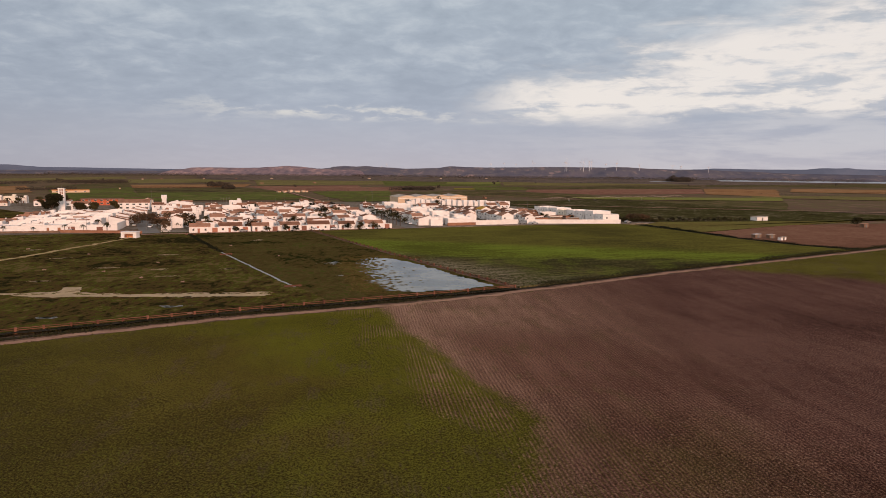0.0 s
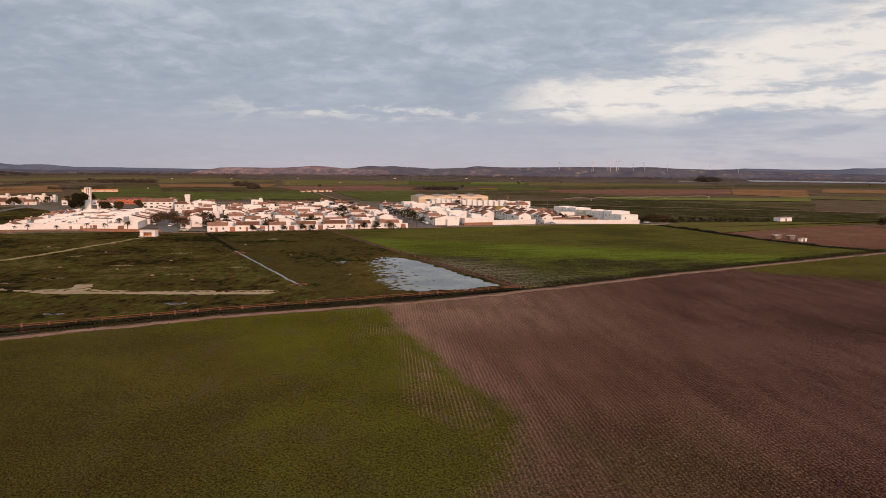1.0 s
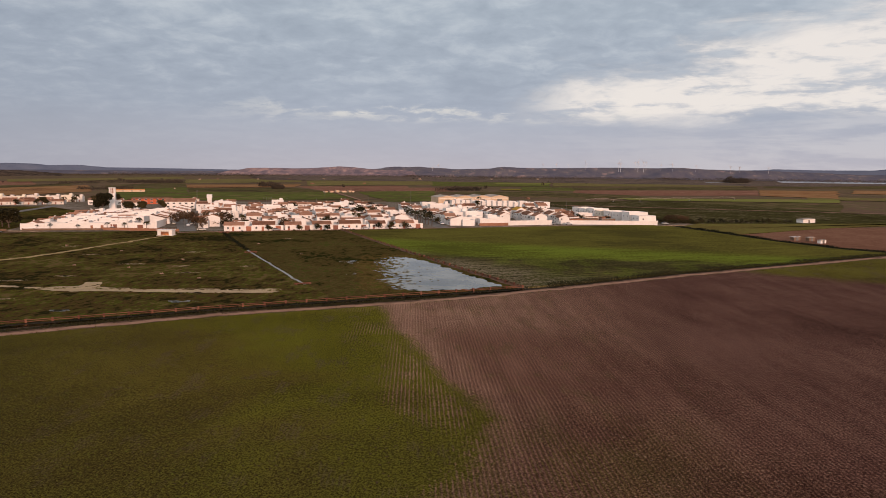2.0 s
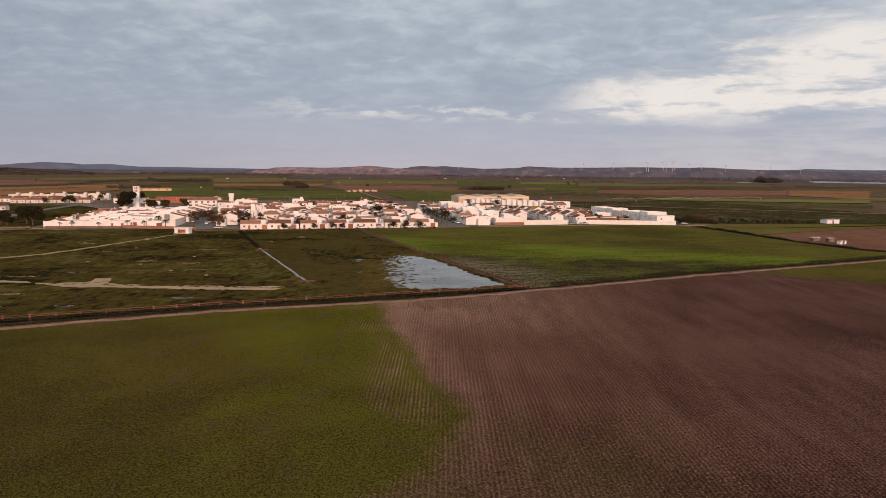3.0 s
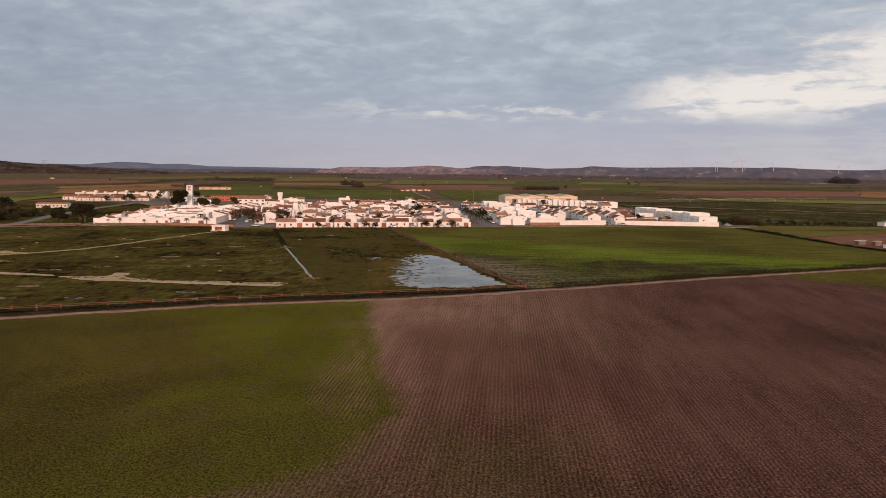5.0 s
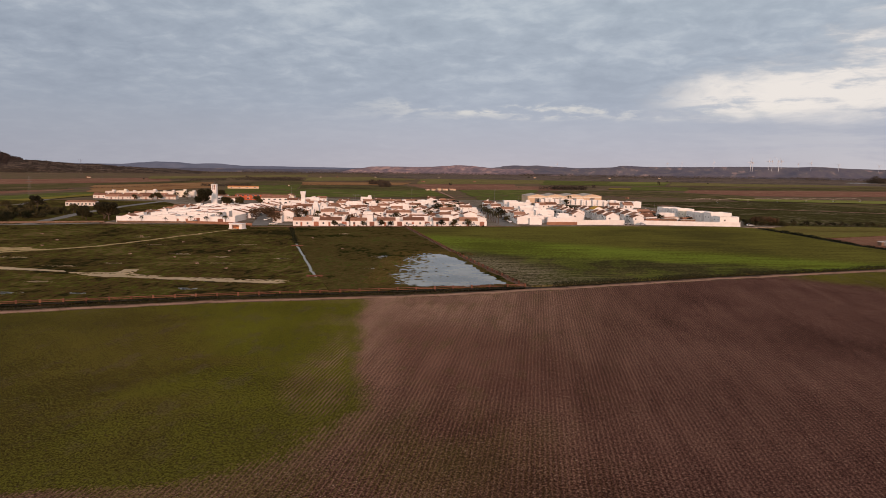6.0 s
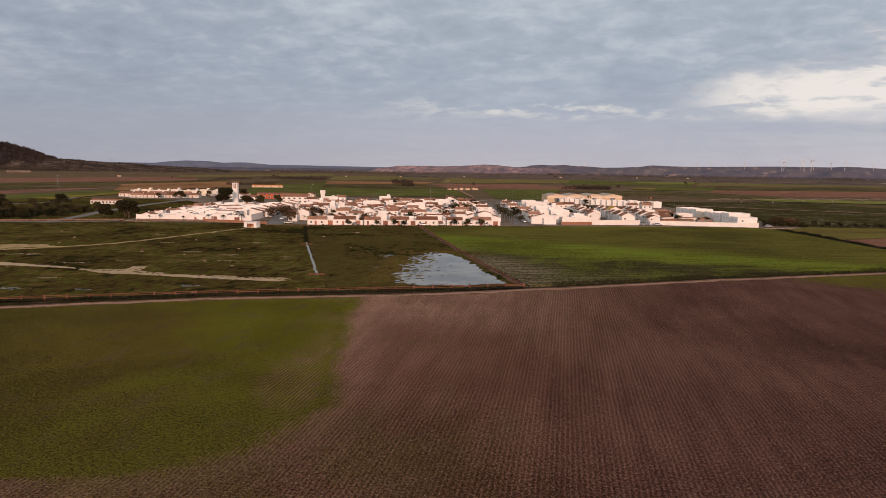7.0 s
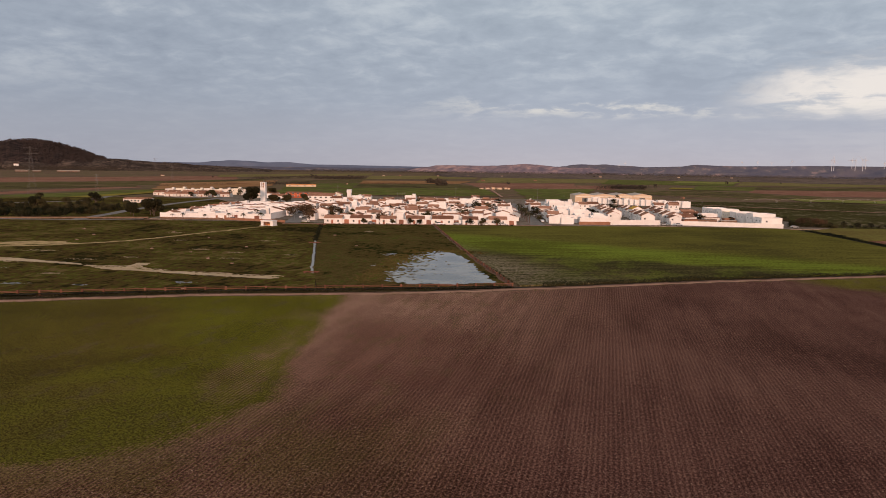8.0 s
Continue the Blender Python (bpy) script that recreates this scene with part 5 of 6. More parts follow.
scatter(T_AUTUMN, [(*uv(u, v), s) for u, v, s in ((-152, 46, 1.15), (-158, 38, 1.0), (-146, 30, 0.9), (-150, 54, 1.0), (-134, 28, 1.1), (-130, 33, 1.1), (-142, 62, 1.0), (-158, 70, 0.9), (-141, 22, 0.9), (-140, 8, 0.7), (-96, -6, 0.9))])
scatter(T_PALM, [(*uv(-11 + rng.uniform(-0.5, 0.5), 2 + i * 8.5), 1.0) for i in range(11)] + [(*uv(u, v), s) for u, v, s in ((-181, 12, 0.6), (-190, 13, 0.55), (-169, 8, 0.75), (-175, 20, 0.8), (-205, 14, 0.5), (-225, 14, 0.42), (-219, 15, 0.55), (92, 262, 1.1), (-300, 340, 1.2), (-292, 352, 1.2))])
scatter([T_BIG], [(*uv(-236, 206), 1.15), (*uv(-218, 212), 0.65), (*uv(-210, 226), 0.6), (*uv(-196, 240), 0.6), (*uv(-246, 36), 1.0), (*uv(-252, 44), 0.8), (*uv(-259, 35), 0.7), (*uv(-256, 56), 0.75), (*uv(-268, 50), 0.6), (*uv(-262, 72), 0.7), (*uv(-360, 96), 0.7), (*uv(-352, 92), 0.6), (*uv(-252, 338), 0.8), (*uv(-314, 330), 0.6)])
drop(*T_ROUND, *T_AUTUMN, T_BIG, *T_PALM)

# ---------------------------------------------------------------- ground cover close by
def stuff(name, verts, faces, material, label, category):
    me = bpy.data.meshes.new(name)
    me.from_pydata(verts, [], faces)
    me.materials.append(material)
    return tagged(new(name, me), label, category, kind="stuff")


def clods(spots, height, width, seed):
    """Low tufts and clods: small leaning leaves."""
    g = np.random.RandomState(seed)
    verts, faces = [], []
    for x, y, z in spots:
        a = g.uniform(0, 2 * math.pi)
        w, q = width * g.uniform(0.5, 1.4), width * g.uniform(0.3, 0.8)
        c, s_ = math.cos(a), math.sin(a)
        k = len(verts)
        h = height * g.uniform(0.2, 1.2, 4)
        for (px, py), hh in zip(((-w, -q), (w, -q * 0.6), (w * 0.7, q), (-w * 0.8, q * 1.1)), h):
            verts.append((x + (c * px - s_ * py) / 2, y + (s_ * px + c * py) / 2, z + hh))
        faces.append((k, k + 1, k + 2, k + 3))
    return verts, faces


def litter_material(name, cols):
    """Each tuft in a colour of its own."""
    m = bpy.data.materials.new(name)
    m.use_nodes = True
    n = Nodes(m.node_tree)
    r = n.node("ShaderNodeNewGeometry").outputs["Random Per Island"]
    bs = n.node("ShaderNodeBsdfPrincipled")
    n.put(n.ramp(r, [(i / (len(cols) - 1), c) for i, c in enumerate(cols)]), bs.inputs["Base Color"])
    n.put(1.0, bs.inputs["Roughness"]), n.put(0.0, bs.inputs["Specular IOR Level"])
    n.put(bs.outputs[0], n.node("ShaderNodeOutputMaterial").inputs[0])
    return m


M_STRAW = litter_material("straw", [rgb(0.06, 0.028, 0.020), rgb(0.13, 0.065, 0.045), rgb(0.20, 0.11, 0.075), rgb(0.34, 0.22, 0.15)])
M_SHOOT = litter_material("green_shoots", [rgb(0.085, 0.05, 0.03), rgb(0.075, 0.06, 0.014), rgb(0.10, 0.09, 0.016), rgb(0.13, 0.13, 0.02)])


def build_tufts():
    g = np.random.RandomState(11)
    straw, shoots = [], []
    for p in np.arange(-60, 130, ROW_GAP):
        q = 30.0
        while q < 150:
            q += g.exponential(0.5) * (1 + q / 90)
            pp = p + g.normal(0, 0.09)
            x, y = pp * ROW_P[0] + q * ROW_R[0], pp * ROW_P[1] + q * ROW_R[1]
            if y > track_y(x) - 3:
                break
            side = x - edge_x(y) + 4 * noise.noise(Vector((x * 0.06, y * 0.06, 1)))
            if side > 0:
                straw.append((x, y, -0.02))
            elif g.rand() < 0.8:
                shoots.append((x, y, -0.05))
    stuff("stubble", *clods(straw, 0.06, 0.2, 1), M_STRAW, "pale straw stubble standing in rows on red soil", "stubble")
    stuff("crop_shoots", *clods(shoots, 0.07, 0.26, 2), M_SHOOT, "short green shoots of a young crop", "crop")


build_tufts()


def strip_plants(line, width, n, height, size, seed):
    """Reeds and brambles along a line: many small leaf clumps."""
    g = np.random.RandomState(seed)
    pts = [Vector(p) for p in line]
    lens = [(b - a).length for a, b in zip(pts, pts[1:])]
    tot = sum(lens)
    verts, faces = [], []
    for _ in range(n):
        d = g.uniform(0, tot)
        i = 0
        while d > lens[i]:
            d -= lens[i]
            i += 1
        a, b = pts[i], pts[i + 1]
        p = a.lerp(b, d / lens[i])
        nrm = Vector((-(b - a).y, (b - a).x)).normalized()
        dens = 0.5 + noise.noise(Vector((p.x * 0.12, p.y * 0.12, seed)))
        if g.rand() > 0.45 + dens:
            continue
        p = p + nrm * g.normal(0, width / 3)
        top = height * (0.35 + 0.9 * max(0, dens))
        z = g.uniform(-0.4, top)
        s_ = size * g.uniform(0.5, 1.5)
        ax = Vector(g.normal(0, 1, 3)).normalized()
        bx = ax.orthogonal().normalized()
        c = Vector((p.x, p.y, z))
        k = len(verts)
        verts += [tuple(c + ax * s_), tuple(c + bx * s_ * 0.5), tuple(c - ax * s_), tuple(c - bx * s_ * 0.5)]
        faces.append((k, k + 1, k + 2, k + 3))
    return verts, faces


EAST_DITCH = [p for p in offset(TRACK, 5.2) if p[0] > 16]
WEST_DITCH = [p for p in offset(TRACK, 3.4) if p[0] < 22]
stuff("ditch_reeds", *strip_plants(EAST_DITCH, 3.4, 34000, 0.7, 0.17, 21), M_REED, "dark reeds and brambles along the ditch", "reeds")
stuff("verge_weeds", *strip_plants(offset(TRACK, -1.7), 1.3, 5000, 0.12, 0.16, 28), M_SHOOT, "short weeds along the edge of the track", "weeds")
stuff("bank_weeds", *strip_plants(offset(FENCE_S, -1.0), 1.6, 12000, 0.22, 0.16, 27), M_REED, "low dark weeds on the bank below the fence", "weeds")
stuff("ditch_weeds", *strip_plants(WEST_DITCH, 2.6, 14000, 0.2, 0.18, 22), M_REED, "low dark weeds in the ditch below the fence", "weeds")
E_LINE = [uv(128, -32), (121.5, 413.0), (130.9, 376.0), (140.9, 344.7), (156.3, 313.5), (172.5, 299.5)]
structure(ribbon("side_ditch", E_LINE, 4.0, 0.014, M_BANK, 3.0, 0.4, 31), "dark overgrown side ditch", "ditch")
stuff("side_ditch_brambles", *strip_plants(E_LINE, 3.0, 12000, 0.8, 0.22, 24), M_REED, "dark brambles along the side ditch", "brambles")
stuff("channel_weeds", *strip_plants([(-86.8, 264.0), (-123.4, 331.7)], 1.6, 2500, 0.5, 0.25, 25), M_REED, "dark weeds filling the dry end of the channel", "weeds")


def pond_tussocks():
    """Flat grass tussocks that break up the pond's shallow north-western side."""
    g = random.Random(5)
    verts, faces = [], []
    for _ in range(2000):
        s_ = min(1.0, g.expovariate(7.5))
        t = g.random()
        # from the shallow edge towards the middle
        ex, ey = (-36.2 + 17 * max(0, t - 0.2), 253 - 74 * t) if g.random() < 0.75 else (-36.7 + 18 * t, 251 + 6 * math.sin(t * 3))
        x = ex + s_ * 26 + g.uniform(-3, 1)
        y = ey + s_ * g.uniform(-6, 6) + g.uniform(-3, 3)
        r = g.uniform(0.2, 0.95) * (1 - 0.6 * s_)
        k = len(verts)
        m = 9
        for i in range(m):
            a = 2 * math.pi * i / m
            rr = r * g.uniform(0.45, 1.25)
            verts.append((x + math.cos(a) * rr * 1.7, y + math.sin(a) * rr * 0.8, 0.03))
        verts.append((x, y, 0.10 + 0.1 * r))
        for i in range(m):
            faces.append((k + i, k + (i + 1) % m, k + m))
    stuff("pond_tussocks", verts, faces, M_WET, "grass tussocks standing in the shallow pond", "tussocks")


pond_tussocks()


def mud_tussocks():
    """Grass tufts that eat into the edges of the bare mud."""
    g = random.Random(15)
    edge = [(-118.4, 166.4), (-98.9, 172.1), (-93.2, 179.0), (-92.4, 171.4), (-67.8, 174.2), (-44.9, 176.2), (-43.5, 173.1), (-45.9, 170.5), (-81.2, 167.3), (-101.8, 165.0), (-118.4, 166.4)]
    verts, faces = [], []
    for _ in range(520):
        i = g.randrange(len(edge) - 1)
        a, b = Vector(edge[i]), Vector(edge[i + 1])
        if g.random() > (b - a).length / 30:
            continue
        p = a.lerp(b, g.random()) + Vector((g.uniform(-1, 1), g.gauss(0, 0.6)))
        r = g.uniform(0.15, 0.7)
        k = len(verts)
        for q in range(7):
            an = 2 * math.pi * q / 7
            rr = r * g.uniform(0.5, 1.3)
            verts.append((p.x + math.cos(an) * rr * 1.6, p.y + math.sin(an) * rr * 0.7, 0.02))
        verts.append((p.x, p.y, 0.08 + 0.1 * r))
        for q in range(7):
            faces.append((k + q, k + (q + 1) % 7, k + 7))
    stuff("mud_tussocks", verts, faces, M_MEADOW, "grass tufts along the bare mud", "tussocks")


mud_tussocks()


def speckle(name, x, y, w, d_, n, mat, label, category, seed, z=0.016):
    """A patch that shows through the grass as many small irregular specks."""
    g = random.Random(seed)
    verts, faces = [], []
    for _ in range(n):
        a, b = max(-1.2, min(1.2, g.gauss(0, 0.45))), max(-1.2, min(1.2, g.gauss(0, 0.45)))
        px, py = x + a * w / 2 - b * d_ * 0.1, y + b * d_ / 2 + a * w * 0.14
        r = g.uniform(0.12, 0.55) * (1.2 - min(1, abs(a)))
        k = len(verts)
        for q in range(7):
            an = 2 * math.pi * q / 7
            rr = r * g.uniform(0.4, 1.4)
            verts.append((px + math.cos(an) * rr * 2.2, py + math.sin(an) * rr * 0.8, z))
        faces.append(tuple(range(k, k + 7)))
    stuff(name, verts, faces, mat, label, category)


for i, (x, y, w, d_, m) in enumerate(((-122.8, 180.5, 14, 4.0, 0), (-141.3, 166.4, 30, 3.0, 0), (-108.5, 218.5, 10, 3, 0), (-82.6, 202.7, 10, 2.6, 0), (-101.2, 138.2, 10, 3.2, 1), (-84.3, 143.7, 5, 1.6, 1), (-63.3, 157.6, 9, 2.4, 1), (-85.9, 311.0, 5.0, 6, 0),
                                       (-158.7, 264.3, 8, 4, 0), (-65.0, 169.7, 6, 2.2, 0), (-106.6, 154.4, 8, 2.2, 0), (-154.5, 190.4, 22, 4, 0), (-132.4, 155.3, 16, 2.6, 1), (-90.9, 216.6, 6, 2.5, 0), (-135.6, 240.5, 9, 3, 0), (-113.5, 190.5, 7, 2.4, 0), (-70.2, 219.7, 5, 2.2, 0), (-103.4, 254.0, 10, 3, 0), (-39.5, 237.0, 10, 8, 1), (-30.1, 208.4, 8, 8, 1))):
    if m:
        speckle("puddle", x, y, w, d_, 34, M_SILTY, "shallow puddles showing between the grass", "puddles", 40 + i)
    else:
        speckle("mud_specks", x, y, w, d_, 40, M_MUD, "bare pale mud showing through the grass", "mud", 40 + i)


def stone_post(x, y, seed):
    g = random.Random(seed)
    e = thing("rubble_heap", "small pinkish heap of rubble in the meadow", "heap", "rubble heaps")
    for i in range(4):
        bm = bmesh.new()
        bmesh.ops.create_icosphere(bm, subdivisions=1, radius=g.uniform(0.18, 0.36))
        for v in bm.verts:
            v.co *= g.uniform(0.75, 1.2)
            v.co.z = max(v.co.z * 0.8, -0.15) + 0.2
            v.co += Vector((0.35 * math.cos(i * 1.6), 0.35 * math.sin(i * 1.6), 0))
        part("stone", bm, M_RUBBLE, e)
    e.matrix_basis = pose(x, y, -0.06, 0, 0, g.uniform(0, 360))


M_RUBBLE = surface("rubble", rgb(0.20, 0.12, 0.085), rgb(0.34, 0.22, 0.16), 0.8, 5.0, 0.95, 0.3, 0.3)
for i, (x, y) in enumerate(((-90.4, 287.0), (-62.6, 254.3), (-88.5, 198.7), (-124.1, 212.0), (-104.8, 209.8), (-171.5, 222.6), (-181.6, 240.4), (-207.4, 259.2), (-161.6, 266.3), (-97.6, 232.1), (-56.1, 149.1), (-74.3, 192.5), (-130.9, 252.2))):
    stone_post(x, y, i)

# ---------------------------------------------------------------- streets and cars
structure(ribbon("street", [uv(-7, -13), uv(-7, 90), uv(-7, 250)], 8.0, 0.02, M_ASPHALT, 8.0, 0.0, 1), "grey asphalt street between the houses", "street")
structure(ribbon("street", [uv(-146, -10), uv(-156, 60), uv(-160, 160), uv(-160, 300)], 9.0, 0.02, M_ASPHALT, 8.0, 0.0, 1), "grey asphalt street along the plaza", "street")
structure(ribbon("lane", [uv(-150, -15.5), uv(-60, -15.2), uv(0, -13.5)], 3.6, 0.016, M_DIRT, 6.0, 0.3, 1), "pale lane before the front houses", "lane")
structure(ribbon("street", [(-367.7, 249.2), (-309.2, 275.8), (-254.2, 297.1), uv(-240, 8)], 6.0, 0.012, M_ASPHALT, 8.0, 0.0, 1), "grey road into the village", "road")
structure(ribbon("street", [uv(-276, -4), uv(-282, 50), uv(-290, 90), uv(-300, 200), uv(-300, 330)], 7.0, 0.02, M_ASPHALT, 8.0, 0.0, 1), "grey road west of the village", "road")
structure(ribbon("street", [(-528.7, 322.7), (-431.4, 370.6), (-400.7, 437.7), (-450.2, 513.7), (-497.1, 602.6)], 7.0, 0.02, M_ASPHALT, 8.0, 0.0, 1), "grey country road", "road")


def car(material, tone):
    e = thing("parked_car", tone + " parked car on the street", "car", "parked cars")
    bm = bmesh.new()
    prism_x(bm, [(-2.1, 0.35), (2.1, 0.35), (2.15, 0.75), (1.95, 0.95), (-1.2, 1.0), (-2.1, 0.85)], -0.86, 0.86)
    bmesh.ops.bevel(bm, geom=bm.edges[:], offset=0.06, segments=1, affect="EDGES")
    part("body", bm, material, e)
    bm = bmesh.new()
    prism_x(bm, [(-0.95, 0.98), (1.85, 0.94), (1.35, 1.45), (-0.25, 1.47)], -0.74, 0.74)
    part("cabin", bm, M_GLASS, e, "dark glazed cabin")
    part("roof", boxes((-0.7, 0.7, -0.2, 1.3, 1.45, 1.5)), material, e)
    for x in (-0.8, 0.8):
        for y in (-1.35, 1.3):
            bm = bmesh.new()
            tube(bm, (x - 0.1, y, 0.32), (x + 0.1, y, 0.32), 0.32, 0.32, 10)
            part("wheel", bm, M_TYRE, e)
    return e


CARS = [car(m, t) for m, t in zip(M_CARS, ("white", "grey", "beige", "silver", "black"))]
for i, (u, v, turn) in enumerate(((-2.2, 14, 0), (-2.2, 24, 0), (-2.2, 40, 0), (-2.2, 66, 0), (-2.2, 84, 0), (-2.2, 120, 0), (-9.6, 104, 0), (-9.6, 140, 0), (-2.4, 160, 0), (-100, -15, 90), (-52, -15, 90), (-36, -15.4, 90), (-27, -15, 90), (-62, -15.2, 90),
                                  (-139, -6, 80), (-150, 30, 0), (-150, 42, 0), (-151, 55, 0), (-160, 46, 0), (-163, 80, 0), (-164, 96, 0), (-164, 110, 0), (64, -4, 90), (72, -6, 70), (132, -14, 80), (-140, 20, 60), (-186, 9, 80))):
    x, y = uv(u, v)
    copy_thing(CARS[(i * 2 + i // 3) % 5], pose(x, y, 0.02, 0, 0, ANGLE + turn))
drop(*CARS)


def lamp_post(u, v, h=7.0):
    e = thing("street_lamp", "slim grey street lamp beside the houses", "lamp", "street lamps")
    bm = bmesh.new()
    tube(bm, (0, 0, -0.1), (0, 0, h), 0.09, 0.06, 6)
    part("pole", bm, M_STEEL, e)
    part("lantern", boxes((-0.15, 0.9, -0.12, 0.12, h, h + 0.14)), M_STEEL, e)
    e.matrix_basis = at_uv(u, v, rng.uniform(0, 360))


for u, v in ((-3, 30), (-12, 62), (-3, 96), (-12, 130), (-150, 12), (-166, 70), (-150, 100), (-120, 236), (-92, 238), (-66, 238), (-40, 240), (-18, 250), (10, 214), (60, 205), (128, 130), (-178, 4), (40, 240), (88, 190)):
    lamp_post(u, v, 8.0)


def mast(u, v, h, label):
    e = thing("antenna_mast", label, "mast")
    bm = bmesh.new()
    tube(bm, (0, 0, -0.1), (0, 0, h), 0.12, 0.07, 6)
    part("pole", bm, M_STEEL, e)
    for k in range(3):
        part("crossbar", boxes((-0.9 + 0.2 * k, 0.9 - 0.2 * k, -0.04, 0.04, h - 1.2 + 0.5 * k, h - 1.1 + 0.5 * k)), M_STEEL, e)
    e.matrix_basis = at_uv(u, v)


mast(12, 196, 15, "tall thin aerial mast on a roof")
mast(-58, 246, 14, "tall thin aerial mast behind the houses")
mast(-170, 262, 15, "tall thin aerial mast behind the houses")
for i in range(4):
    mast(-112 + i * 2.2, 250, 9, "thin pole of a small group of aerials")


def water_tower():
    e = thing("stair_tower", "white box-shaped tower over the roofs", "tower")
    part("shaft", boxes((-1.8, 1.8, -1.8, 1.8, 0, 8.0)), M_WHITE, e)
    part("tank", boxes((-2.2, 2.2, -2.2, 2.2, 8.0, 11.0)), M_WHITE, e)
    e.matrix_basis = at_uv(-160, 268)


water_tower()

# bushes, rows of shrubs and trees round the village
T_ROUND = [tree("field_tree", "dark round tree at the village's edge", 6.0, 3.6, 1000, M_LEAF, s, "tree", "edge trees", 0.2) for s in (31, 32)]
T_BROWN = [tree("bare_tree", "large brown leafless-looking tree", 8.0, 6.0, 1500, M_LEAF2, s, "tree", "bare trees", 0.3) for s in (33,)]
T_ROW = [bush("hedge_shrub", "dark shrub of a planted row", 2.2, 2.6, 260, M_LEAF, 34, "shrub", "shrub row"), bush("hedge_shrub", "dark shrub of a planted row", 2.6, 2.2, 240, M_LEAF, 35, "shrub", "shrub row")]
scatter(T_BROWN, [(*uv(141, -2), 0.62), (*uv(147, -6), 0.7), (*uv(152, -3), 0.55)])
scatter(T_BUSH, [(*uv(134 + i * 2.6, -5 - i * 0.5 + rng.uniform(-3, 3)), rng.uniform(1.2, 2.0)) for i in range(9)])
scatter(T_ROW, [(*uv(155 + i * 3.4, -6 - i * 0.78 + rng.uniform(-0.6, 0.6)), rng.uniform(0.8, 1.3)) for i in range(19)] + [(*uv(160 + i * 7, 4 - i * 0.9), rng.uniform(0.7, 1.2)) for i in range(8)])
scatter(T_ROUND, [(248.6, 437.0, 1.0), (*uv(-425, 120), 1.2), (*uv(-410, 128), 1.0), (*uv(-355, 128), 1.1), (*uv(-350, 160), 1.5), (*uv(-330, 110), 1.2), (*uv(-322, 96), 1.0), (*uv(-300, 110), 0.9), (*uv(-382, 220), 0.9), (*uv(-440, 230), 1.0), (*uv(-318, 322), 0.9), (*uv(-338, 330), 0.8),
                  (*uv(-270, 330), 1.0), (*uv(-240, 330), 0.9), (*uv(-232, 322), 0.8), (*uv(-300, 372), 1.0), (*uv(-280, 372), 1.1), (*uv(-210, 234), 0.9), (*uv(-218, 228), 0.9), (*uv(86, 246), 0.9)])
scatter(T_BUSH, [(*uv(rng.uniform(-480, -296) if k % 3 else rng.uniform(-420, -300), rng.uniform(12, 60) if k % 2 else rng.uniform(50, 130)), rng.uniform(1.0, 2.9)) for k in range(260)] + [(*uv(rng.uniform(-120, -20), -18.5 + rng.uniform(-0.5, 0.5)), rng.uniform(0.3, 0.6)) for _ in range(8)]
        + [(*uv(u, v), s) for u, v, s in ((-226, 15, 0.5), (-196, 12, 0.6), (88, 12, 1.0), (98, 26, 1.1), (108, 32, 0.9), (90, 46, 1.0), (2, 70, 0.7), (1, 14, 0.6), (0, 34, 0.6), (120, 200, 1.2), (150, 40, 1.3), (158, 60, 1.0), (146, 20, 1.2))])
drop(*T_ROUND, *T_BROWN, *T_ROW, *T_BUSH)

# ---------------------------------------------------------------- the plain
FIELDS_BROWN = [
    [(-1163, 912), (-1074, 1543), (-798, 1170), (-914, 729)],
    [(-595, 494), (-665, 769), (-611, 722), (-553, 462)],
    [(-384, 1325), (-201, 1498), (-127, 1125), (-247, 1019)],
    [(-168, 1351), (-56, 1379), (-73, 1123), (-115, 1036)],
    [(128, 1280), (516, 1474), (398, 1121), (205, 1036), (117, 1136)],
]
FIELDS_DARK = [
    [(-890, 711), (-830, 966), (-632, 734), (-671, 549)],
    [(-819, 917), (-830, 1313), (-663, 1069), (-679, 793)],
    [(-702, 1215), (-723, 1582), (-553, 1221), (-582, 1014)],
    [(-502, 1112), (-356, 1217), (-247, 1019), (-412, 921)],
    [(-91, 1049), (52, 1163), (203, 1023), (183, 909), (45, 882)],
    [(154, 1525), (647, 1866), (534, 1528), (135, 1304)],
    [(125, 823), (156, 821), (384, 825), (270, 563), (182, 638)],
    [(846, 2379), (1553, 2567), (1123, 1856), (624, 1754)],
]
FIELDS_GREEN = [
    [(-534, 448), (-560, 714), (-476, 620), (-455, 483), (-453, 389)],
    [(-566, 987), (-535, 1183), (-301, 684), (-368, 653)],
    [(-407, 910), (-244, 1006), (-146, 756), (-301, 684)],
    [(-207, 1028), (-100, 1124), (-57, 735), (-107, 713)],
    [(-277, 2253), (171, 2676), (112, 1610), (-139, 1484)],
    [(43, 1501), (154, 1525), (130, 1244), (39, 1189)],
]
FIELDS_YELLOW = [
    [(-466, 482), (-509, 657), (-476, 620), (-444, 485)],
    [(2, 1324), (41, 1327), (39, 1226), (4, 1223)],
]
FIELDS_DRY = [
    [(-446, 384), (-447, 476), (-446, 520), (-415, 488), (-403, 351)],
]
FIELDS_OLIVE = [
    [(-1218, 1660), (-1195, 2584), (-948, 2059), (-1006, 1376)],
    [(-922, 2004), (-679, 2352), (-514, 1801), (-665, 1459)],
    [(-625, 2234), (-253, 2529), (-152, 1604), (-380, 1388)],
    [(156, 2241), (823, 2500), (640, 1927), (119, 1615)],
    [(454, 1082), (630, 1039), (545, 899), (400, 953)],
]
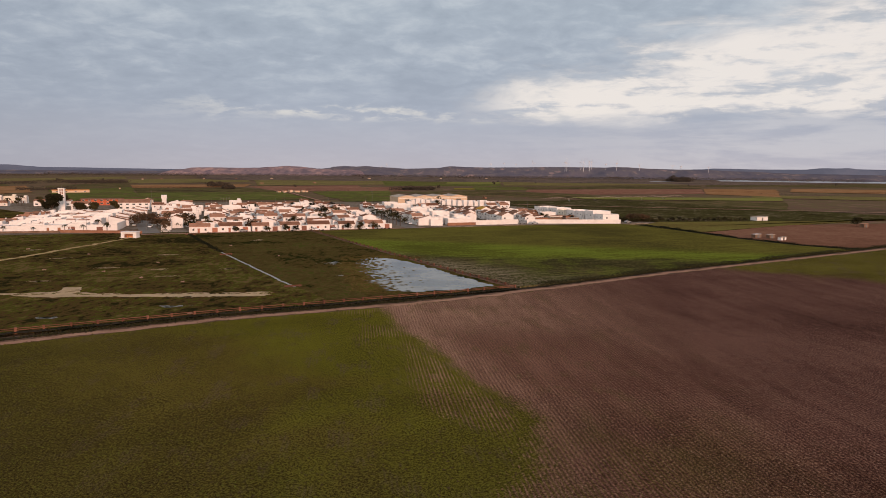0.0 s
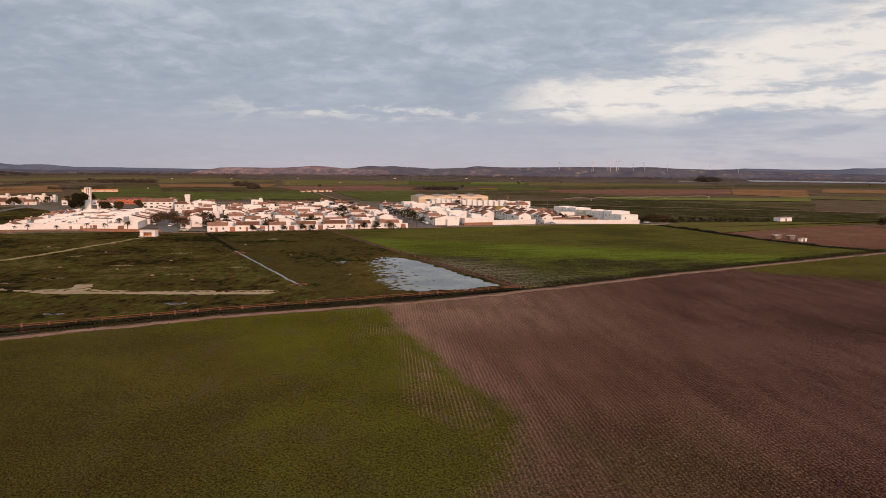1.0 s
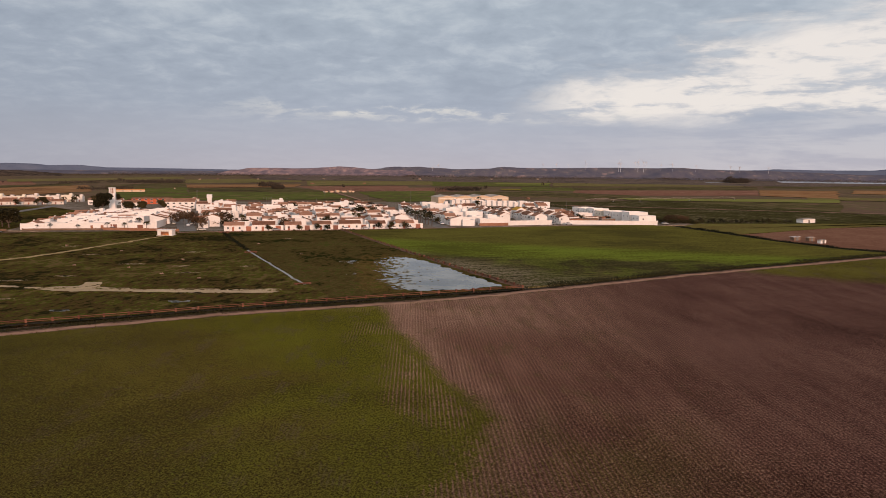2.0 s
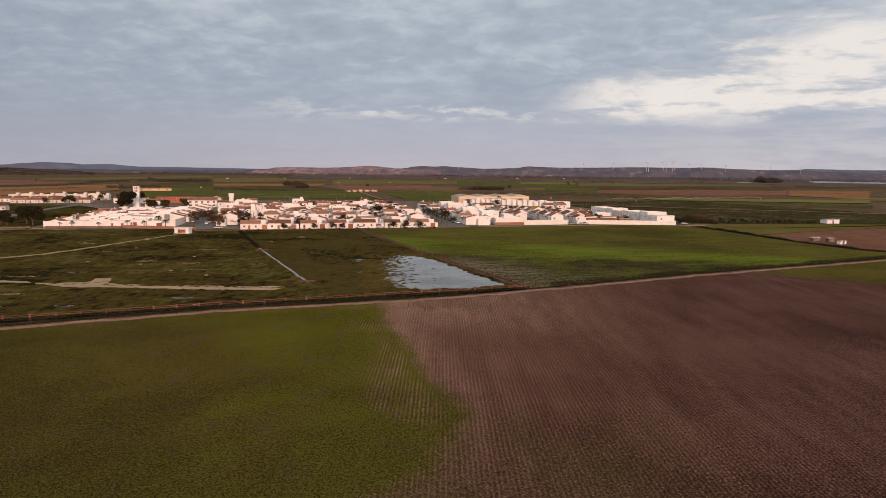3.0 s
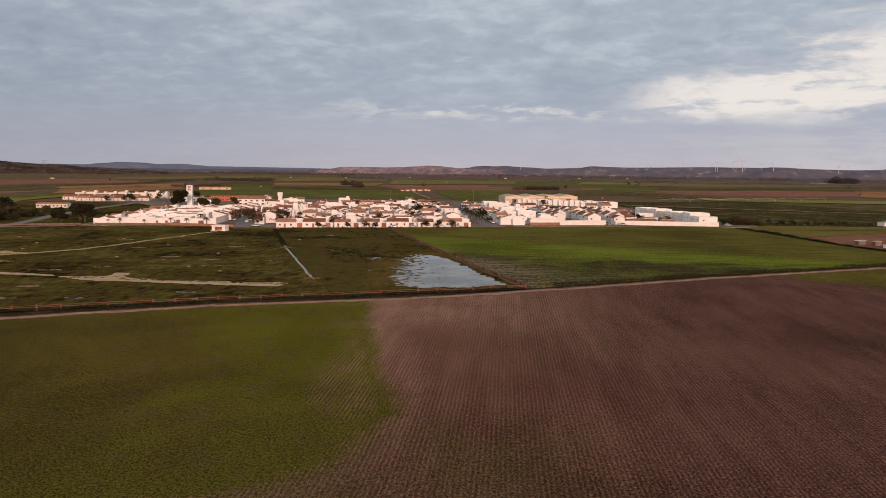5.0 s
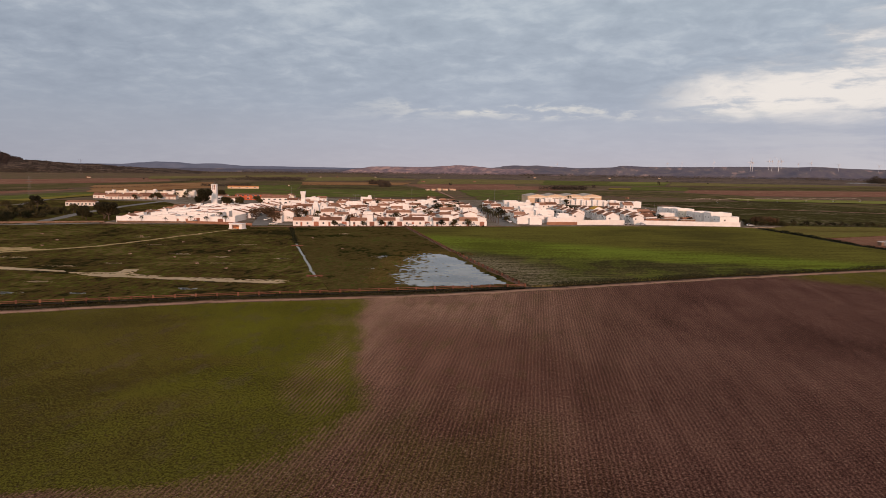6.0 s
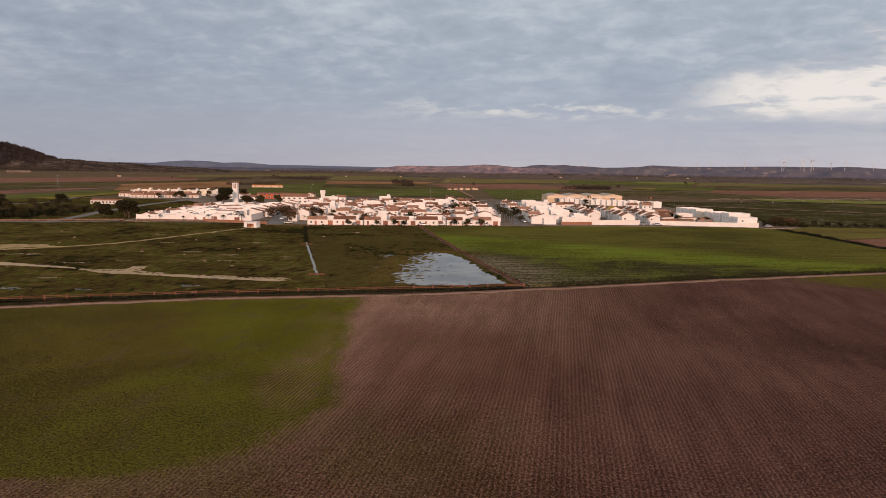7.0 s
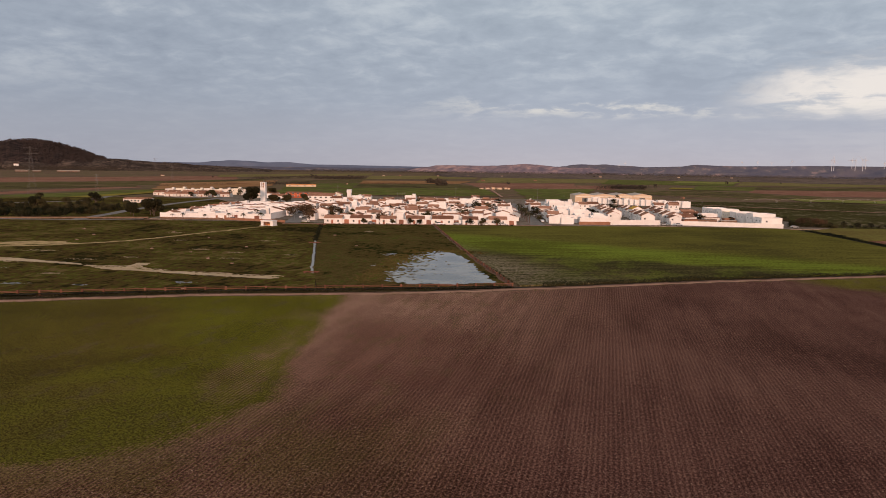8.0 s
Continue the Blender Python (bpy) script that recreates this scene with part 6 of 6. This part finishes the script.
FIELDS_TAN = [
    [(-723, 882), (-722, 1198), (-525, 881), (-529, 692), (-542, 667)],
    [(-605, 1329), (-421, 1487), (-368, 1257), (-502, 1112)],
    [(516, 1474), (672, 1485), (460, 999), (389, 1091)],
    [(750, 1584), (948, 1567), (745, 1230), (607, 1280)],
]
FIELDS_LIME = [
    [(-14, 2079), (149, 2124), (117, 1823), (-16, 1793)],
    [(148, 902), (441, 954), (391, 841), (158, 838)],
]
level = -0.44
for tone, m, plots in (("bare brown", F_BROWN, FIELDS_BROWN), ("dull grey-brown", F_DRYDARK, FIELDS_DRY), ("dark green", F_DARK, FIELDS_DARK), ("green", F_GREEN, FIELDS_GREEN), ("olive", F_OLIVE, FIELDS_OLIVE),
                       ("tan stubble", F_TAN, FIELDS_TAN), ("yellow flowering", M_YELLOW, FIELDS_YELLOW), ("light green", F_LIME, FIELDS_LIME)):
    for pts in plots:
        structure(slab("far_field", pts, level, m, 0.0, 30.0, 3.0, int(pts[0][0])), tone + " field on the plain beyond the village", "field")
        level += 0.02
M_HEATH = meadow_material("far_heath", [rgb(0.070, 0.054, 0.046), rgb(0.125, 0.082, 0.068), rgb(0.155, 0.112, 0.080), rgb(0.200, 0.126, 0.104), rgb(0.135, 0.115, 0.062)], 0.006, 0.05, 1.0, 0.11)
structure(slab("far_heath", [(d_ * math.sin(radians(a)), d_ * math.cos(radians(a))) for d_, az in ((2150, (-19, -10, 0, 8, 16, 22)), (3960, (34, 24, 14, 4, -8, -20))) for a in az], level + 0.02, M_HEATH, 0.0, 60.0, 30.0, 77), "dull purple-brown heath below the far ridges", "field")
FIELD_HEDGES = [((-731, 1034), (-961, 1650)), ((-566, 987), (-643, 1205)), ((-787, 1515), (-925, 1836)), ((-502, 1112), (-426, 1167)), ((-95, 1078), (-38, 1144)), ((154, 1296), (237, 1327)), ((392, 1441), (495, 1441)), ((-630, 2320), (-494, 2407)), ((-202, 2417), (87, 2583)), ((106, 1491), (213, 1539)), ((-641, 579), (-627, 739)), ((-629, 772), (-629, 943)), ((-742, 904), (-731, 1034)), ((-210, 1041), (-160, 1104)), ((511, 1701), (729, 1741)), ((490, 1147), (611, 1105)), ((124, 815), (218, 783)), ((48, 991), (133, 944))]
structure(ribbon("farm_track", [(-139.5, 734.3), (-261.6, 1081)], 3.0, 0.3, M_DIRT, 20.0, 0.3, 1), "pale farm track across the plain", "track")
structure(ribbon("farm_track", [(43.4, 687.4), (354.4, 600.8), (539.5, 562.8)], 5.0, 0.3, M_DIRT, 20.0, 0.3, 1), "pale farm track across the plain", "track")
structure(slab("lagoon", [(1150, 3060), (1840, 2760), (2200, 3290), (1360, 3700)], 0.3, M_SALT), "pale shallow lagoon far off on the plain", "lagoon")
structure(slab("greenhouse_sheet", [(744.7, 2639), (836.2, 2686), (838.9, 2772), (747.7, 2724)], 0.5, M_SALT), "pale sheet of water far off on the plain", "lagoon")


def along(line, a):
    """The height at azimuth a of a skyline given as (azimuth, height) pairs."""
    for (a0, h0), (a1, h1) in zip(line, line[1:]):
        if a <= a1:
            f = max(0.0, (a - a0) / (a1 - a0))
            return h0 + (h1 - h0) * f * f * (3 - 2 * f)
    return line[-1][1]


def ridge_hill(name, label, line, dist, material, depth=500.0, seed=0, rough=1.0):
    """A long hill whose crest follows a skyline (azimuth in degrees clockwise from +y, height)."""
    bm = bmesh.new()
    az0, az1 = line[0][0], line[-1][0]
    n = max(40, int((az1 - az0) * 9))
    rows = []
    shape = ((0, -0.5), (0.12, 0.22), (0.25, 0.45), (0.38, 0.7), (0.5, 0.9), (0.6, 1.0), (1.0, 0.0))
    for i in range(n + 1):
        deg = az0 + (az1 - az0) * i / n
        hgt, a = along(line, deg), radians(deg)
        row = []
        for q, hh in shape:
            dd = dist + depth * (q + 0.1 * noise.noise(Vector((a * 30, q, seed))))
            z = -0.6 if hh <= 0 else hgt * hh + (1.0 - hh) * hgt * 0.3 * noise.noise(Vector((a * 40, q * 4, seed))) + 0.6 * rough * noise.noise(Vector((a * 300, q * 9, seed)))
            row.append(bm.verts.new((dd * math.sin(a), dd * math.cos(a), z)))
        rows.append(row)
    for r, q in zip(rows, rows[1:]):
        for i in range(len(shape) - 1):
            bm.faces.new((r[i], q[i], q[i + 1], r[i + 1]))
    bmesh.ops.recalc_face_normals(bm, faces=bm.faces)
    return structure(part(name, bm, material), label, "hill")


M_HILL = meadow_material("wooded_hill", [rgb(0.019, 0.014, 0.013), rgb(0.035, 0.025, 0.021), rgb(0.061, 0.038, 0.033)], 0.01, 0.08)
M_SCRUB = meadow_material("scrub_slope", [rgb(0.034, 0.025, 0.020), rgb(0.066, 0.046, 0.035), rgb(0.105, 0.072, 0.052), rgb(0.165, 0.108, 0.080)], 0.012, 0.05)
# haze of distance, and sunlight on the pink ridge, put into these colours
M_RIDGE = meadow_material("hazed_ridge", [rgb(0.102, 0.096, 0.122), rgb(0.118, 0.106, 0.129), rgb(0.134, 0.116, 0.134), rgb(0.150, 0.130, 0.136), rgb(0.290, 0.200, 0.190)], 0.005, 0.02, 1.0, 0.17)
M_PINK = meadow_material("hazed_sunlit_ridge", [rgb(0.150, 0.118, 0.136), rgb(0.205, 0.148, 0.158), rgb(0.270, 0.182, 0.182), rgb(0.420, 0.262, 0.230)], 0.006, 0.02)
M_BLUE = meadow_material("hazed_blue_ridge", [rgb(0.130, 0.139, 0.183), rgb(0.146, 0.156, 0.202), rgb(0.162, 0.168, 0.216)], 0.002, 0.01)
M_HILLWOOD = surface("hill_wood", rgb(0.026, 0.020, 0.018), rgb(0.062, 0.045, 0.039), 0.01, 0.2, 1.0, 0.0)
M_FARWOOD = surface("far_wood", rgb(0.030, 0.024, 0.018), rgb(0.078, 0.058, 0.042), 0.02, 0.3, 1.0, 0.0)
BLUE_LINE = [(-75, 40), (-45, 36), (-38.8, 35), (-37.5, 45), (-36.3, 52), (-35, 50), (-33.7, 42), (-32.5, 45.5), (-31.9, 45), (-30.9, 38), (-30.1, 33), (-28, 33), (-25.7, 31), (-23.6, 30), (-21.5, 28), (-18, 26), (12, 40), (18, 56), (19.1, 58), (20.1, 64), (21, 63),
             (23, 60), (26, 61), (27.4, 70), (28.1, 69), (28.8, 71), (29.5, 65), (31.1, 63), (48, 55)]
RIDGE_LINE = [(-50, 14), (-24, 18), (-21.2, 20), (-10.6, 38), (-9.9, 44), (-9.4, 52), (-8.6, 56), (-7.7, 54), (-6.9, 57), (-6, 52), (-5.1, 50), (-3.8, 44.5), (-2.8, 46), (-1.3, 50), (-0.1, 61), (0.6, 59), (1.5, 57), (2.6, 56), (5, 58), (6.4, 60), (7.8, 62), (8.9, 63),
              (10, 62), (12, 62), (12.9, 65), (13.7, 64), (14.6, 60), (15.4, 57), (17.5, 54), (19.5, 52), (22, 46), (26, 36), (34, 30)]
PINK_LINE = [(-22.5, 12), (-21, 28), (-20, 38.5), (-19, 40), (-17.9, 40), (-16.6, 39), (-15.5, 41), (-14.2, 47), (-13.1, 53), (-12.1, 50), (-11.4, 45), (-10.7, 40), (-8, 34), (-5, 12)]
HILL_LINE = [(-70, 60), (-60, 100), (-53, 104), (-51.5, 104), (-50.6, 114), (-49.6, 118), (-49.1, 116), (-48.6, 112), (-48, 105), (-47.5, 97), (-47, 88), (-46.4, 77), (-45.9, 65), (-45.4, 52), (-44.4, 36), (-43, 10)]
SLOPE_LINE = [(-70, 60), (-50, 50), (-45, 44), (-44.4, 44.5), (-43.7, 42.5), (-42.9, 39), (-42.1, 35), (-41.3, 31), (-40.5, 32), (-39.9, 30), (-39.3, 27), (-38.7, 23), (-36, 17), (-33, 8)]
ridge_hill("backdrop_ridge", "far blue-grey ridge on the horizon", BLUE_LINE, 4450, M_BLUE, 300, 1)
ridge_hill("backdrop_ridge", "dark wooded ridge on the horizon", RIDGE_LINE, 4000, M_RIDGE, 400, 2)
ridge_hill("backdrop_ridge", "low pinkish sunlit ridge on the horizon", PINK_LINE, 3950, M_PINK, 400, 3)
ridge_hill("wooded_hill", "dark wooded hill west of the village", HILL_LINE, 3000, M_HILL, 700, 4, 6.0)
ridge_hill("low_hill", "low scrubby slope below the wooded hill", SLOPE_LINE, 2850, M_SCRUB, 700, 5, 3.0)


def far_wood(a, b, h, width, n, label, seed, name="tree_belt"):
    """A belt of far trees as clumps."""
    g = np.random.RandomState(seed)
    a, b = Vector(a), Vector(b)
    nrm = Vector((-(b - a).y, (b - a).x)).normalized()
    verts, faces = [], []
    for _ in range(int(n * 5)):
        s_ = g.rand()
        p = a.lerp(b, s_) + nrm * g.normal(0, width / 2)
        top = h * (0.55 + 0.75 * (0.5 + noise.noise(Vector((p.x * 0.6 / h, p.y * 0.6 / h, seed)))))
        z = -0.5 + top * g.rand() ** 0.7
        c = Vector((p.x, p.y, z))
        ax = Vector(g.normal(0, 1, 3)).normalized()
        bx = ax.orthogonal().normalized()
        sz = h * g.uniform(0.06, 0.15)
        k = len(verts)
        verts += [tuple(c + ax * sz), tuple(c + bx * sz * 0.7), tuple(c - ax * sz), tuple(c - bx * sz * 0.7)]
        faces.append((k, k + 1, k + 2, k + 3))
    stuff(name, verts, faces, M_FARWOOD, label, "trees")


def polar(az_, d_):
    return d_ * math.sin(radians(az_)), d_ * math.cos(radians(az_))


WOODS = [((-843.0, 1293), (-799.7, 1359), 5, 20, 300), ((-825.5, 1435), (-730.6, 1586), 6, 25, 600), ((-432.6, 1257), (-408.7, 1285), 8, 12, 400), ((-597.6, 965.8), (-532.2, 1000), 4.0, 20, 500), ((-765.0, 1406), (-681.3, 1474), 6, 25, 600),
         ((-366.2, 1127), (-349.7, 1136), 6, 10, 350), ((824.7, 2698), (917.7, 2784), 17, 30, 600), ((-80.7, 1163), (-30.3, 1187), 6, 12, 450), ((-101.8, 1156), (-50.0, 1205), 5, 10, 300)]
for i, (a, b, h, w_, n_) in enumerate(WOODS):
    far_wood(a, b, h, w_, n_, "dark belt of trees on the plain", i)
for i, (a0, a1, d0, h, n_) in enumerate(((-19, -6, 3700, 9, 1300), (-40, -30, 3000, 8, 900), (-30, -19, 3300, 11, 1000), (-8, 14, 3750, 11, 2000), (-44, -36, 2700, 9, 500), (-2, 9, 3300, 8, 700), (12, 30, 3500, 14, 1200), (-58, -44, 2700, 14, 1200))):
    far_wood(polar(a0, d0), polar(a1, d0 + 60), h, 90, n_, "dark wood far off below the ridge", 50 + i)
for i, (a, b) in enumerate(FIELD_HEDGES):
    far_wood(a, b, 2.0, 5.0, int(min(1600, math.dist(a, b) * 2.2)), "dark hedge along a far field", 200 + i, "field_hedge")
# single trees and bushes scattered over the plain
def lone_trees():
    g = np.random.RandomState(3)
    for i in range(14):
        az_, d_ = g.uniform(-46, 30), g.uniform(1300, 3000)
        x, y = polar(az_, d_)
        h = g.uniform(3, 8)
        far_wood((x - h * 0.5, y), (x + h * 0.5, y), h, h * 0.6, 34, "single dark tree far off on the plain", 90 + i, "far_tree")


lone_trees()


def wooded_crest():
    """Trees on the western hill."""
    g = np.random.RandomState(8)
    verts, faces = [], []
    for _ in range(26000):
        az_ = g.uniform(-64, -44.8)
        hgt = along(HILL_LINE, az_)
        q = g.uniform(0.1, 0.62)
        hh = np.interp(q, (0, 0.12, 0.25, 0.38, 0.5, 0.6, 1.0), (0, 0.22, 0.45, 0.7, 0.9, 1.0, 0.4))
        x, y = polar(az_, 3000 + 700 * q)
        c = Vector((x, y, hgt * hh + g.uniform(-2, 8)))
        ax = Vector(g.normal(0, 1, 3)).normalized()
        bx = ax.orthogonal().normalized()
        sz = g.uniform(1.8, 4.2)
        k = len(verts)
        verts += [tuple(c + ax * sz), tuple(c + bx * sz * 0.7), tuple(c - ax * sz), tuple(c - bx * sz * 0.7)]
        faces.append((k, k + 1, k + 2, k + 3))
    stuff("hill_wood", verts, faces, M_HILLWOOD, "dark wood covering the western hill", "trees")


wooded_crest()


def slope_scrub():
    """Bushes and small trees dotted over the lower slope."""
    g = np.random.RandomState(18)
    verts, faces = [], []
    for _ in range(1150):
        az_, q = g.uniform(-56, -36.5), g.uniform(0.05, 0.62)
        hgt = along(SLOPE_LINE, az_) * np.interp(q, (0, 0.12, 0.25, 0.38, 0.5, 0.6, 1.0), (0, 0.22, 0.45, 0.7, 0.9, 1.0, 0.0))
        size = g.uniform(1.2, 4.2) * (0.8 if az_ > -43 else 1.0)
        for _ in range(7):
            a, d_ = az_ + g.normal(0, 0.04), 2850 + 700 * q + g.normal(0, 3)
            c = Vector((*polar(a, d_), hgt + g.uniform(0, size)))
            ax = Vector(g.normal(0, 1, 3)).normalized()
            bx = ax.orthogonal().normalized()
            k = len(verts)
            verts += [tuple(c + ax * size * 0.5), tuple(c + bx * size * 0.4), tuple(c - ax * size * 0.5), tuple(c - bx * size * 0.4)]
            faces.append((k, k + 1, k + 2, k + 3))
    stuff("slope_scrub", verts, faces, M_HILLWOOD, "dark bushes scattered over the lower slope", "bushes")


slope_scrub()


def far_building(x, y, w, d_, h, paint, label, turn=0.0, roof=None, name="farm_building", z=-0.4):
    e = thing(name, label, "building", "far farms")
    bm = bmesh.new()
    prism_x(bm, [(-d_ / 2, 0), (d_ / 2, 0), (d_ / 2, h), (0, h * 1.25), (-d_ / 2, h)], -w / 2, w / 2)
    part("wall_body", bm, paint, e)
    gable_roof(e, w, d_, h, h * 0.25, material=roof or M_TILE)
    k = max(2, int(w / 9))
    for i in range(k if w > 30 else 0):
        windows(e, [(-w / 2 + w * (i + 0.5) / k, -d_ / 2, h * 0.35)], w=min(2.0, w / k * 0.4), h=h * 0.35)
    e.matrix_basis = pose(x, y, z, 0, 0, turn)


far_building(-482, 892, 42, 8, 2.9, M_BEIGE, "long farm building with an orange tiled roof", 31, M_ORANGE)
for i, (x, y, w_, h) in enumerate(((-234.1, 990.6, 5.3, 1.9), (-227.4, 997.5, 4.4, 3.0), (-219.9, 1004, 7.0, 2.1), (-212.4, 1013, 5.3, 2.5), (-240.7, 983.7, 4.4, 1.7), (-223.1, 1009, 6.1, 1.9), (-208.3, 1011, 3.5, 1.9))):
    far_building(x, y, w_, 7, h, M_BEIGE, "pinkish farmhouse on the plain", 30)
for x, y, w_, h, p in ((-47.6, 2955, 27.6, 7.3, M_BEIGE), (38.3, 837.5, 5.8, 3.8, M_BRICK), (-872.8, 1996, 19.1, 5.1, M_BEIGE), (-841.7, 2051, 12.8, 5.1, M_BRICK), (-758.5, 2165, 15.8, 5.9, M_BEIGE), (-692.1, 2273, 14.7, 5.4, M_BRICK), (-427.3, 1590, 23.6, 3.9, M_BRICK), (-326.5, 1685, 21.0, 4.0, M_BRICK),
                       (-500.4, 1064, 6.4, 3.2, M_BEIGE), (-311.8, 2669, 30.2, 7.5, M_BEIGE), (150.8, 3157, 25.7, 7.7, M_BEIGE), (1628, 3980, 73.7, 17.2, M_BEIGE), (1975, 3819, 56.3, 14.1, M_BEIGE), (-1165, 1376, 23.6, 5.3, M_BEIGE), (-1186, 1396, 15.1, 4.7, M_BRICK), (-616.0, 2419, 17.8, 5.5, M_BEIGE)):
    far_building(x, y, w_ * 0.3, 6, h * 0.4, p, "pale farm building far off on the plain", rng.uniform(0, 60))
for az_, d_, w_, h in ((-49.9, 2330, 46, 8), (-49.0, 2360, 30, 6), (-47.4, 2330, 36, 8), (-46.7, 2340, 52, 8)):
    x, y = polar(az_, d_)
    far_building(x, y, w_ * 0.7, 14, h * 0.5, M_LOWWALL, "long dull farm shed under the wooded hill", 50, M_SHEET)
x, y = polar(-50.45, 2890)
far_building(x, y, 15, 12, 8, M_WHITE, "white house on the slope under the wooded hill", 50, z=12.0)


def turbine(x, y, z, h, turn, seed):
    g = random.Random(seed)
    e = thing("wind_turbine", "slender white wind turbine on the far ridge", "wind turbine", "wind farm")
    bm = bmesh.new()
    tube(bm, (0, 0, 0), (0, 0, h), h * 0.022, h * 0.014, 10)
    part("mast", bm, M_TURBINE, e)
    part("nacelle", boxes((-1.6, 1.6, -3, 5, h - 1.5, h + 2)), M_TURBINE, e)
    a0 = g.uniform(0, 120)
    for i in range(3):
        a = radians(a0 + 120 * i)
        bm = bmesh.new()
        tip = (math.sin(a) * h * 0.5, -4, h + math.cos(a) * h * 0.5)
        tube(bm, (0, -4, h), tip, 1.0, 0.25, 5)
        part("blade", bm, M_TURBINE, e)
    e.matrix_basis = pose(x, y, z, 0, 0, turn)


for i, (az_, d_, z, h) in enumerate(((6.44, 4050, 46, 36), (8.95, 4050, 37, 50), (9.09, 4050, 37, 47), (10.18, 4050, 47, 42), (10.39, 4050, 39, 51), (10.83, 4050, 39, 53), (10.99, 4050, 48, 42), (12.10, 4050, 48, 29), (12.92, 4050, 45, 37), (14.63, 4050, 43, 31), (17.05, 4050, 39, 31), (17.70, 4050, 42, 26), (19.65, 4050, 35, 30), (-5.73, 4050, 35, 16), (-5.27, 4230, 41, 25), (3.09, 4230, 55, 21), (4.12, 4230, 56, 23), (5.06, 4230, 57, 18))):
    x, y = polar(az_, d_)
    turbine(x, y, z, h, -az_ + rng.uniform(-40, 40), i)


def pylon(x, y, h):
    e = thing("power_pylon", "grey lattice power pylon on the plain", "pylon", "power line")
    for sx in (-1, 1):
        for sy in (-1, 1):
            bm = bmesh.new()
            tube(bm, (sx * h * 0.08, sy * h * 0.08, -0.5), (sx * 0.25, sy * 0.25, h), 0.045, 0.03, 4)
            part("leg", bm, M_STEEL, e)
    for k in range(6):
        z0, z1 = h * k / 6, h * (k + 1) / 6
        r0, r1 = h * 0.08 * (1 - k / 6) + 0.25, h * 0.08 * (1 - (k + 1) / 6) + 0.25
        bm = bmesh.new()
        for sy in (-1, 1):
            tube(bm, (-r0, sy * r0, z0), (r1, sy * r1, z1), 0.03, 0.03, 4)
            tube(bm, (r0, sy * r0, z0), (-r1, sy * r1, z1), 0.03, 0.03, 4)
        part("brace", bm, M_STEEL, e)
    for z in (0.72, 0.84, 0.95):
        part("crossarm", boxes((-h * 0.13, h * 0.13, -0.1, 0.1, h * z, h * z + 0.25)), M_STEEL, e)
    e.matrix_basis = pose(x, y, -0.4, 0, 0, 40)


for x, y, h in ((-553.0, 518.0, 46), (-521.0, 566.0, 19), (-1141.0, 1326.0, 42), (-882.2, 1087, 26)):
    pylon(x, y, h)


def irrigation_span(x0, y0, x1, y1):
    """One arched span of a travelling irrigation machine, with the wheeled tower at its end."""
    e = thing("irrigation_span", "pale galvanised arched span of a long irrigation machine in the field", "irrigation machine", "irrigation machine")
    ln = math.hypot(x1 - x0, y1 - y0)
    arch = [(ln * k / 8, 0, 3.2 + 1.3 * (1 - (k / 4 - 1) ** 2)) for k in range(9)]
    bm = bmesh.new()
    for p, q in zip(arch, arch[1:]):
        tube(bm, p, q, 0.085, 0.085, 6)
    part("pipe", bm, M_SHEET, e)
    for sy in (-0.7, 0.7):
        bm = bmesh.new()
        low = [(a, sy, c - 1.0 * (1 - (k / 4 - 1) ** 2)) for k, (a, b, c) in enumerate(arch)]
        for p, q in zip(low, low[1:]):
            tube(bm, p, q, 0.02, 0.02, 4)
        part("truss_rod", bm, M_SHEET, e)
    for k in range(1, 8):
        bm = bmesh.new()
        for sy in (-0.7, 0.7):
            tube(bm, arch[k], (arch[k][0], sy, arch[k][2] - 1.0 * (1 - (k / 4 - 1) ** 2)), 0.02, 0.02, 4)
        part("strut", bm, M_SHEET, e)
    for sy in (-1.7, 1.7):
        bm = bmesh.new()
        tube(bm, (ln, 0, 3.2), (ln, sy, 0.6), 0.07, 0.07, 5)
        part("tower_leg", bm, M_SHEET, e)
        bm = bmesh.new()
        tube(bm, (ln - 0.15, sy, 0.6), (ln + 0.15, sy, 0.6), 0.6, 0.6, 12)
        part("wheel", bm, M_TYRE, e)
    part("base_beam", boxes((ln - 0.1, ln + 0.1, -1.7, 1.7, 0.55, 0.75)), M_FRAME, e)
    e.matrix_basis = pose(x0, y0, -0.35, 0, 0, math.degrees(math.atan2(y1 - y0, x1 - x0)))


for i in range(6):
    irrigation_span(96 + 32.7 * i, 760 + 23.3 * i, 96 + 32.7 * (i + 1), 760 + 23.3 * (i + 1))
